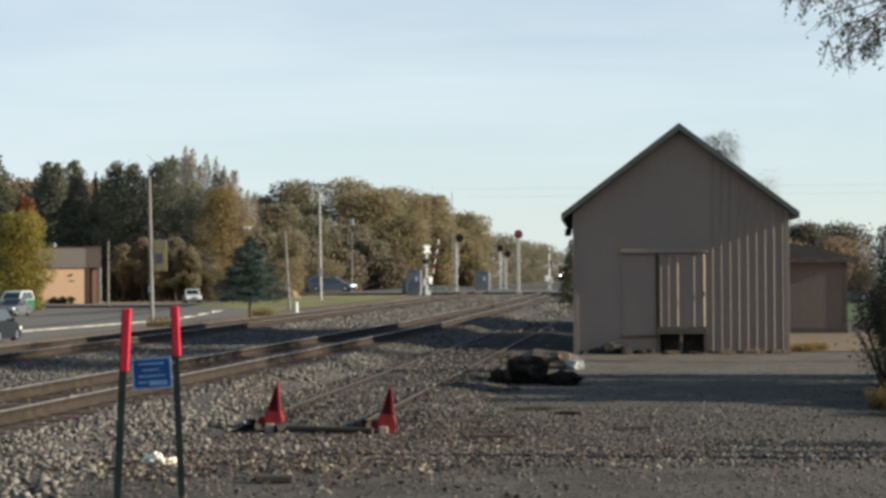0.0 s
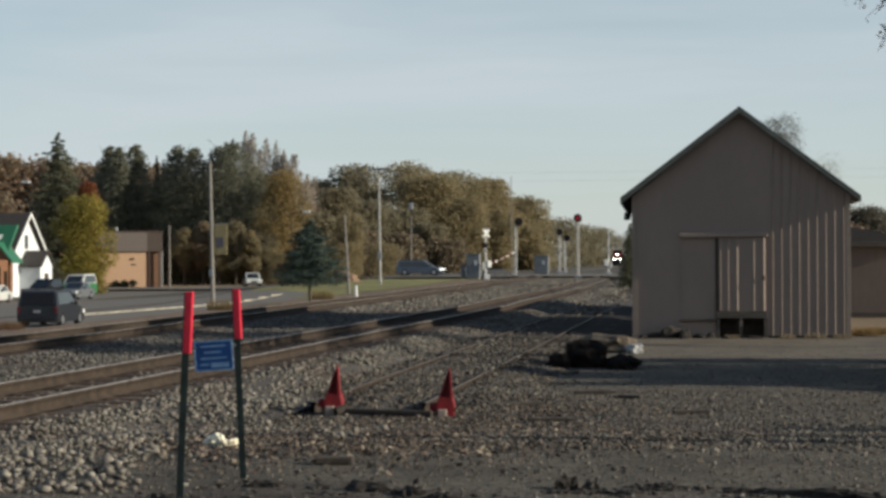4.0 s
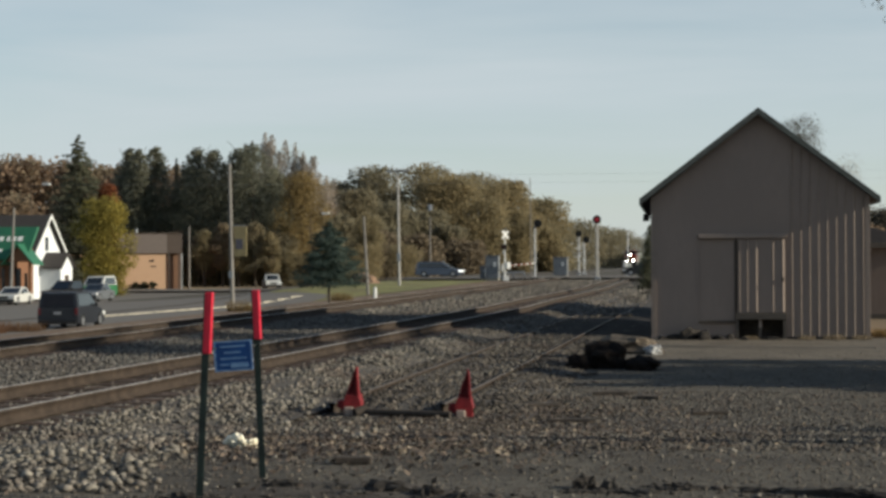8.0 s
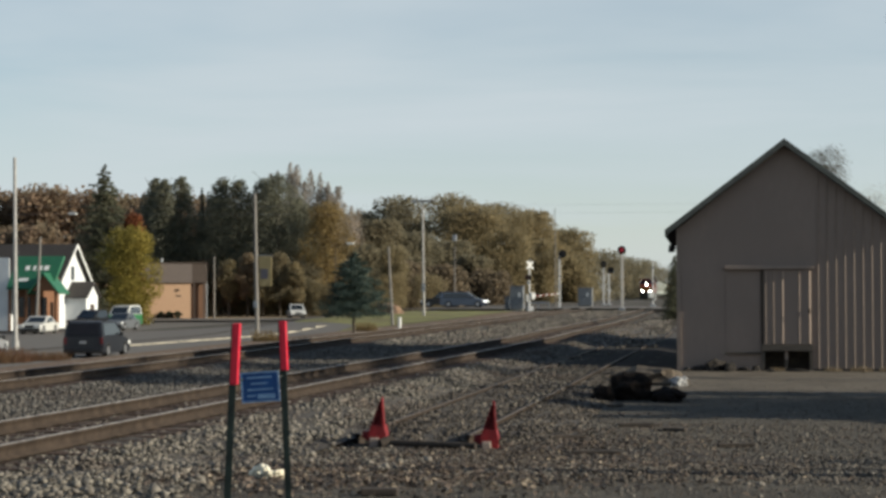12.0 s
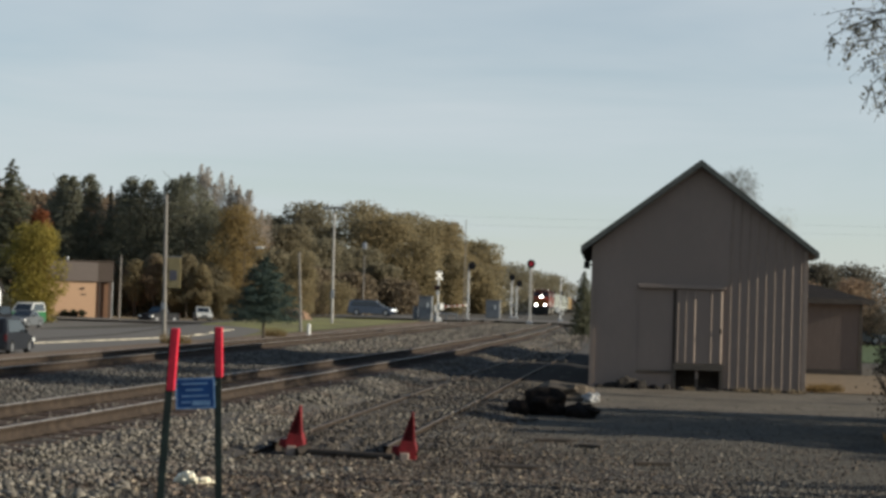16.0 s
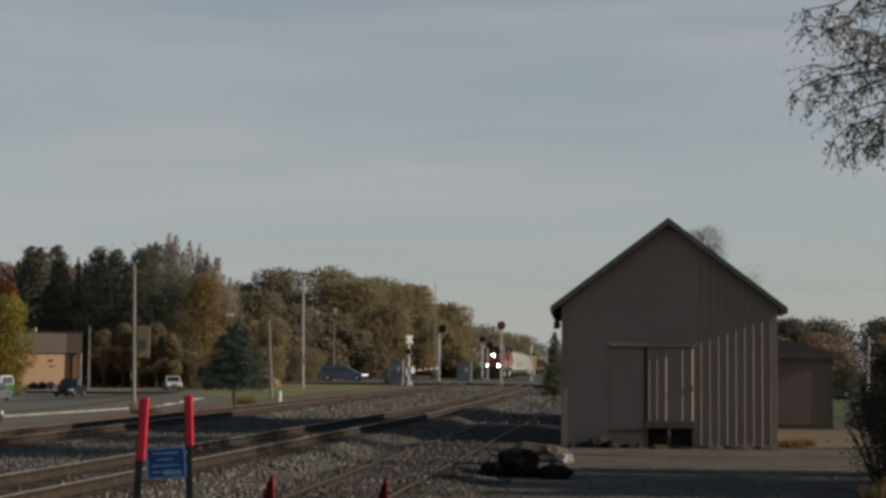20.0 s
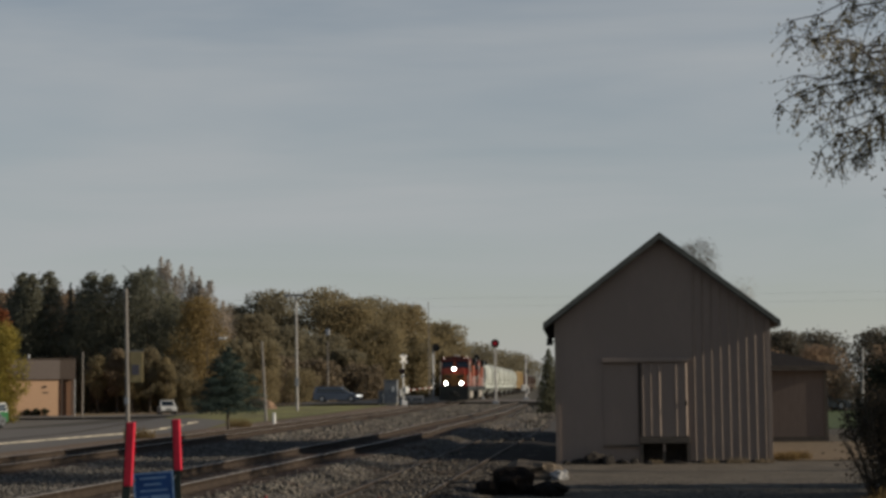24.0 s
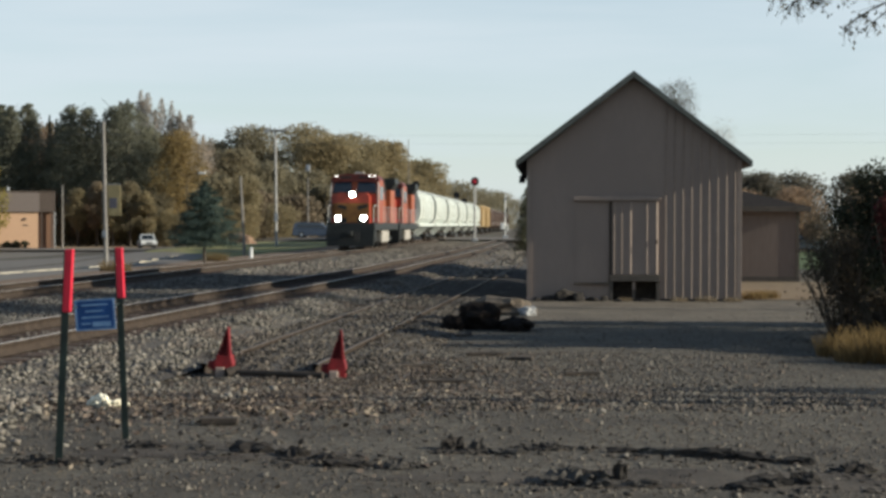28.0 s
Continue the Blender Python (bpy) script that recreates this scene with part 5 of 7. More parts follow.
for x, y, z in ((-60.5, 150, 9.4), (-38.0, 170, 7.0)):
    p = lean_pole("street_lamp", "slim street lamp with a pale cobra head", x, y, z, -0.85, 0.06, 0, M_DARKWOOD, "street lamp")
    part("arm", C((x, y, z), (x + 1.5, y - 0.4, z + 0.25), 0.035), M_DARKWOOD, p)
    part("lamp_head", B(x + 1.3, x + 2.1, y - 0.6, y - 0.3, z + 0.15, z + 0.36, bevel=0.06), M_WHITE, p)
# stub and stakes in the grass
p = thing("marker_stub", "short white plastic marker stub in the grass", "marker post")
part("stub", C((-15.5, 85.3, 0.1), (-15.5, 85.3, 0.75), 0.09, 0.08, 10), M_WHITE, p)
part("cap", C((-15.5, 85.3, 0.75), (-15.5, 85.3, 0.80), 0.1, 0.06, 10), M_WHITE, p)
# overhead wires on their poles
line = thing("power_line", "thin black overhead wires between two wooden poles", "power line")
for x in (-72.0, 72.0):
    part("pole", C((x, 150, -1.2), (x, 150, 11.2), 0.17, 0.11, 12), M_POLE, line)
    part("cross_arm", B(x - 0.08, x + 0.08, 149.0, 151.6, 10.3, 10.45), M_POLE, line)
for i, zl in enumerate((10.5, 9.8)):
    u = np.linspace(0, 1, 25)
    k4 = np.arange(4) * np.pi / 2
    cx, cz = -72 + 144 * u, zl - 2.0 * u * (1 - u)
    vv = np.stack([np.repeat(cx[:, None], 4, 1), 150 + i + 0.005 * np.repeat(np.cos(k4)[None], 25, 0), cz[:, None] + 0.005 * np.sin(k4)[None]], -1).reshape(-1, 3)
    a_, j_ = np.meshgrid(np.arange(24) * 4, np.arange(4), indexing="ij")
    w = mesh_np("wire", vv, np.stack([a_ + j_, a_ + (j_ + 1) % 4, a_ + 4 + (j_ + 1) % 4, a_ + 4 + j_], -1).reshape(-1, 4), M_GALV)
    w.parent = line


M_SIGRED = mat("lit_red_lens", (0.7, 0.03, 0.05), None, 10, 0.3, emit=0.05)
M_SIGBLACK = mat("black_signal_paint", (0.015, 0.015, 0.017), None, 8, 0.6)


def signal(x, y, z0, top, label, lit, side=0.0, facing=-1):
    s = thing("railway_signal", label, "signal", "signals along the railway")
    part("mast", C((x, y, z0 - 0.2), (x, y, top + 0.2), 0.085, 0.07, 12), M_PALEPOLE if lit else M_GALV, s)
    hx = x + side
    back = part("target_disc", C((hx, y - 0.16, top), (hx, y - 0.12, top), 0.42 if lit else 0.40, n=24), M_SIGBLACK, s)
    part("lamp_case", B(hx - 0.22, hx + 0.22, y - 0.12, y + 0.35, top - 0.4, top + 0.4, bevel=0.05), M_SIGBLACK, s)
    if lit:
        part("red_ring", C((hx, y - 0.185, top), (hx, y - 0.162, top), 0.36, n=24), mat("red_target", (0.12, 0.012, 0.020), None, 8, 0.6), back)
        part("lens", C((hx, y - 0.24, top), (hx, y - 0.19, top), 0.16, n=16), M_SIGRED, back)
    else:
        part("hood", C((hx, y - 0.45, top + 0.05), (hx, y - 0.16, top + 0.05), 0.16, n=12), M_SIGBLACK, back)
    part("base", B(x - 0.3, x + 0.3, y - 0.3, y + 0.3, z0 - 0.2, z0 + 0.25, bevel=0.03), M_GALV, s)
    bm = bmesh.new()
    for xx in (-0.13, 0.13):
        cyl(bm, (x + xx, y + 0.22, z0), (x + xx, y + 0.22, top - 0.4), 0.015, n=5)
    for j in range(int((top - z0 - 0.6) / 0.35)):
        cyl(bm, (x - 0.13, y + 0.22, z0 + 0.3 + j * 0.35), (x + 0.13, y + 0.22, z0 + 0.3 + j * 0.35), 0.012, n=5)
    part("ladder", bm, M_GALV, s)


signal(-8.05, 168, 0.3, 6.35, "pale mast with a round red signal target", True)
signal(-14.7, 172, 0.3, 6.1, "pale mast with a black hooded signal head turned away", False, 0.35)
signal(-12.6, 213, 0.4, 5.7, "far pale mast with a small dark signal head", False)
signal(-12.1, 216, 0.4, 5.0, "far pale mast with a small dark signal head", False, 0.3)


M_CABINET = mat("grey_cabinet_paint", (0.20, 0.21, 0.22), (0.15, 0.158, 0.168), 3, 0.6, bump=0.05, bscale=20)


def cabinet(x, y, z, w, d, h, label):
    c = thing("signal_cabinet", label, "cabinet", "", pose(x, y, z))
    part("body", B(-w / 2, w / 2, -d / 2, d / 2, 0.1, h, bevel=0.03), M_CABINET, c)
    part("roof", B(-w / 2 - 0.06, w / 2 + 0.06, -d / 2 - 0.06, d / 2 + 0.06, h + 0.004, h + 0.09, bevel=0.02), M_CABINET, c)
    part("plinth", B(-w / 2 + 0.05, w / 2 - 0.05, -d / 2 + 0.05, d / 2 - 0.05, -0.2, 0.096), M_KERB, c)
    dr = part("door", B(-w / 2 + 0.08, -0.02, -d / 2 - 0.02, -d / 2 - 0.002, 0.2, h - 0.1), M_CABINET, c)
    part("handle", B(-0.12, -0.08, -d / 2 - 0.05, -d / 2 - 0.021, h * 0.45, h * 0.6), M_PLASTIC, dr)
    part("notice", B(0.15, 0.4, -d / 2 - 0.015, -d / 2 - 0.003, h * 0.55, h * 0.75), M_WHITE, c)


cabinet(-18.6, 167.5, 0.35, 1.35, 1.2, 2.35, "grey steel relay cabinet beside the level crossing")
cabinet(-14.0, 200, 0.4, 1.7, 1.4, 2.2, "far grey steel relay cabinet beside the track")
cabinet(-19.7, 168.3, 0.35, 0.5, 0.5, 1.3, "small grey post box beside the level crossing")


def crossing_signal(x, y, z0, label, group="level crossing signals", arm=True, turn=0.0):
    s = thing("crossing_signal", label, "crossing signal", group, pose(x, y, z0, 0, 0, turn))
    part("mast", C((0, 0, -0.2), (0, 0, 4.9), 0.085, 0.075, 12), M_WHITE, s)
    part("base", B(-0.3, 0.3, -0.3, 0.3, -0.2, 0.3, bevel=0.04), M_GALV, s)
    for a in (45, -45):
        bm = B(-0.52, 0.52, -0.012, 0.012, -0.10, 0.10, rot=pose(0, 0, 0, 0, a, 0))
        bmesh.ops.translate(bm, vec=(0, -0.10 - 0.014 * (a > 0), 4.45), verts=bm.verts[:])
        bmesh.ops.transform(bm, matrix=pose(0, 0, 0, 0, 0, -turn + 38 if arm else 0), verts=bm.verts[:])
        part("crossbuck_board", bm, M_WHITE, s, "white crossbuck board")
    part("lamp_bar", B(-0.42, 0.42, -0.08, -0.03, 3.18, 3.26), M_SIGBLACK, s)
    for sx_ in (-0.38, 0.38):
        lamp = part("flasher", C((sx_, -0.20, 3.22), (sx_, -0.05, 3.22), 0.26, n=18), M_SIGBLACK, s)
        part("lens", C((sx_, -0.225, 3.22), (sx_, -0.205, 3.22), 0.15, n=14), M_LAMPR, lamp)
    part("white_board", B(-0.38, 0.38, -0.1, -0.08, 2.55, 2.85), M_WHITE, s)
    part("gate_motor", B(-0.28, 0.28, 0.1, 0.5, 1.0, 1.7, bevel=0.04), M_WHITE, s)
    part("bell", C((0, 0, 4.9), (0, 0, 5.02), 0.12, 0.05, 12), M_GALV, s)
    part("counterweight", B(-0.16, 0.16, -0.35, -0.2, 0.75, 1.5, bevel=0.04), M_WHITE, s)
    if not arm:
        return s, None
    L = 4.3
    ar = part("gate_arm", B(-0.5, 0.2, -0.05, 0.05, -0.06, 0.06, bevel=0.01), M_WHITE, s, "red and white striped barrier arm")
    k = 8
    for i in range(k):
        a, b = 0.2 + (L - 0.2) * i / k, 0.2 + (L - 0.2) * (i + 1) / k
        part("stripe", B(a, b - 0.004, -0.02, 0.02, -0.04, 0.04), M_WHITE if i % 2 else M_RED, ar)
    return s, ar


gate_arm = crossing_signal(-17.25, 166.5, 0.40, "white railway crossbuck with flashers and lowering gate", turn=-62)[1]
crossing_signal(-5.6, 188.5, 0.45, "far white crossing mast seen from the side", turn=97, arm=False)
# low fence rail behind the crossing
fr = thing("guard_rail", "low pale guard rail beside the crossing", "guard rail")
part("beam", B(-18.0, -15.6, 170.6, 170.7, 0.95, 1.15, bevel=0.02), M_GALV, fr)
for x in (-17.9, -16.8, -15.7):
    part("post", B(x - 0.06, x + 0.06, 170.7, 170.8, 0.0, 1.1), M_GALV, fr)


# ---- the town ----
M_BRICK = mat("tan_brick", (0.49, 0.32, 0.205), (0.43, 0.275, 0.175), 6, 0.9, bump=0.15, bscale=14, c3=(0.46, 0.30, 0.19), scale3=0.4, world_pos=True)
M_BROWN = mat("dark_brown_cladding", (0.085, 0.065, 0.052), (0.065, 0.05, 0.042), 4, 0.85, world_pos=True)
M_TAUPE = mat("taupe_cladding", (0.16, 0.13, 0.115), (0.13, 0.11, 0.098), 3, 0.85, world_pos=True, stretch=(1, 1, 4))
M_GREENROOF = mat("green_metal_roof", (0.03, 0.135, 0.07), (0.025, 0.11, 0.06), 2, 0.5, spec=0.4)
M_SIDING = mat("white_clapboard", (0.66, 0.68, 0.68), (0.58, 0.60, 0.61), 2, 0.8, bump=0.05, bscale=10)
M_TIMBER = mat("brown_timber_wall", (0.21, 0.10, 0.05), (0.13, 0.065, 0.035), 5, 0.8, stretch=(4, 4, 0.6))
M_DARKGLASS = mat("dark_window_glass", (0.02, 0.025, 0.03), None, 4, 0.1, spec=0.7)


def brick_building():
    b = thing("brick_building", "flat-roofed tan brick building with a dark brown upper band", "building")
    z0, zb, zt_ = -0.9, 3.30, 5.45
    x0, x1, x2, y0, y1 = -69.0, -57.1, -55.5, 181.0, 196.0
    part("wall", B(x0, x1, y0, y1, z0, zb), M_BRICK, b)
    part("upper_band", B(x0 - 0.1, x1 + 0.0, y0 - 0.25, y1, zb + 0.004, zt_), M_TAUPE, b, "taupe clad upper band")
    part("side_wing", B(x1 + 0.004, x2, y0 + 0.5, y1, z0, zb), mat("red_brown_brick", (0.19, 0.105, 0.065), (0.14, 0.08, 0.05), 6, 0.9, bump=0.15, bscale=14, world_pos=True), b, "recessed red-brown brick wing")
    part("side_band", B(x1 + 0.006, x2 + 0.1, y0 - 0.2, y1, zb + 0.006, zt_ + 0.05), M_BROWN, b, "dark brown fascia")
    for x in (x1 + 0.25, x2 - 0.25):
        part("brown_post", B(x - 0.08, x + 0.08, y0 - 0.15, y0 + 0.05, z0, zb), M_BROWN, b)
    part("downpipe", C((x2 + 0.06, y0, z0), (x2 + 0.06, y0, zt_), 0.07), M_GALV, b)
    part("coping", B(x0 - 0.15, x2 + 0.15, y0 - 0.3, y1 + 0.1, zt_ + 0.06, zt_ + 0.16), M_BROWN, b)
    part("vent_grille", B(-58.9, -58.3, y0 - 0.03, y0 - 0.004, 1.75, 1.9), M_BROWN, b)
    part("wall_lamp", B(-58.8, -58.5, y0 - 0.15, y0 - 0.004, 2.4, 2.6), M_BROWN, b)
    part("roof_vent", C((-60, 186, zt_), (-60, 186, zt_ + 0.7), 0.15), M_GALV, b)
    c = Matrix.Translation((x1, y0, 0))
    b.matrix_basis = c @ pose(0, 0, 0, 0, 0, 24) @ c.inverted()


brick_building()
for i, x in enumerate((-60.2, -59.2, -58.3)):
    shrub(x, 179.6, 1.0, 1.1, L_SHRUB, "clipped green shrub at the brick building's foot", 700, 0.09, 60 + i)


def white_house():
    h = thing("white_house", "white clapboard house with a dark gabled roof", "house")
    z0, ze, zp = -0.9, 3.4, 6.3
    x0, x1, y0, y1 = -72.0, -55.1, 137.0, 143.4
    ym = (y0 + y1) / 2
    part("wall", P([(y0, z0), (y1, z0), (y1, ze), (ym, zp), (y0, ze)], "x", x0, x1), M_SIDING, h)
    sl = (zp - ze) / (ym - y0)
    for sg in (-1, 1):
        ye = ym + sg * (ym - y0 + 0.5)
        zz = zp - sl * (ym - y0 + 0.5)
        r = part("roof_slope", P([(ym, zp + 0.2), (ye, zz + 0.2), (ye, zz + 0.02), (ym, zp + 0.02)], "x", x0 - 0.4, x1 + 0.45), M_SHINGLE, h)
        part("verge_board", P([(ym, zp + 0.21), (ye, zz + 0.21), (ye, zz - 0.08), (ym, zp - 0.08)], "x", x1 + 0.455, x1 + 0.52), M_WHITE, r)
    for yy in (142.0,):
        w = part("window", B(x1 + 0.004, x1 + 0.05, yy - 0.45, yy + 0.45, 0.4, 1.9), M_DARKGLASS, h)
        part("frame", B(x1 + 0.004, x1 + 0.08, yy - 0.55, yy - 0.452, 0.3, 2.0), M_WHITE, w)
    w = part("window", B(x1 + 0.004, x1 + 0.05, ym - 0.35, ym + 0.35, 3.3, 4.5), M_DARKGLASS, h)
    for xx in (-57.0, -60.0, -63):
        w = part("window", B(xx - 0.45, xx + 0.45, y0 - 0.05, y0 - 0.004, 0.5, 2.0), M_DARKGLASS, h)
        part("frame", B(xx - 0.55, xx + 0.55, y0 - 0.08, y0 - 0.052, 2.004, 2.12), M_WHITE, w)
    # porch
    px0, px1, py0, py1 = -55.1, -53.2, 138.6, 141.4
    pm = (py0 + py1) / 2
    po = part("porch", P([(py0, z0), (py1, z0), (py1, 1.9), (pm, 3.0), (py0, 1.9)], "x", px0 + 0.02, px1), M_SIDING, h, "small gabled entrance porch")
    for sg in (-1, 1):
        part("porch_roof", P([(pm, 3.15), (pm + sg * 1.7, 1.82), (pm + sg * 1.7, 1.70), (pm, 3.03)], "x", px0 + 0.05, px1 + 0.25), M_SHINGLE, po)
    part("porch_door", B(px1 + 0.004, px1 + 0.05, pm - 0.45, pm + 0.45, z0, 1.15), M_BROWN, po)


white_house()


def shop():
    s = thing("shop_building", "timber-fronted shop with a steep green metal awning roof", "shop")
    z0, y0 = -0.9, 127.0
    x0, x1 = -60.0, -51.9
    part("wall", B(x0, x1 - 0.9, y0 + 1.2, y0 + 4.5, z0, 3.4), M_TIMBER, s)
    ru = part("awning_roof", P([(y0 - 0.6, 2.55), (y0 + 1.7, 5.15), (y0 + 2.0, 5.15), (y0 + 2.0, 4.95), (y0 - 0.5, 2.42)], "x", -55.2, -51.3), M_GREENROOF, s, "green metal awning with pale lettering")
    for k, (u, w) in enumerate(((-54.0, 0.36), (-53.4, 0.22), (-52.95, 0.36), (-52.4, 0.40))):
        bm = B(u - w / 2, u + w / 2, -0.03, -0.002, -0.24, 0.24)
        bmesh.ops.transform(bm, matrix=Matrix.Translation((0, y0 + 0.82, 4.16)) @ pose(0, 0, 0, -41.5, 0, 0), verts=bm.verts[:])
        part("letter_bar", bm, M_WHITE, ru)
    bm = B(-54.4, -53.6, -0.03, -0.002, -0.16, 0.16)
    bmesh.ops.transform(bm, matrix=Matrix.Translation((0, y0 - 0.02, 3.21)) @ pose(0, 0, 0, -41.5, 0, 0), verts=bm.verts[:])
    part("letter_bar", bm, M_WHITE, ru)
    gx = -51.9
    gp = part("entrance_gable", P([(gx - 1.0, 2.3), (gx + 1.0, 2.3), (gx, 3.55)], "y", y0 - 0.9, y0 + 1.0), M_TIMBER, s)
    for sg in (-1, 1):
        part("gable_roof", P([(gx, 3.75), (gx + sg * 1.35, 2.15), (gx + sg * 1.35, 2.05), (gx, 3.6)], "y", y0 - 1.1, y0 + 1.1), M_GREENROOF, gp)
    for x in (-55.0, -53.6, -52.5, -51.1):
        part("porch_post", B(x - 0.09, x + 0.09, y0 - 0.5, y0 - 0.32, z0, 2.4), M_TIMBER, s)
    for x in (-54.4, -53.0):
        part("shop_window", B(x - 0.5, x + 0.5, y0 + 1.15, y0 + 1.19, 0.2, 1.8), M_DARKGLASS, s)
    part("door", B(-52.2, -51.95, y0 + 1.15, y0 + 1.19, z0, 1.4), M_BROWN, s)
    part("white_annex", B(-62.0, -55.3, y0 + 0.2, y0 + 6, z0, 3.4), M_SIDING, s, "pale blue-white annex with a dark doorway")
    part("annex_band", B(-62.1, -55.28, y0 + 0.1, y0 + 0.196, 2.2, 5.0), M_SIDING, s)
    part("annex_door", B(-57.6, -56.4, y0 + 0.14, y0 + 0.19, z0, 1.6), M_DARKGLASS, s)


shop()


def low_building():
    b = thing("low_building", "low taupe building with a dark hipped roof", "building")
    x0, x1, y0, y1, ze = 2.0, 8.75, 60.0, 72.0, 2.5
    # Wall is a darker taupe: the trees' shade is put into its colour.
    part("wall", B(x0, x1, y0, y1, 0, ze), mat("shaded_taupe_boards", (0.185, 0.146, 0.125), (0.16, 0.127, 0.108), 3, 0.9, bump=0.12, bscale=30, stretch=(3, 3, 0.5)), b)
    bm = bmesh.new()
    o = 0.35
    e = [bm.verts.new(v) for v in ((x0 - o, y0 - o, ze), (x1 + o, y0 - o, ze), (x1 + o, y1 + o, ze), (x0 - o, y1 + o, ze))]
    e2 = [bm.verts.new((v.co.x, v.co.y, ze + 0.14)) for v in e]
    r1, r2 = bm.verts.new((5.2, y0 + 3.6, 3.75)), bm.verts.new((5.2, y1 - 3.6, 3.75))
    for i in range(4):
        bm.faces.new((e[i], e[(i + 1) % 4], e2[(i + 1) % 4], e2[i]))
    bm.faces.new((e2[0], e2[1], r1))
    bm.faces.new((e2[1], e2[2], r2, r1))
    bm.faces.new((e2[2], e2[3], r2))
    bm.faces.new((e2[3], e2[0], r1, r2))
    bm.faces.new(e[::-1])
    bmesh.ops.recalc_face_normals(bm, faces=bm.faces[:])
    part("hipped_roof", bm, mat("black_asphalt_roofing", (0.030, 0.025, 0.023), (0.018, 0.016, 0.015), 8, 0.95, bump=0.3, bscale=30, spec=0.1), b)
    part("fascia", B(x0 - o - 0.02, x1 + o + 0.02, y0 - o - 0.03, y0 - o - 0.004, ze - 0.02, ze + 0.16), M_LINTEL, b)
    part("corner_board", B(x1 - 0.12, x1 + 0.01, y0 - 0.03, y0 - 0.003, 0, ze - 0.01), M_LINTEL, b)
    part("plinth", B(x0 - 0.02, x1 + 0.02, y0 - 0.05, y0 - 0.004, 0, 0.18), M_LINTEL, b)


low_building()
strip("grass_yard", lambda y: 8.0 + 0 * y, lambda y: 60.0 + 0 * y, 76, 126, 0.03, mat("green_lawn", (0.07, 0.10, 0.03), (0.05, 0.07, 0.022), 2, 0.95, world_pos=True), "green lawn beyond the yard", nx=10)
strip("dirt_drive", lambda y: 2.5 + 0 * y, lambda y: 14.0 + 0 * y, 45.5, 59.5, 0.02, mat("pale_straw_dirt", (0.20, 0.145, 0.085), (0.11, 0.082, 0.052), 4, 0.95, bump=0.3, bscale=20, world_pos=True), "pale straw-covered dirt beside the shed", nx=10)


def apron():
    """Gravel before the shed, coloured paler for sunlight, with a wandering front edge."""
    xs, k = np.linspace(-1.1, 8.0, 60), np.linspace(0, 1, 8)
    edge = 34.6 + 0.7 * np.sin(1.3 * xs) + 0.45 * np.sin(3.1 * xs + 1) + 0.3 * np.sin(7.7 * xs)
    X, K = np.meshgrid(xs, k, indexing="ij")
    Y = edge[:, None] + (44.64 - edge[:, None]) * K
    v = np.stack([X, Y, ground_z(X, Y) + 0.004 + 0.010 * K], -1).reshape(-1, 3)
    i, j = np.meshgrid(np.arange(59), np.arange(7), indexing="ij")
    a = (i * 8 + j).reshape(-1)
    m = mat("sunlit_tan_gravel", (0.165, 0.137, 0.102), (0.085, 0.071, 0.054), 9, 0.95, bump=0.5, bscale=26, c3=(0.085, 0.07, 0.053), scale3=0.6, world_pos=True)
    tagged(mesh_np("gravel_apron", v, np.stack([a, a + 8, a + 9, a + 1], -1), m), "gravel apron before the shed, tinted as a sunlit strip", "gravel", kind="structure")


apron()
# Near-black strip where the shed's shadow falls: the shade is in its colour.
strip("cinder_bed", lambda y: -5.4 + 0.25 * np.sin(y * 0.8), lambda y: -0.6 + 0 * y, 44.0, 71.0, 0.012, mat("shadow_black_ground", (0.034, 0.030, 0.028), (0.018, 0.017, 0.016), 10, 0.95, bump=0.6, bscale=24, spec=0.1, world_pos=True), "black strip along the siding, coloured for the shed's shadow", step=1.0, nx=48, z=side_fill)


# ---- clutter in the yard ----
def lump(name, label, category, x, y, z, sx_, sy_, sz_, material, seed, cuts=3, jag=0.18):
    bm = bmesh.new()
    bmesh.ops.create_icosphere(bm, subdivisions=cuts, radius=1.0)
    for v in bm.verts:
        n_ = noise.noise(v.co * 1.7 + Vector((seed, 0, 0))) * 2.2 * jag + noise.noise(v.co * 5.0 + Vector((0, seed, 0))) * jag
        v.co *= 1 + n_
        v.co = Vector((v.co.x * sx_, v.co.y * sy_, max(v.co.z, -0.55) * sz_))
    ob = part(name, bm, material)
    ob.matrix_basis = pose(x, y, z + 0.5 * sz_, 0, 0, seed * 37 % 360)
    return tagged(ob, label, category)


M_BALE = mat("near_black_straw", (0.019, 0.015, 0.013), (0.010, 0.009, 0.008), 20, 0.98, bump=0.8, bscale=35, spec=0.05)
lump("straw_mound", "mound of near-black straw beside the siding", "mound", -1.25, 32.6, 0.0, 0.46, 0.40, 0.33, M_BALE, 3.1)
lump("straw_mound", "low flat mound of near-black straw", "mound", -0.55, 32.3, 0.0, 0.50, 0.30, 0.17, M_BALE, 7.7)
lump("straw_mound", "small clump of near-black straw", "mound", -1.75, 32.2, 0.0, 0.22, 0.25, 0.20, M_BALE, 5.2)
lump("earth_mound", "low mound of brown gravel by the siding", "mound", -1.0, 38.0, 0.0, 0.74, 0.5, 0.27, mat("brown_earth", (0.135, 0.108, 0.08), (0.065, 0.052, 0.04), 7, 0.95, bump=0.6, bscale=30), 9.1)
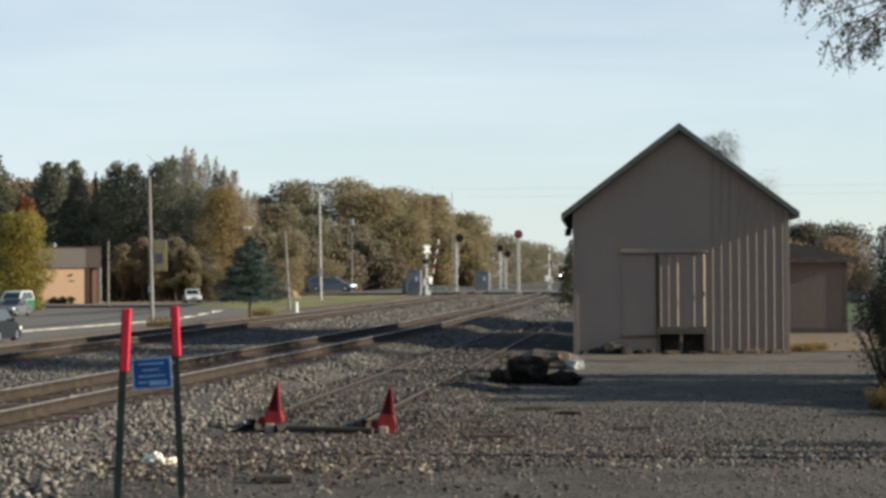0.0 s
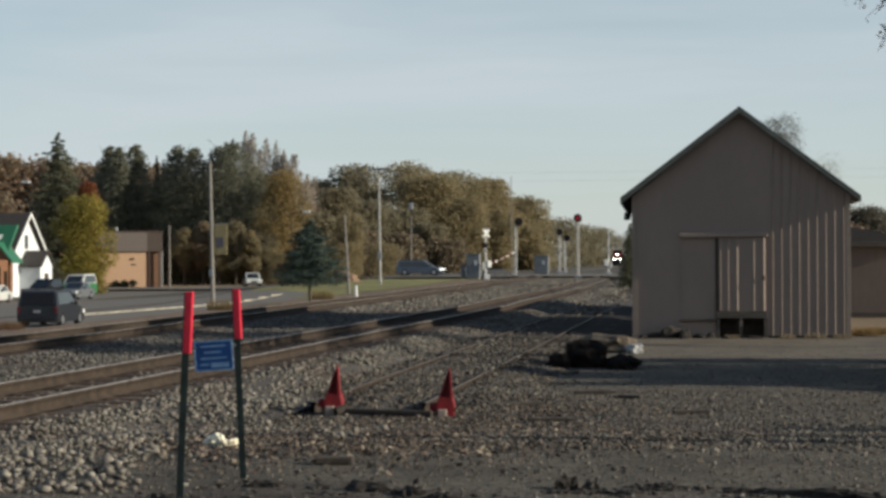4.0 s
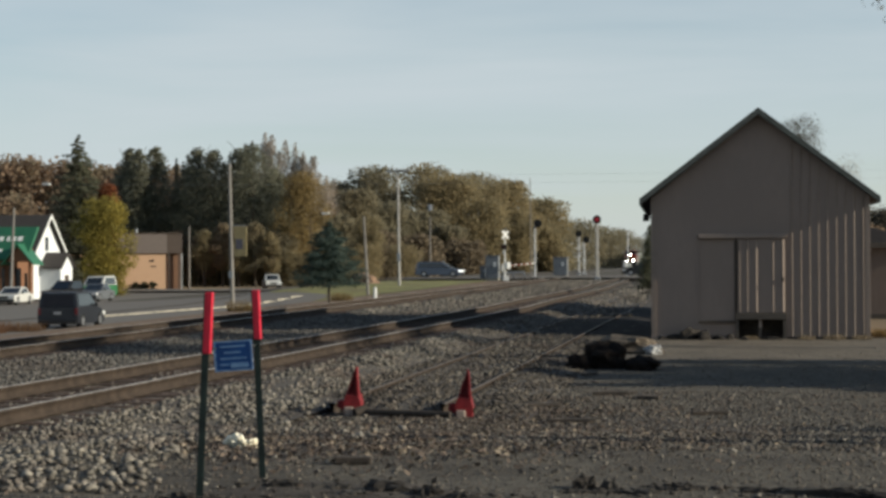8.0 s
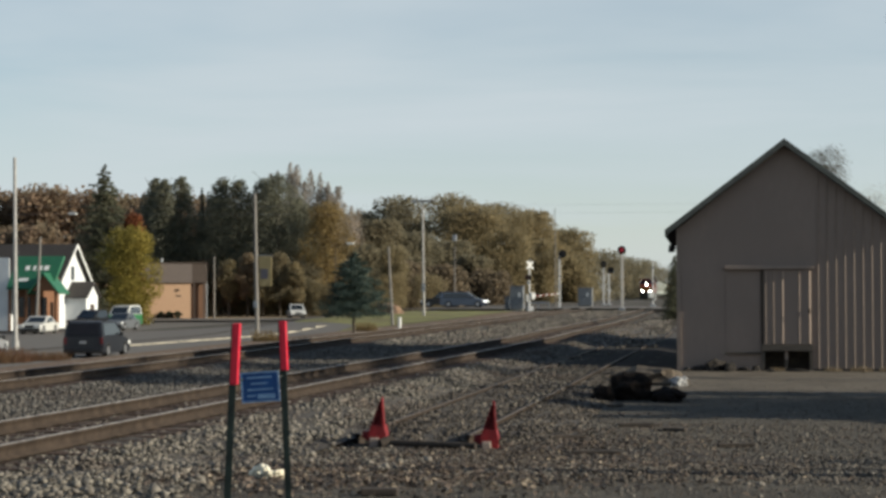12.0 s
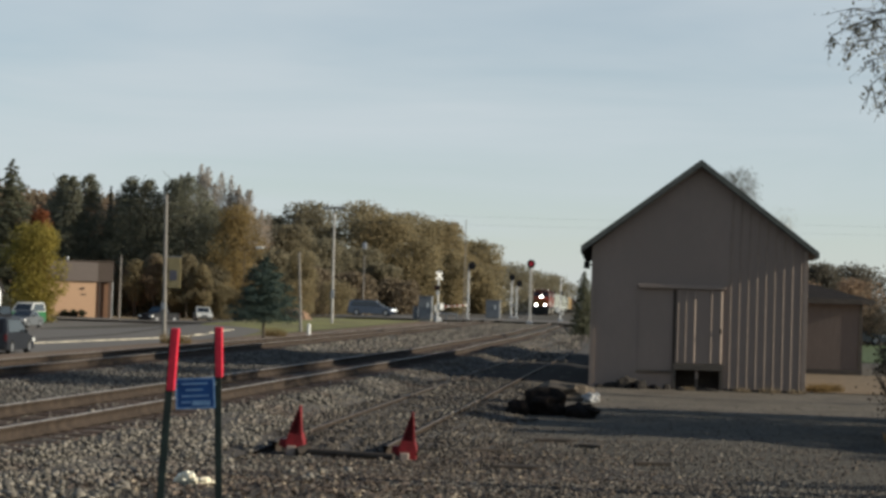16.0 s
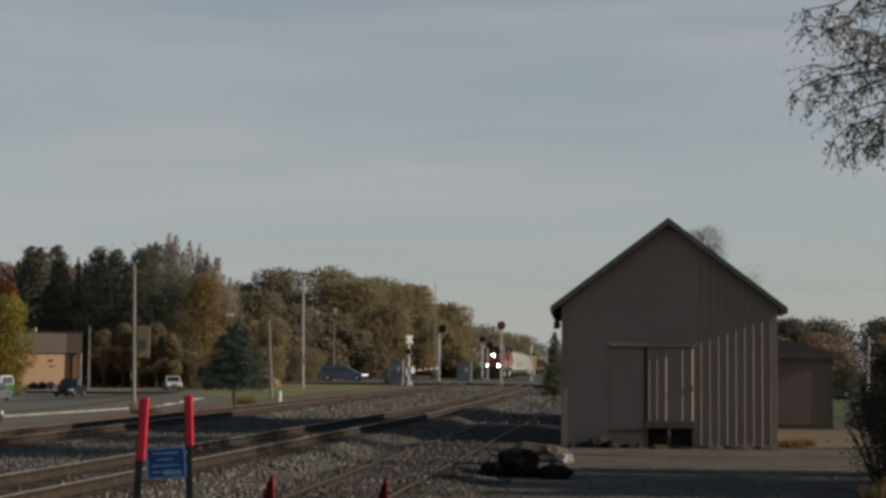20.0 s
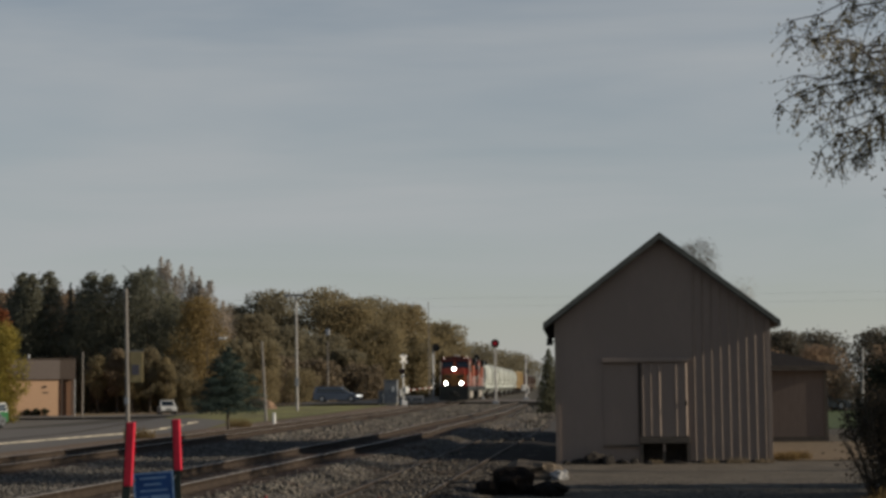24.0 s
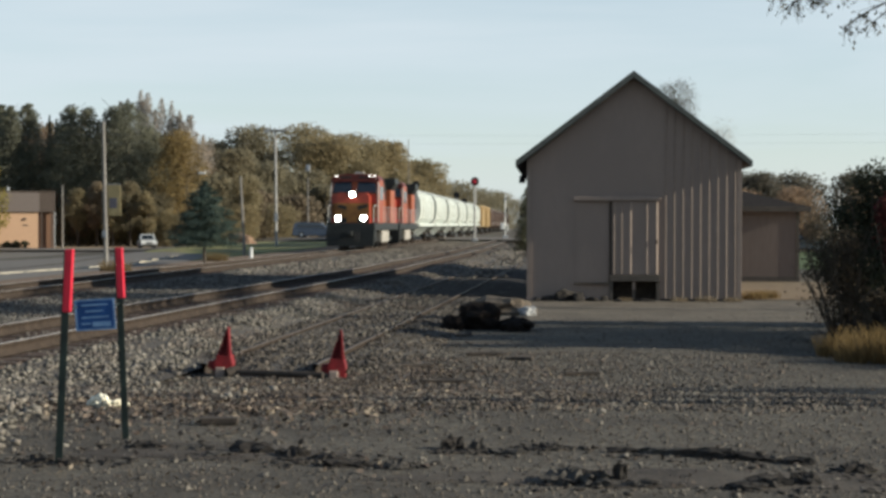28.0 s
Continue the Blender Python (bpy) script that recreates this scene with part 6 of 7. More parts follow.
lump("plastic_bag", "crumpled pale plastic sack on the gravel", "bag", -0.42, 37.3, 0.0, 0.28, 0.2, 0.15, mat("grey_plastic", (0.30, 0.30, 0.29), (0.15, 0.15, 0.15), 3, 0.55), 2.3, 3, 0.16)
lump("plastic_bag", "crumpled dirty white sack in the ballast", "bag", -3.32, 13.52, 0.585, 0.085, 0.07, 0.062, mat("white_plastic", (0.82, 0.78, 0.64), (0.60, 0.55, 0.42), 9, 0.5), 4.4, 4, 0.32)
lump("plastic_bag", "crumpled dirty white sack in the ballast", "bag", -3.19, 13.44, 0.585, 0.11, 0.07, 0.045, mat("cream_plastic", (0.74, 0.68, 0.52), (0.5, 0.45, 0.33), 9, 0.5), 6.4, 4, 0.32)
lump("sand_mound", "low mound of tan sand in the grass", "mound", -28.5, 150, 0.05, 1.5, 1.0, 0.75, mat("tan_sand", (0.26, 0.17, 0.11), (0.2, 0.13, 0.09), 4, 0.95), 8.8)
for i, (x, y, a, b, c) in enumerate(((0.42, 44.3, 0.34, 0.18, 0.22), (0.78, 44.15, 0.26, 0.16, 0.17), (1.15, 44.3, 0.24, 0.12, 0.08), (2.5, 44.2, 0.28, 0.12, 0.06), (0.06, 44.25, 0.26, 0.14, 0.11), (1.45, 44.25, 0.14, 0.1, 0.10), (-0.3, 44.2, 0.18, 0.12, 0.07), (1.8, 44.1, 0.16, 0.1, 0.06))):
    lump("rubble", "dark broken rubble against the shed wall", "rubble", x, y, 0, a, b, c, M_CLOD, i + 1.3, 2)


def clods(name, label, spots, seed, n, spread, size):
    r = np.random.RandomState(seed)
    k = r.randint(0, len(spots), n)
    sp = np.array(spots)[k]
    x = sp[:, 0] + r.normal(size=n) * sp[:, 2]
    y = sp[:, 1] + r.normal(size=n) * sp[:, 3]
    stones(name, x, y, ground_z(x, y) + 0.004, r.uniform(0.2, 1.0, n) ** 1.5 * size, M_CLOD, label, seed, 0.28)


sx, sy, r = scatter(15000, -4.8, 3.5, 13.5, 27.0, 17, 1.0)
keep = r.uniform(size=len(sx)) < np.clip(1.1 - 0.16 * np.maximum(0, sx + 2.0), 0.1, 1)
sx, sy = sx[keep], sy[keep]
stones("mixed_gravel", sx, sy, ground_z(sx, sy) + 0.004, r.uniform(0.012, 0.042, len(sx)), mat("mixed_gravel", (0.145, 0.131, 0.110), (0.052, 0.046, 0.039), 4, 0.9, island=0.75, c3=(0.07, 0.055, 0.043), scale3=0.8, world_pos=True),
       "coarse brown and grey gravel round the siding's end", 18)
def soil_patch(cx, cy, rx, ry, seed):
    """A patch of dark leafy soil with a wandering edge, lying on the gravel."""
    k, rings = 48, 9
    a = np.arange(k) * 2 * np.pi / k
    edge = 1 + 0.16 * np.sin(3 * a + seed) + 0.11 * np.sin(7 * a + 2 * seed) + 0.07 * np.sin(13 * a)
    f = np.linspace(0.02, 1, rings)[:, None]
    X, Y = cx + f * edge * rx * np.cos(a), cy + f * edge * ry * np.sin(a)
    Z = ground_z(X, Y) + 0.010 - 0.008 * f ** 4
    i, j = np.meshgrid(np.arange(rings - 1), np.arange(k), indexing="ij")
    q = np.stack([i * k + j, (i + 1) * k + j, (i + 1) * k + (j + 1) % k, i * k + (j + 1) % k], -1).reshape(-1, 4)
    return tagged(mesh_np("soil_patch", np.stack([X, Y, Z], -1).reshape(-1, 3), q, M_SOIL, smooth=True), "patch of dark leafy soil on the gravel", "soil", kind="structure")


soil_patch(-2.55, 17.2, 1.45, 4.3, 1.0)
soil_patch(-0.35, 20.6, 1.6, 2.0, 2.4)
soil_patch(-1.85, 10.85, 0.85, 0.36, 3.1)
soil_patch(0.9, 10.0, 1.5, 0.34, 4.2)

# the broken edge of old asphalt along the path
clods("dark_clods", "dark clods and broken asphalt strewn on the gravel",
      [(-1.85, 10.9, 0.32, 0.16), (-1.4, 10.7, 0.22, 0.12), (-2.2, 11.05, 0.18, 0.10), (-0.9, 10.4, 0.25, 0.08), (-0.25, 11.0, 0.16, 0.07), (0.15, 11.2, 0.12, 0.06), (1.1, 10.9, 0.3, 0.10), (0.3, 9.85, 0.25, 0.12), (1.4, 9.85, 0.30, 0.16), (2.1, 10.2, 0.4, 0.2), (-2.7, 10.4, 0.25, 0.12)], 3, 1500, 0.3, 0.050)


def slab(x, y, w, d, h, turn, tilt, seed, material=M_CLOD):
    """A broken, tilted piece of old asphalt with a ragged outline."""
    rnd = random.Random(seed)
    bm = bmesh.new()
    bmesh.ops.create_icosphere(bm, subdivisions=3, radius=1.0)
    for v in bm.verts:
        c = v.co
        k = 0.80 + 0.55 * noise.noise(c * 1.9 + Vector((seed, 0, 3))) + 0.28 * noise.noise(c * 5.5 + Vector((0, seed, 1)))
        v.co = Vector((c.x * k * w * 0.52, c.y * k * d * 0.60, math.copysign(min(abs(c.z), 0.55), c.z) * h * (0.8 + 0.7 * noise.noise(c * 3 + Vector((seed, 5, 0))))))
    ob = part("asphalt_slab", bm, material)
    ob.matrix_basis = pose(x, y, float(ground_z(x, y)) + h * 0.12, tilt, rnd.uniform(-5, 5), turn)
    tagged(ob, "broken tilted slab of old black asphalt", "asphalt slab", "asphalt slabs along the path")


M_SLAB = mat("old_asphalt", (0.075, 0.068, 0.058), (0.035, 0.031, 0.027), 14, 0.92, bump=0.6, bscale=50)
for i, (x, y, w, d, h, a, tl, mt) in enumerate((
        (-2.33, 11.02, 0.24, 0.10, 0.035, -8, 8, 0), (-2.0, 10.95, 0.30, 0.12, 0.03, 5, 5, 0), (-1.62, 10.86, 0.30, 0.15, 0.05, -12, 12, 0), (-1.38, 10.72, 0.22, 0.12, 0.045, -25, 10, 0), (-1.16, 10.62, 0.16, 0.10, 0.03, -30, 8, 0),
        (-1.82, 10.70, 0.20, 0.10, 0.025, 10, 4, 0), (-0.98, 10.36, 0.30, 0.10, 0.03, 8, 6, 0), (-0.72, 10.44, 0.16, 0.09, 0.03, -15, 9, 0), (-0.44, 11.16, 0.16, 0.09, 0.06, 30, 14, 0), (-0.28, 11.14, 0.10, 0.09, 0.05, 10, 9, 0),
        (-0.08, 10.95, 0.20, 0.10, 0.03, -6, 5, 1), (0.18, 11.22, 0.14, 0.09, 0.03, 0, 6, 0), (0.62, 11.08, 0.22, 0.08, 0.025, -8, 5, 0), (0.86, 11.02, 0.34, 0.08, 0.03, -20, 7, 0), (1.10, 10.92, 0.38, 0.09, 0.045, -24, 8, 0),
        (1.38, 10.79, 0.36, 0.08, 0.035, -22, 8, 0), (1.62, 10.66, 0.18, 0.10, 0.035, -15, 6, 0), (0.24, 9.84, 0.22, 0.22, 0.055, -35, 14, 1), (0.40, 9.80, 0.14, 0.20, 0.05, 40, -12, 1), (0.36, 9.94, 0.30, 0.10, 0.05, 8, 8, 0),
        (0.56, 9.96, 0.08, 0.08, 0.08, 0, 4, 0), (0.62, 9.76, 0.28, 0.08, 0.025, -6, 4, 0), (1.36, 9.84, 0.24, 0.16, 0.045, 14, 8, 0), (1.55, 9.90, 0.18, 0.14, 0.05, -20, 10, 0), (1.22, 9.70, 0.20, 0.10, 0.03, 6, 5, 0), (-0.70, 10.30, 0.14, 0.09, 0.035, 20, 8, 0),
        (-2.80, 10.42, 0.16, 0.10, 0.03, 15, 7, 0), (-2.62, 10.30, 0.12, 0.08, 0.03, -25, 7, 0), (1.9, 10.35, 0.22, 0.12, 0.04, 12, 8, 0))):
    slab(x, y, w * 1.1, d * 1.25, h * 1.7, a, tl, i, M_SLAB if mt or i % 4 == 1 else M_CLOD)


def fallen(name, n, x0, x1, y0, y1, seed, size, material, label, spots=()):
    """Withered leaves lying about flat on the ground."""
    r = np.random.RandomState(seed)
    x, y = r.uniform(x0, x1, n), y0 + (y1 - y0) * r.uniform(0, 1, n) ** 1.2
    if spots:
        sp = np.array(spots)[r.randint(0, len(spots), n)]
        x, y = sp[:, 0] + r.normal(size=n) * sp[:, 2], sp[:, 1] + r.normal(size=n) * sp[:, 3]
    p = np.stack([x, y, ground_z(x, y) + 0.016], -1)
    v, f = leaves(p, size, r, 0.55, 0.0, np.tile(np.array([[0.0, 0.0, 1.0]]), (n, 1)), 0.45)
    tagged(mesh_np(name, v, f, material), label, "leaves", kind="stuff")


L_FALLEN = mat("withered_brown_leaves", (0.128, 0.096, 0.073), (0.052, 0.040, 0.032), 9, 0.85, island=0.6, world_pos=True)
L_FADED = mat("faded_straw_leaves", (0.34, 0.28, 0.20), (0.18, 0.14, 0.10), 9, 0.85, island=0.5, world_pos=True)
LITTER = [(-2.6, 16.8, 0.8, 2.4), (-2.0, 13.6, 0.8, 0.8), (-3.3, 14.2, 0.5, 0.9), (-0.9, 19.5, 1.0, 1.8), (-2.6, 21.0, 1.0, 0.9), (-1.6, 23.5, 1.2, 0.9)]
fallen("fallen_leaves", 9000, 0, 0, 0, 0, 41, 0.026, L_FALLEN, "withered brown leaves fallen round the siding's end", LITTER)
fallen("fallen_leaves", 1500, 0, 0, 0, 0, 42, 0.026, L_FADED, "faded straw-coloured leaves fallen round the siding's end", LITTER)
fallen("fallen_leaves", 2600, -4.0, 6.0, 9.0, 30.0, 43, 0.022, L_FALLEN, "withered brown leaves scattered over the yard")
fallen("fallen_leaves", 420, -4.0, 6.0, 9.0, 30.0, 44, 0.018, L_FADED, "faded pale leaves scattered over the yard")
clods("dark_litter", "scraps of dark wood and dirt round the siding's end",
      [(-3.4, 22.0, 0.7, 0.35), (-1.6, 22.4, 0.5, 0.3), (-2.6, 19.5, 0.8, 0.6), (-3.3, 16.8, 0.5, 0.9), (-2.3, 15.6, 0.6, 0.6), (-2.4, 18.0, 0.8, 1.2), (-0.6, 20.5, 0.8, 1.0), (-1.8, 24.8, 0.5, 0.5), (-3.4, 26.0, 0.9, 0.8), (-5.4, 25.5, 0.5, 1.5), (-2.0, 28.0, 0.6, 0.8)], 5, 5200, 0.3, 0.044)
clods("dark_ballast", "dark stones between the tracks",
      [(-5.2, 30, 0.4, 5), (-5.0, 42, 0.5, 6), (-9.9, 38, 0.5, 8), (-7.4, 30, 0.5, 8), (-3.2, 40, 0.6, 6)], 6, 3500, 0.3, 0.06)
bars = thing("chain", "dark iron bar lying between the wheel stops", "bar")
part("bar", C((-4.05, 22.35, 0.07), (-2.8, 22.1, 0.06), 0.04, n=8), M_DARKWOOD, bars)
part("coupling", C((-4.1, 22.3, 0.05), (-3.95, 22.4, 0.1), 0.07, n=8), M_DARKWOOD, bars)
for i, (x, y, L, a) in enumerate(((-1.75, 24.0, 0.5, 20), (-2.15, 27.6, 0.45, -15), (-1.2, 21.6, 0.6, 4), (-4.9, 27.5, 0.5, 40), (-3.0, 30.5, 0.6, 60), (0.55, 23.0, 0.5, 10), (-0.9, 26.2, 0.55, 8), (-1.9, 29.2, 0.4, 30), (-0.3, 25.4, 0.35, -20), (-2.12, 12.24, 0.26, 6), (-1.45, 30.6, 0.5, 70))):
    pl = part("wood_scrap", B(-L / 2, L / 2, -0.06, 0.06, 0, 0.05, bevel=0.01), M_DARKWOOD)
    pl.matrix_basis = pose(x, y, float(ground_z(x, y)) + 0.005, 0, 0, a)
    tagged(pl, "short dark scrap of old timber", "timber")


pile = thing("tie_pile", "low stack of dark old ties beside the crossing", "timber stack")
for i in range(9):
    part("old_tie", B(-4.7 + (i % 3) * 0.15, -2.2 + (i % 3) * 0.2, 150.0 + (i % 3) * 0.3, 150.25 + (i % 3) * 0.3, 0.0 + (i // 3) * 0.205, 0.2 + (i // 3) * 0.205, bevel=0.01), M_DARKWOOD, pile)


# ---- the train ----
M_ORANGE = mat("orange_locomotive_paint", (0.31, 0.078, 0.022), (0.23, 0.056, 0.017), 1.5, 0.45, spec=0.5, c3=(0.22, 0.045, 0.018), scale3=0.3)
M_LOCOBLACK = mat("dark_green_black_paint", (0.022, 0.024, 0.022), (0.015, 0.016, 0.015), 3, 0.55)
M_GOLDSTRIPE = mat("yellow_stripe", (0.27, 0.125, 0.03), (0.15, 0.065, 0.02), 3, 0.5)
M_HOPPER = mat("cream_white_hopper", (0.50, 0.54, 0.50), (0.41, 0.44, 0.41), 1.2, 0.6, c3=(0.46, 0.48, 0.43), scale3=0.3)
M_TANCAR = mat("tan_yellow_wagon", (0.42, 0.31, 0.16), (0.34, 0.25, 0.13), 1.5, 0.7)
M_BROWNCAR = mat("dark_brown_wagon", (0.10, 0.065, 0.05), (0.07, 0.048, 0.038), 1.5, 0.8)
M_HEAD = mat("lit_headlight", (1.0, 0.95, 0.84), None, 5, 0.3, emit=28.0)
M_MARK = mat("lit_marker", (1.0, 0.95, 0.84), None, 5, 0.3, emit=5.0)
M_NOSERED = mat("red_orange_nose_paint", (0.36, 0.048, 0.022), (0.26, 0.035, 0.018), 2, 0.45, spec=0.5)
M_RUNG = mat("pale_handrail", (0.50, 0.48, 0.44), None, 5, 0.6)


def bogie(parent, y, z=0.0, axles=2, wb=1.7):
    b = part("bogie", B(-1.05, 1.05, y - wb * axles / 2 - 0.1, y + wb * axles / 2 + 0.1, 0.42, 0.68, bevel=0.04), M_LOCOBLACK, parent)
    for i in range(axles):
        yy = y + (i - (axles - 1) / 2) * wb
        for sg in (-1, 1):
            part("wheel", C((sg * 0.69, yy, 0.46), (sg * 0.82, yy, 0.46), 0.46, n=20), M_RAIL, b)
    return b


M_TANK = mat("pale_tank_paint", (0.34, 0.32, 0.28), (0.24, 0.22, 0.19), 2, 0.8)


M_CABRED = mat("dark_red_cab_paint", (0.12, 0.022, 0.016), (0.08, 0.017, 0.013), 2, 0.5)


def locomotive(label, lit):
    t = thing("locomotive", label, "locomotive", "locomotives of the freight train")
    M_LAMP = M_HEAD if lit else M_LAMPW
    part("frame", B(-1.5, 1.5, 0.9, 15.8, 1.15, 1.62, bevel=0.04), M_LOCOBLACK, t)
    plow = part("snow_plow", P([(-1.45, 0.18), (1.45, 0.18), (1.5, 1.15), (-1.5, 1.15)], "y", 0.35, 0.75), M_LOCOBLACK, t, "black snow plough")
    pil = part("pilot", B(-1.5, 1.5, 0.75, 1.0, 0.5, 1.62, bevel=0.03), M_LOCOBLACK, t)
    part("coupler", B(-0.18, 0.18, -0.15, 0.6, 0.82, 1.12, bevel=0.05), M_LOCOBLACK, pil)
    for x in (-0.55, -0.35, 0.35, 0.55):
        part("air_hose", C((x, 0.30, 1.05), (x, 0.22, 0.55), 0.03, n=6), M_PLASTIC, pil)
    # short nose
    nose = P([(-1.05, 1.62), (1.05, 1.62), (1.05, 3.28), (0.85, 3.52), (-0.85, 3.52), (-1.05, 3.28)], "y", 1.6, 3.0)
    part("nose", nose, M_NOSERED, t)
    part("nose_stripe", B(-1.062, 1.062, 1.585, 1.598, 1.95, 2.86), M_GOLDSTRIPE, t, "yellow band across the nose")
    part("nose_door", B(-0.36, 0.30, 1.57, 1.584, 1.66, 2.70, bevel=0.005), M_GOLDSTRIPE, t)
    part("nose_foot", B(-1.064, 1.064, 1.583, 1.598, 1.64, 1.945), M_LOCOBLACK, t)
    for sg in (-1, 1):
        part("emblem", P([(sg * 0.33, 2.42), (sg * 1.0, 2.62), (sg * 0.86, 2.78), (sg * 0.33, 2.66)], "y", 1.572, 1.584), M_LOCOBLACK, t, "dark wing-shaped emblem")
    # cab
    cab = P([(2.6, 1.62), (2.6, 3.50), (2.92, 4.22), (3.1, 4.40), (5.6, 4.38), (5.6, 1.62)], "x", -1.52, 1.52)
    bmesh.ops.bevel(cab, geom=cab.edges[:], offset=0.05, segments=2, affect="EDGES")
    c = part("cab", cab, M_ORANGE, t)
    part("cab_front", B(-1.46, 1.46, 2.575, 2.596, 1.70, 3.40, bevel=0.005), M_NOSERED, c)
    part("cab_band", B(-1.462, 1.462, 2.566, 2.573, 1.95, 2.86), M_GOLDSTRIPE, c, "dull gold band across the cab front")
    part("brow", P([(-1.46, 4.24), (1.46, 4.24), (1.36, 4.42), (-1.36, 4.42)], "y", 2.74, 2.80), M_CABRED, c)
    part("cab_roof", P([(-1.56, 4.35), (1.56, 4.35), (1.35, 4.62), (0.6, 4.74), (-0.6, 4.74), (-1.35, 4.62)], "y", 2.95, 5.7), M_CABRED, c)
    for sg in (-1, 1):
        bm = bmesh.new()
        q = [bm.verts.new(p) for p in ((sg * 0.17, 2.62, 3.56), (sg * 1.40, 2.62, 3.50), (sg * 1.30, 2.90, 4.14), (sg * 0.20, 2.90, 4.20))]
        bm.faces.new(q)
        r_ = bmesh.ops.extrude_face_region(bm, geom=bm.faces[:])
        bmesh.ops.translate(bm, vec=(0, -0.06, 0.02), verts=[g for g in r_["geom"] if isinstance(g, bmesh.types.BMVert)])
        bmesh.ops.recalc_face_normals(bm, faces=bm.faces[:])
        part("windshield", bm, M_GLASS, c)
        part("cab_window", B(sg * 1.515, sg * 1.545, 3.3, 5.2, 3.1, 3.95, bevel=0.01), M_GLASS, c)
        part("windshield_surround", B(sg * 0.02, sg * 1.5, 2.80, 2.93, 4.22, 4.36), M_CABRED, c)
        part("corner_stripe", C((sg * 1.50, 2.585, 1.7), (sg * 1.50, 2.585, 3.50), 0.035, n=6), M_RUNG, c)
        part("corner_stripe", C((sg * 1.50, 2.585, 3.50), (sg * 1.48, 2.90, 4.22), 0.035, n=6), M_RUNG, c)
        part("grab_rail", C((sg * 1.42, 0.85, 1.62), (sg * 1.42, 0.85, 2.65), 0.028, n=6), M_RUNG, pil)
        part("side_rail", C((sg * 1.42, 0.85, 2.65), (sg * 1.42, 2.5, 2.75), 0.028, n=6), M_RUNG, pil)
        part("step_well", B(sg * 1.15, sg * 1.52, 0.80, 1.3, 0.45, 1.14, bevel=0.02), M_LOCOBLACK, pil)
    for x in (-0.6, 0.6):
        part("number_board", B(x - 0.35, x + 0.35, 2.86, 2.95, 4.40, 4.56, bevel=0.01), M_LOCOBLACK, c)
    for x in (-1.15, 0.95, 1.25):
        part("marker_light", C((x, 2.78, 4.58), (x, 2.90, 4.58), 0.034, n=10), M_MARK if lit else M_LAMPW, c)
    hl = part("headlight_case", B(-0.32, 0.32, 1.5, 1.62, 3.26, 3.54, bevel=0.03), M_LOCOBLACK, t)
    part("headlight", C((0.0, 1.44, 3.41), (0.0, 1.49, 3.41), 0.165, n=18), M_LAMP, hl)
    for x in (-0.80, 0.80):
        dc = part("ditch_light_case", B(x - 0.2, x + 0.2, 0.72, 0.9, 1.72, 2.12, bevel=0.03), M_LOCOBLACK, t)
        part("ditch_light", C((x, 0.66, 1.92), (x, 0.71, 1.92), 0.165, n=18), M_LAMP, dc)
    # inverter cabinet, hood and radiator
    part("equipment_box", B(-1.45, 1.45, 5.7, 7.0, 1.62, 3.62, bevel=0.05), M_ORANGE, t)
    part("blower_duct", B(-1.30, 1.30, 5.9, 7.4, 3.624, 4.36, bevel=0.10), M_LOCOBLACK, t)
    hood = part("hood", B(-0.95, 0.95, 7.0, 12.6, 1.62, 4.15, bevel=0.06), M_ORANGE, t)
    part("hood_top", B(-0.93, 0.93, 7.5, 12.5, 4.154, 4.42, bevel=0.05), M_LOCOBLACK, hood)
    part("hood_band", B(-0.962, 0.962, 7.1, 12.5, 3.2, 4.1), M_LOCOBLACK, hood)
    for i in range(6):
        for sg in (-1, 1):
            part("hood_door", B(sg * 0.952, sg * 0.975, 7.1 + i * 0.9, 7.9 + i * 0.9, 1.75, 3.15, bevel=0.004), M_ORANGE, hood)
    part("exhaust_stack", B(-0.35, 0.35, 9.0, 10.0, 4.424, 4.78, bevel=0.04), M_LOCOBLACK, hood)
    rad = part("radiator", B(-1.3, 1.3, 12.6, 15.4, 1.62, 3.9, bevel=0.05), M_ORANGE, t)
    part("radiator_wing", P([(-1.3, 3.9), (1.3, 3.9), (1.58, 4.35), (1.55, 4.72), (-1.55, 4.72), (-1.58, 4.35)], "y", 12.7, 15.4), M_LOCOBLACK, rad)
    part("horn", B(-0.3, 0.3, 5.2, 5.6, 4.744, 4.92, bevel=0.03), M_RUNG, c)
    part("fuel_tank", B(-1.4, 1.4, 6.2, 10.4, 0.35, 1.146, bevel=0.12), M_TANK, t, "pale grey fuel tank")
    for sg in (-1, 1):
        bm = bmesh.new()
        for i in range(9):
            cyl(bm, (sg * 1.46, 6.2 + i * 1.1, 1.62), (sg * 1.46, 6.2 + i * 1.1, 2.68), 0.014, n=5)
        cyl(bm, (sg * 1.46, 6.2, 2.68), (sg * 1.46, 15.2, 2.68), 0.014, n=5)
        part("handrail", bm, M_GALV, t)
    bogie(t, 3.6, axles=3, wb=1.6)
    bogie(t, 13.0, axles=3, wb=1.6)
    return t


# Ribs are darkened in colour for the shadow lines between the hopper's panels.
M_RIB = mat("shaded_grey_rib", (0.40, 0.40, 0.35), (0.26, 0.26, 0.22), 3, 0.7)


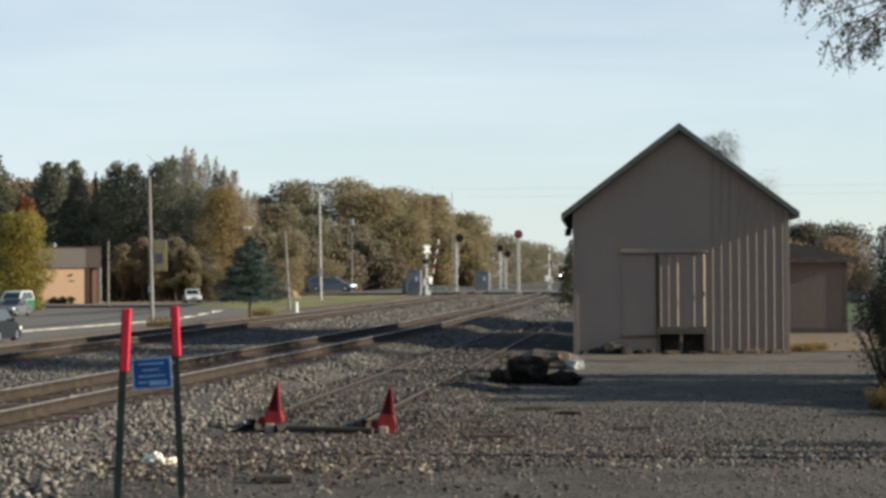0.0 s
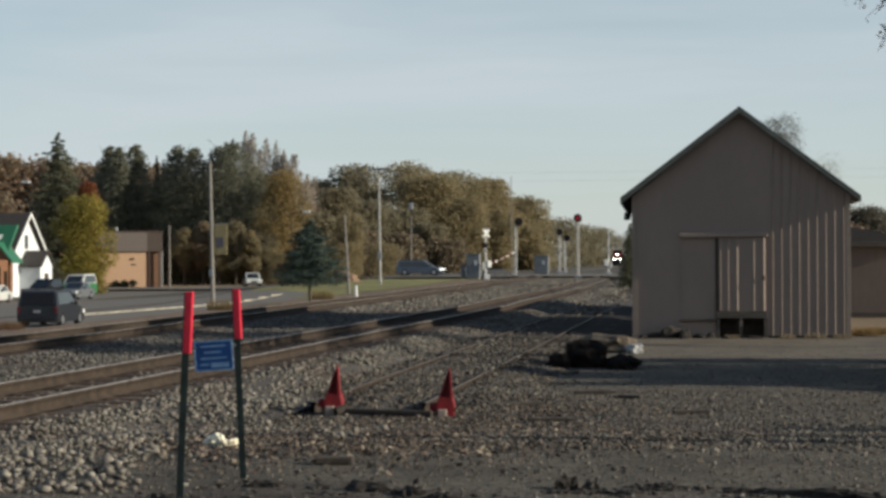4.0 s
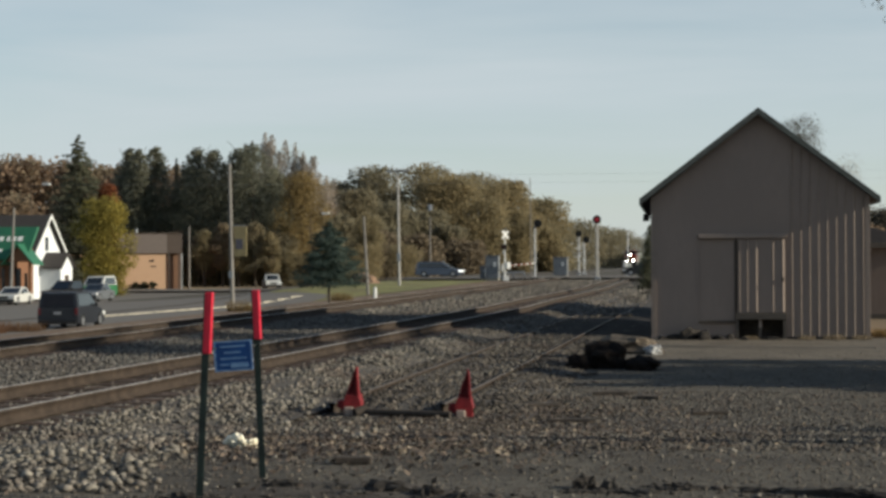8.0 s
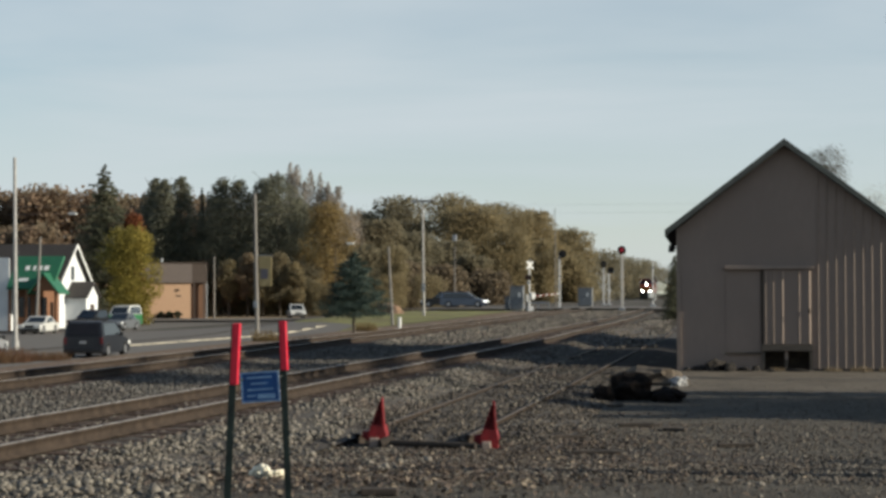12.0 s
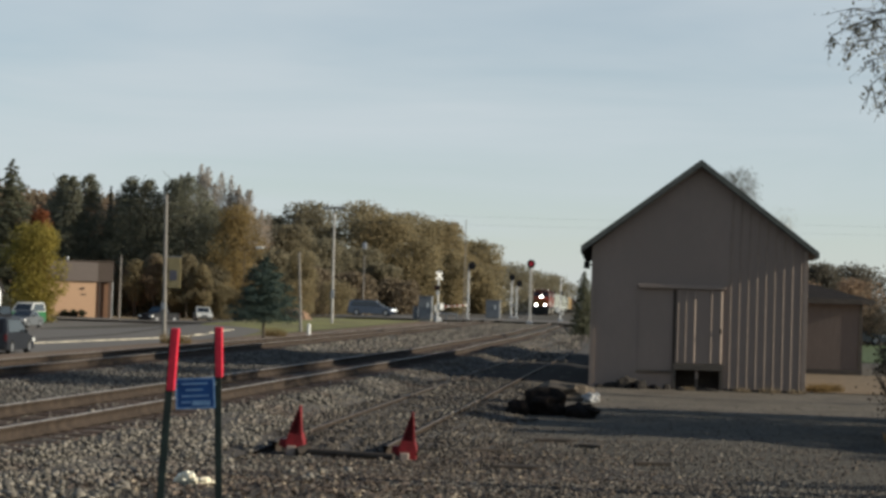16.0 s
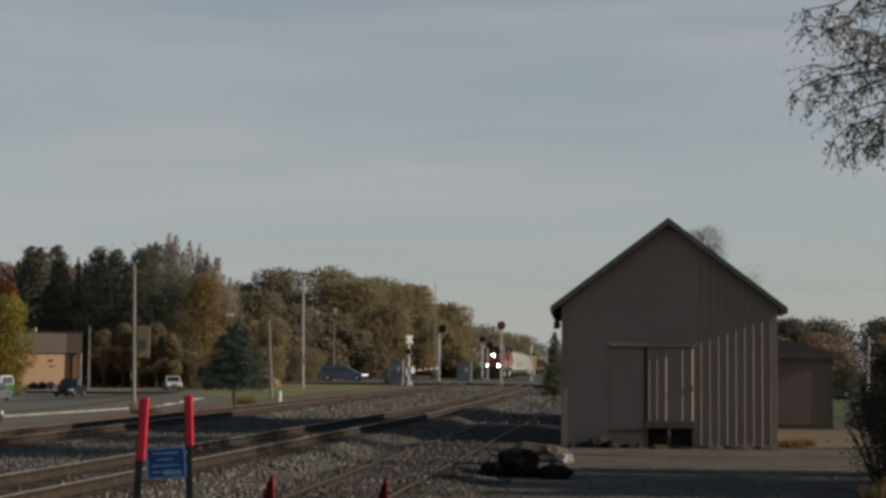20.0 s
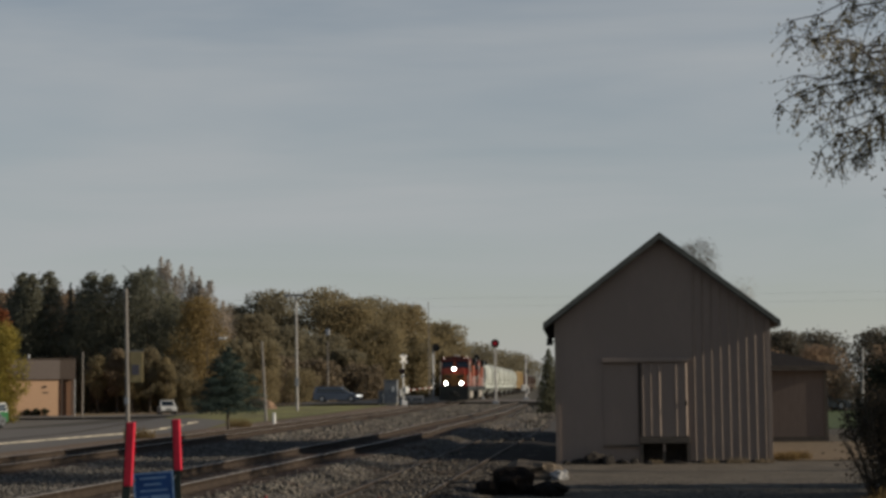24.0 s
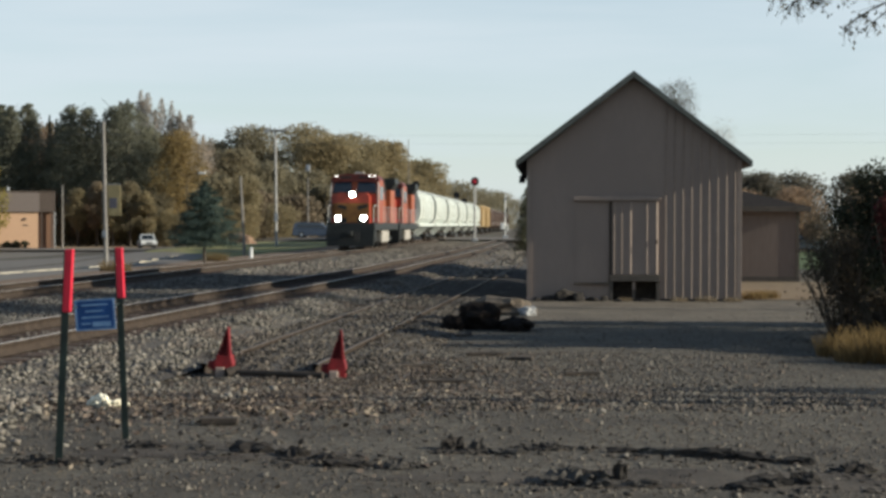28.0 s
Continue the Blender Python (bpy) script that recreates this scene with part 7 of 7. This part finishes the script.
def hopper(material, label, L=17.4, ribs=6, name="hopper_wagon", H=4.5):
    t = thing(name, label, "railway wagon", "wagons of the freight train")
    prof = [(-1.0, 1.55), (-1.45, 2.0), (-1.56, 2.7), (-1.52, 3.6), (-1.25, H - 0.35), (-0.6, H), (0.6, H), (1.25, H - 0.35), (1.52, 3.6), (1.56, 2.7), (1.45, 2.0), (1.0, 1.55)]
    body = part("body", P(prof, "y", 0.9, L - 0.9), material, t)
    for i in range(ribs):
        y = 1.0 + (L - 2.0) * i / (ribs - 1)
        big = [(x * 1.035, z) for x, z in prof[1:-1]]
        part("rib", P(big, "y", y - 0.06, y + 0.06), M_RIB if material is M_HOPPER else material, body)
    part("side_sill", B(-1.58, 1.58, 0.4, L - 0.4, 1.36, 1.60, bevel=0.03), material, t)
    part("roof_walk", B(-0.35, 0.35, 0.6, L - 0.6, H + 0.05, H + 0.10), M_GALV, t)
    for i in range(3):
        y = L * (0.27 + 0.23 * i)
        part("outlet", P([(-1.25, 1.35), (1.25, 1.35), (0.35, 0.45), (-0.35, 0.45)], "y", y - 0.9, y + 0.9), material, t)
    for y in (0.35, L - 0.35):
        for sg in (-1, 1):
            bm = bmesh.new()
            for x in (1.4, 1.0):
                cyl(bm, (sg * x, y, 1.3), (sg * x, y, H - 0.4), 0.03, n=5)
            for j in range(7):
                cyl(bm, (sg * 1.4, y, 1.5 + j * 0.38), (sg * 1.0, y, 1.5 + j * 0.38), 0.025, n=5)
            part("ladder", bm, M_RUNG, t)
    part("coupler", B(-0.15, 0.15, -0.25, L + 0.25, 0.85, 1.1), M_LOCOBLACK, t)
    bogie(t, 2.3)
    bogie(t, L - 2.3)
    return t


def boxcar(material, label, L=17.4):
    t = thing("boxcar", label, "railway wagon", "wagons of the freight train")
    body = part("body", B(-1.5, 1.5, 0.4, L - 0.4, 1.15, 4.35, bevel=0.05), material, t)
    for i in range(13):
        y = 0.6 + (L - 1.2) * i / 12
        for sg in (-1, 1):
            part("rib", B(sg * 1.502, sg * 1.56, y - 0.06, y + 0.06, 1.2, 4.2), material, body)
    part("roof", P([(-1.52, 4.354), (1.52, 4.354), (0, 4.58)], "y", 0.4, L - 0.4), M_BROWNCAR, t)
    for sg in (-1, 1):
        part("door", B(sg * 1.565, sg * 1.61, L / 2 - 1.5, L / 2 + 1.5, 1.25, 4.1, bevel=0.01), material, t)
    part("coupler", B(-0.15, 0.15, -0.25, L + 0.25, 0.85, 1.1), M_LOCOBLACK, t)
    bogie(t, 2.3)
    bogie(t, L - 2.3)
    return t


TRAIN = [(locomotive("orange and black diesel freight locomotive with lit headlights", True), 0.0),
         (locomotive("second orange and black diesel locomotive, lights off", False), 16.5)]
at = 33.0
first_hopper = hopper(M_HOPPER, "cream-white covered hopper wagon with rounded ribbed sides")
for i in range(6):
    TRAIN.append((first_hopper if i == 0 else copy_thing(first_hopper, pose(0, 0, 0)), at))
    at += 18.2
tan_car = boxcar(M_TANCAR, "tan-yellow boxcar behind the white hoppers")
for i in range(2):
    TRAIN.append((tan_car if i == 0 else copy_thing(tan_car, pose(0, 0, 0)), at))
    at += 18.2
brown_car = hopper(M_BROWNCAR, "dark brown hopper wagon near the train's end", name="hopper_wagon", H=4.3)
for i in range(6):
    TRAIN.append((brown_car if i == 0 else copy_thing(brown_car, pose(0, 0, 0)), at))
    at += 18.2


# ---- a dragonfly that crosses close before the camera ----
def dragonfly():
    t = thing("dragonfly", "dark dragonfly with clear wings in flight", "insect", "", pose(-30, 6, 3))
    part("abdomen", C((-0.058, 0, 0), (-0.006, 0, 0.001), 0.0022, 0.003, 8), mat("pale_abdomen", (0.30, 0.28, 0.20), (0.06, 0.05, 0.04), 60, 0.5), t)
    bm = bmesh.new()
    bmesh.ops.create_uvsphere(bm, u_segments=10, v_segments=8, radius=0.0075)
    bmesh.ops.scale(bm, vec=(1.5, 0.9, 1.0), verts=bm.verts[:])
    part("thorax", bm, M_PLASTIC, t, smooth=True)
    bm = bmesh.new()
    bmesh.ops.create_uvsphere(bm, u_segments=10, v_segments=8, radius=0.0048)
    bmesh.ops.translate(bm, vec=(0.013, 0, 0), verts=bm.verts[:])
    part("head", bm, M_PLASTIC, t, smooth=True)
    wing = mat("clear_wing", (0.20, 0.20, 0.19), None, 40, 0.3)
    for nm, x, sg, dx, up in (("wing", 0.002, -1, -0.030, 0.012), ("wing", -0.003, -1, -0.036, 0.009), ("wing", 0.002, 1, 0.020, 0.004), ("wing", -0.003, 1, -0.026, 0.006)):
        bm = bmesh.new()
        a = Vector((x, 0, 0.004))
        tip = a + Vector((dx, sg * 0.028, up))
        side = Vector((0.006, 0, 0.0015))
        q = [bm.verts.new(p) for p in (a, a.lerp(tip, 0.5) + side, tip, a.lerp(tip, 0.6) - side)]
        bm.faces.new(q)
        r_ = bmesh.ops.extrude_face_region(bm, geom=bm.faces[:])
        bmesh.ops.translate(bm, vec=(0, 0, 0.0004), verts=[g for g in r_["geom"] if isinstance(g, bmesh.types.BMVert)])
        part(nm, bm, wing, t)
    return t


fly = dragonfly()


# ---- what moves ----
def motions():
    for ob, back in TRAIN:
        head = ((0, 563.0), (4, 497.6), (8, 432.0), (12, 366.6), (16, 301.2), (20, 235.8), (23, 186.8), (25, 153.8), (26.5, 128.3), (28, 101.9))
        walk(ob, [(t, pose(-12.5, y + back, Z_RUN)) for t, y in head])
    walk(van_waiting, [(t, pose(x, 174.5, ZR, 0, 0, -90)) for t, x in ((0, -28.2), (0.5, -27.0), (1, -26.35), (1.5, -25.7), (2, -25.35), (2.5, -25.15), (3, -25.05), (28, -25.05))])
    rows = [(0, 45.0, 180.5, 90), (8, -3.6, 180.5, 90), (9, -9.15, 180.5, 90), (10, -15.0, 180.5, 90), (11, -21.6, 180.5, 90), (12.5, -32.0, 180.5, 90), (14, -43.0, 180.0, 95),
            (15, -46.8, 178.4, 118), (16, -48.4, 175.6, 155), (17, -49.2, 172.6, 176), (18, -49.4, 169.0, 180), (19, -49.1, 163.5, 180), (20, -48.7, 156.0, 180), (21, -48.5, 149.0, 180), (22, -48.3, 141.5, 180), (28, -47.6, 98.0, 180)]
    walk(pickup_moving, [(t, pose(x, y, zt(x, y, 0.05) if x < -46 else max(zt(x, y, 0.25), ZR) if x > -30 else zt(x, y, 0.26), 0, 0, a)) for t, x, y, a in rows])
    walk(gate_arm, [(t, pose(0.0, 0.55, 1.35, 0, 0, 122) @ pose(0, 0, 0, 0, -a, 0)) for t, a in ((0, 72), (0.8, 66), (1.5, 52), (2, 43), (2.5, 37), (3, 29), (3.5, 22), (5.0, 6), (5.6, 3), (28, 3))])
    walk(fly, [(t, pose(x, 6, z, 0, b, 4)) for t, x, z, b in ((0, -5.5, 2.9, 0), (0.4, -2.05, 2.76, 0), (0.5, -1.41, 2.736, 0), (0.6, -0.81, 2.707, 3), (0.7, -0.13, 2.58, 5), (0.8, 0.66, 2.43, 8), (0.9, 1.6, 2.30, 8), (2, 9, 3.5, -5), (28, 60, 8, 0))])


motions()
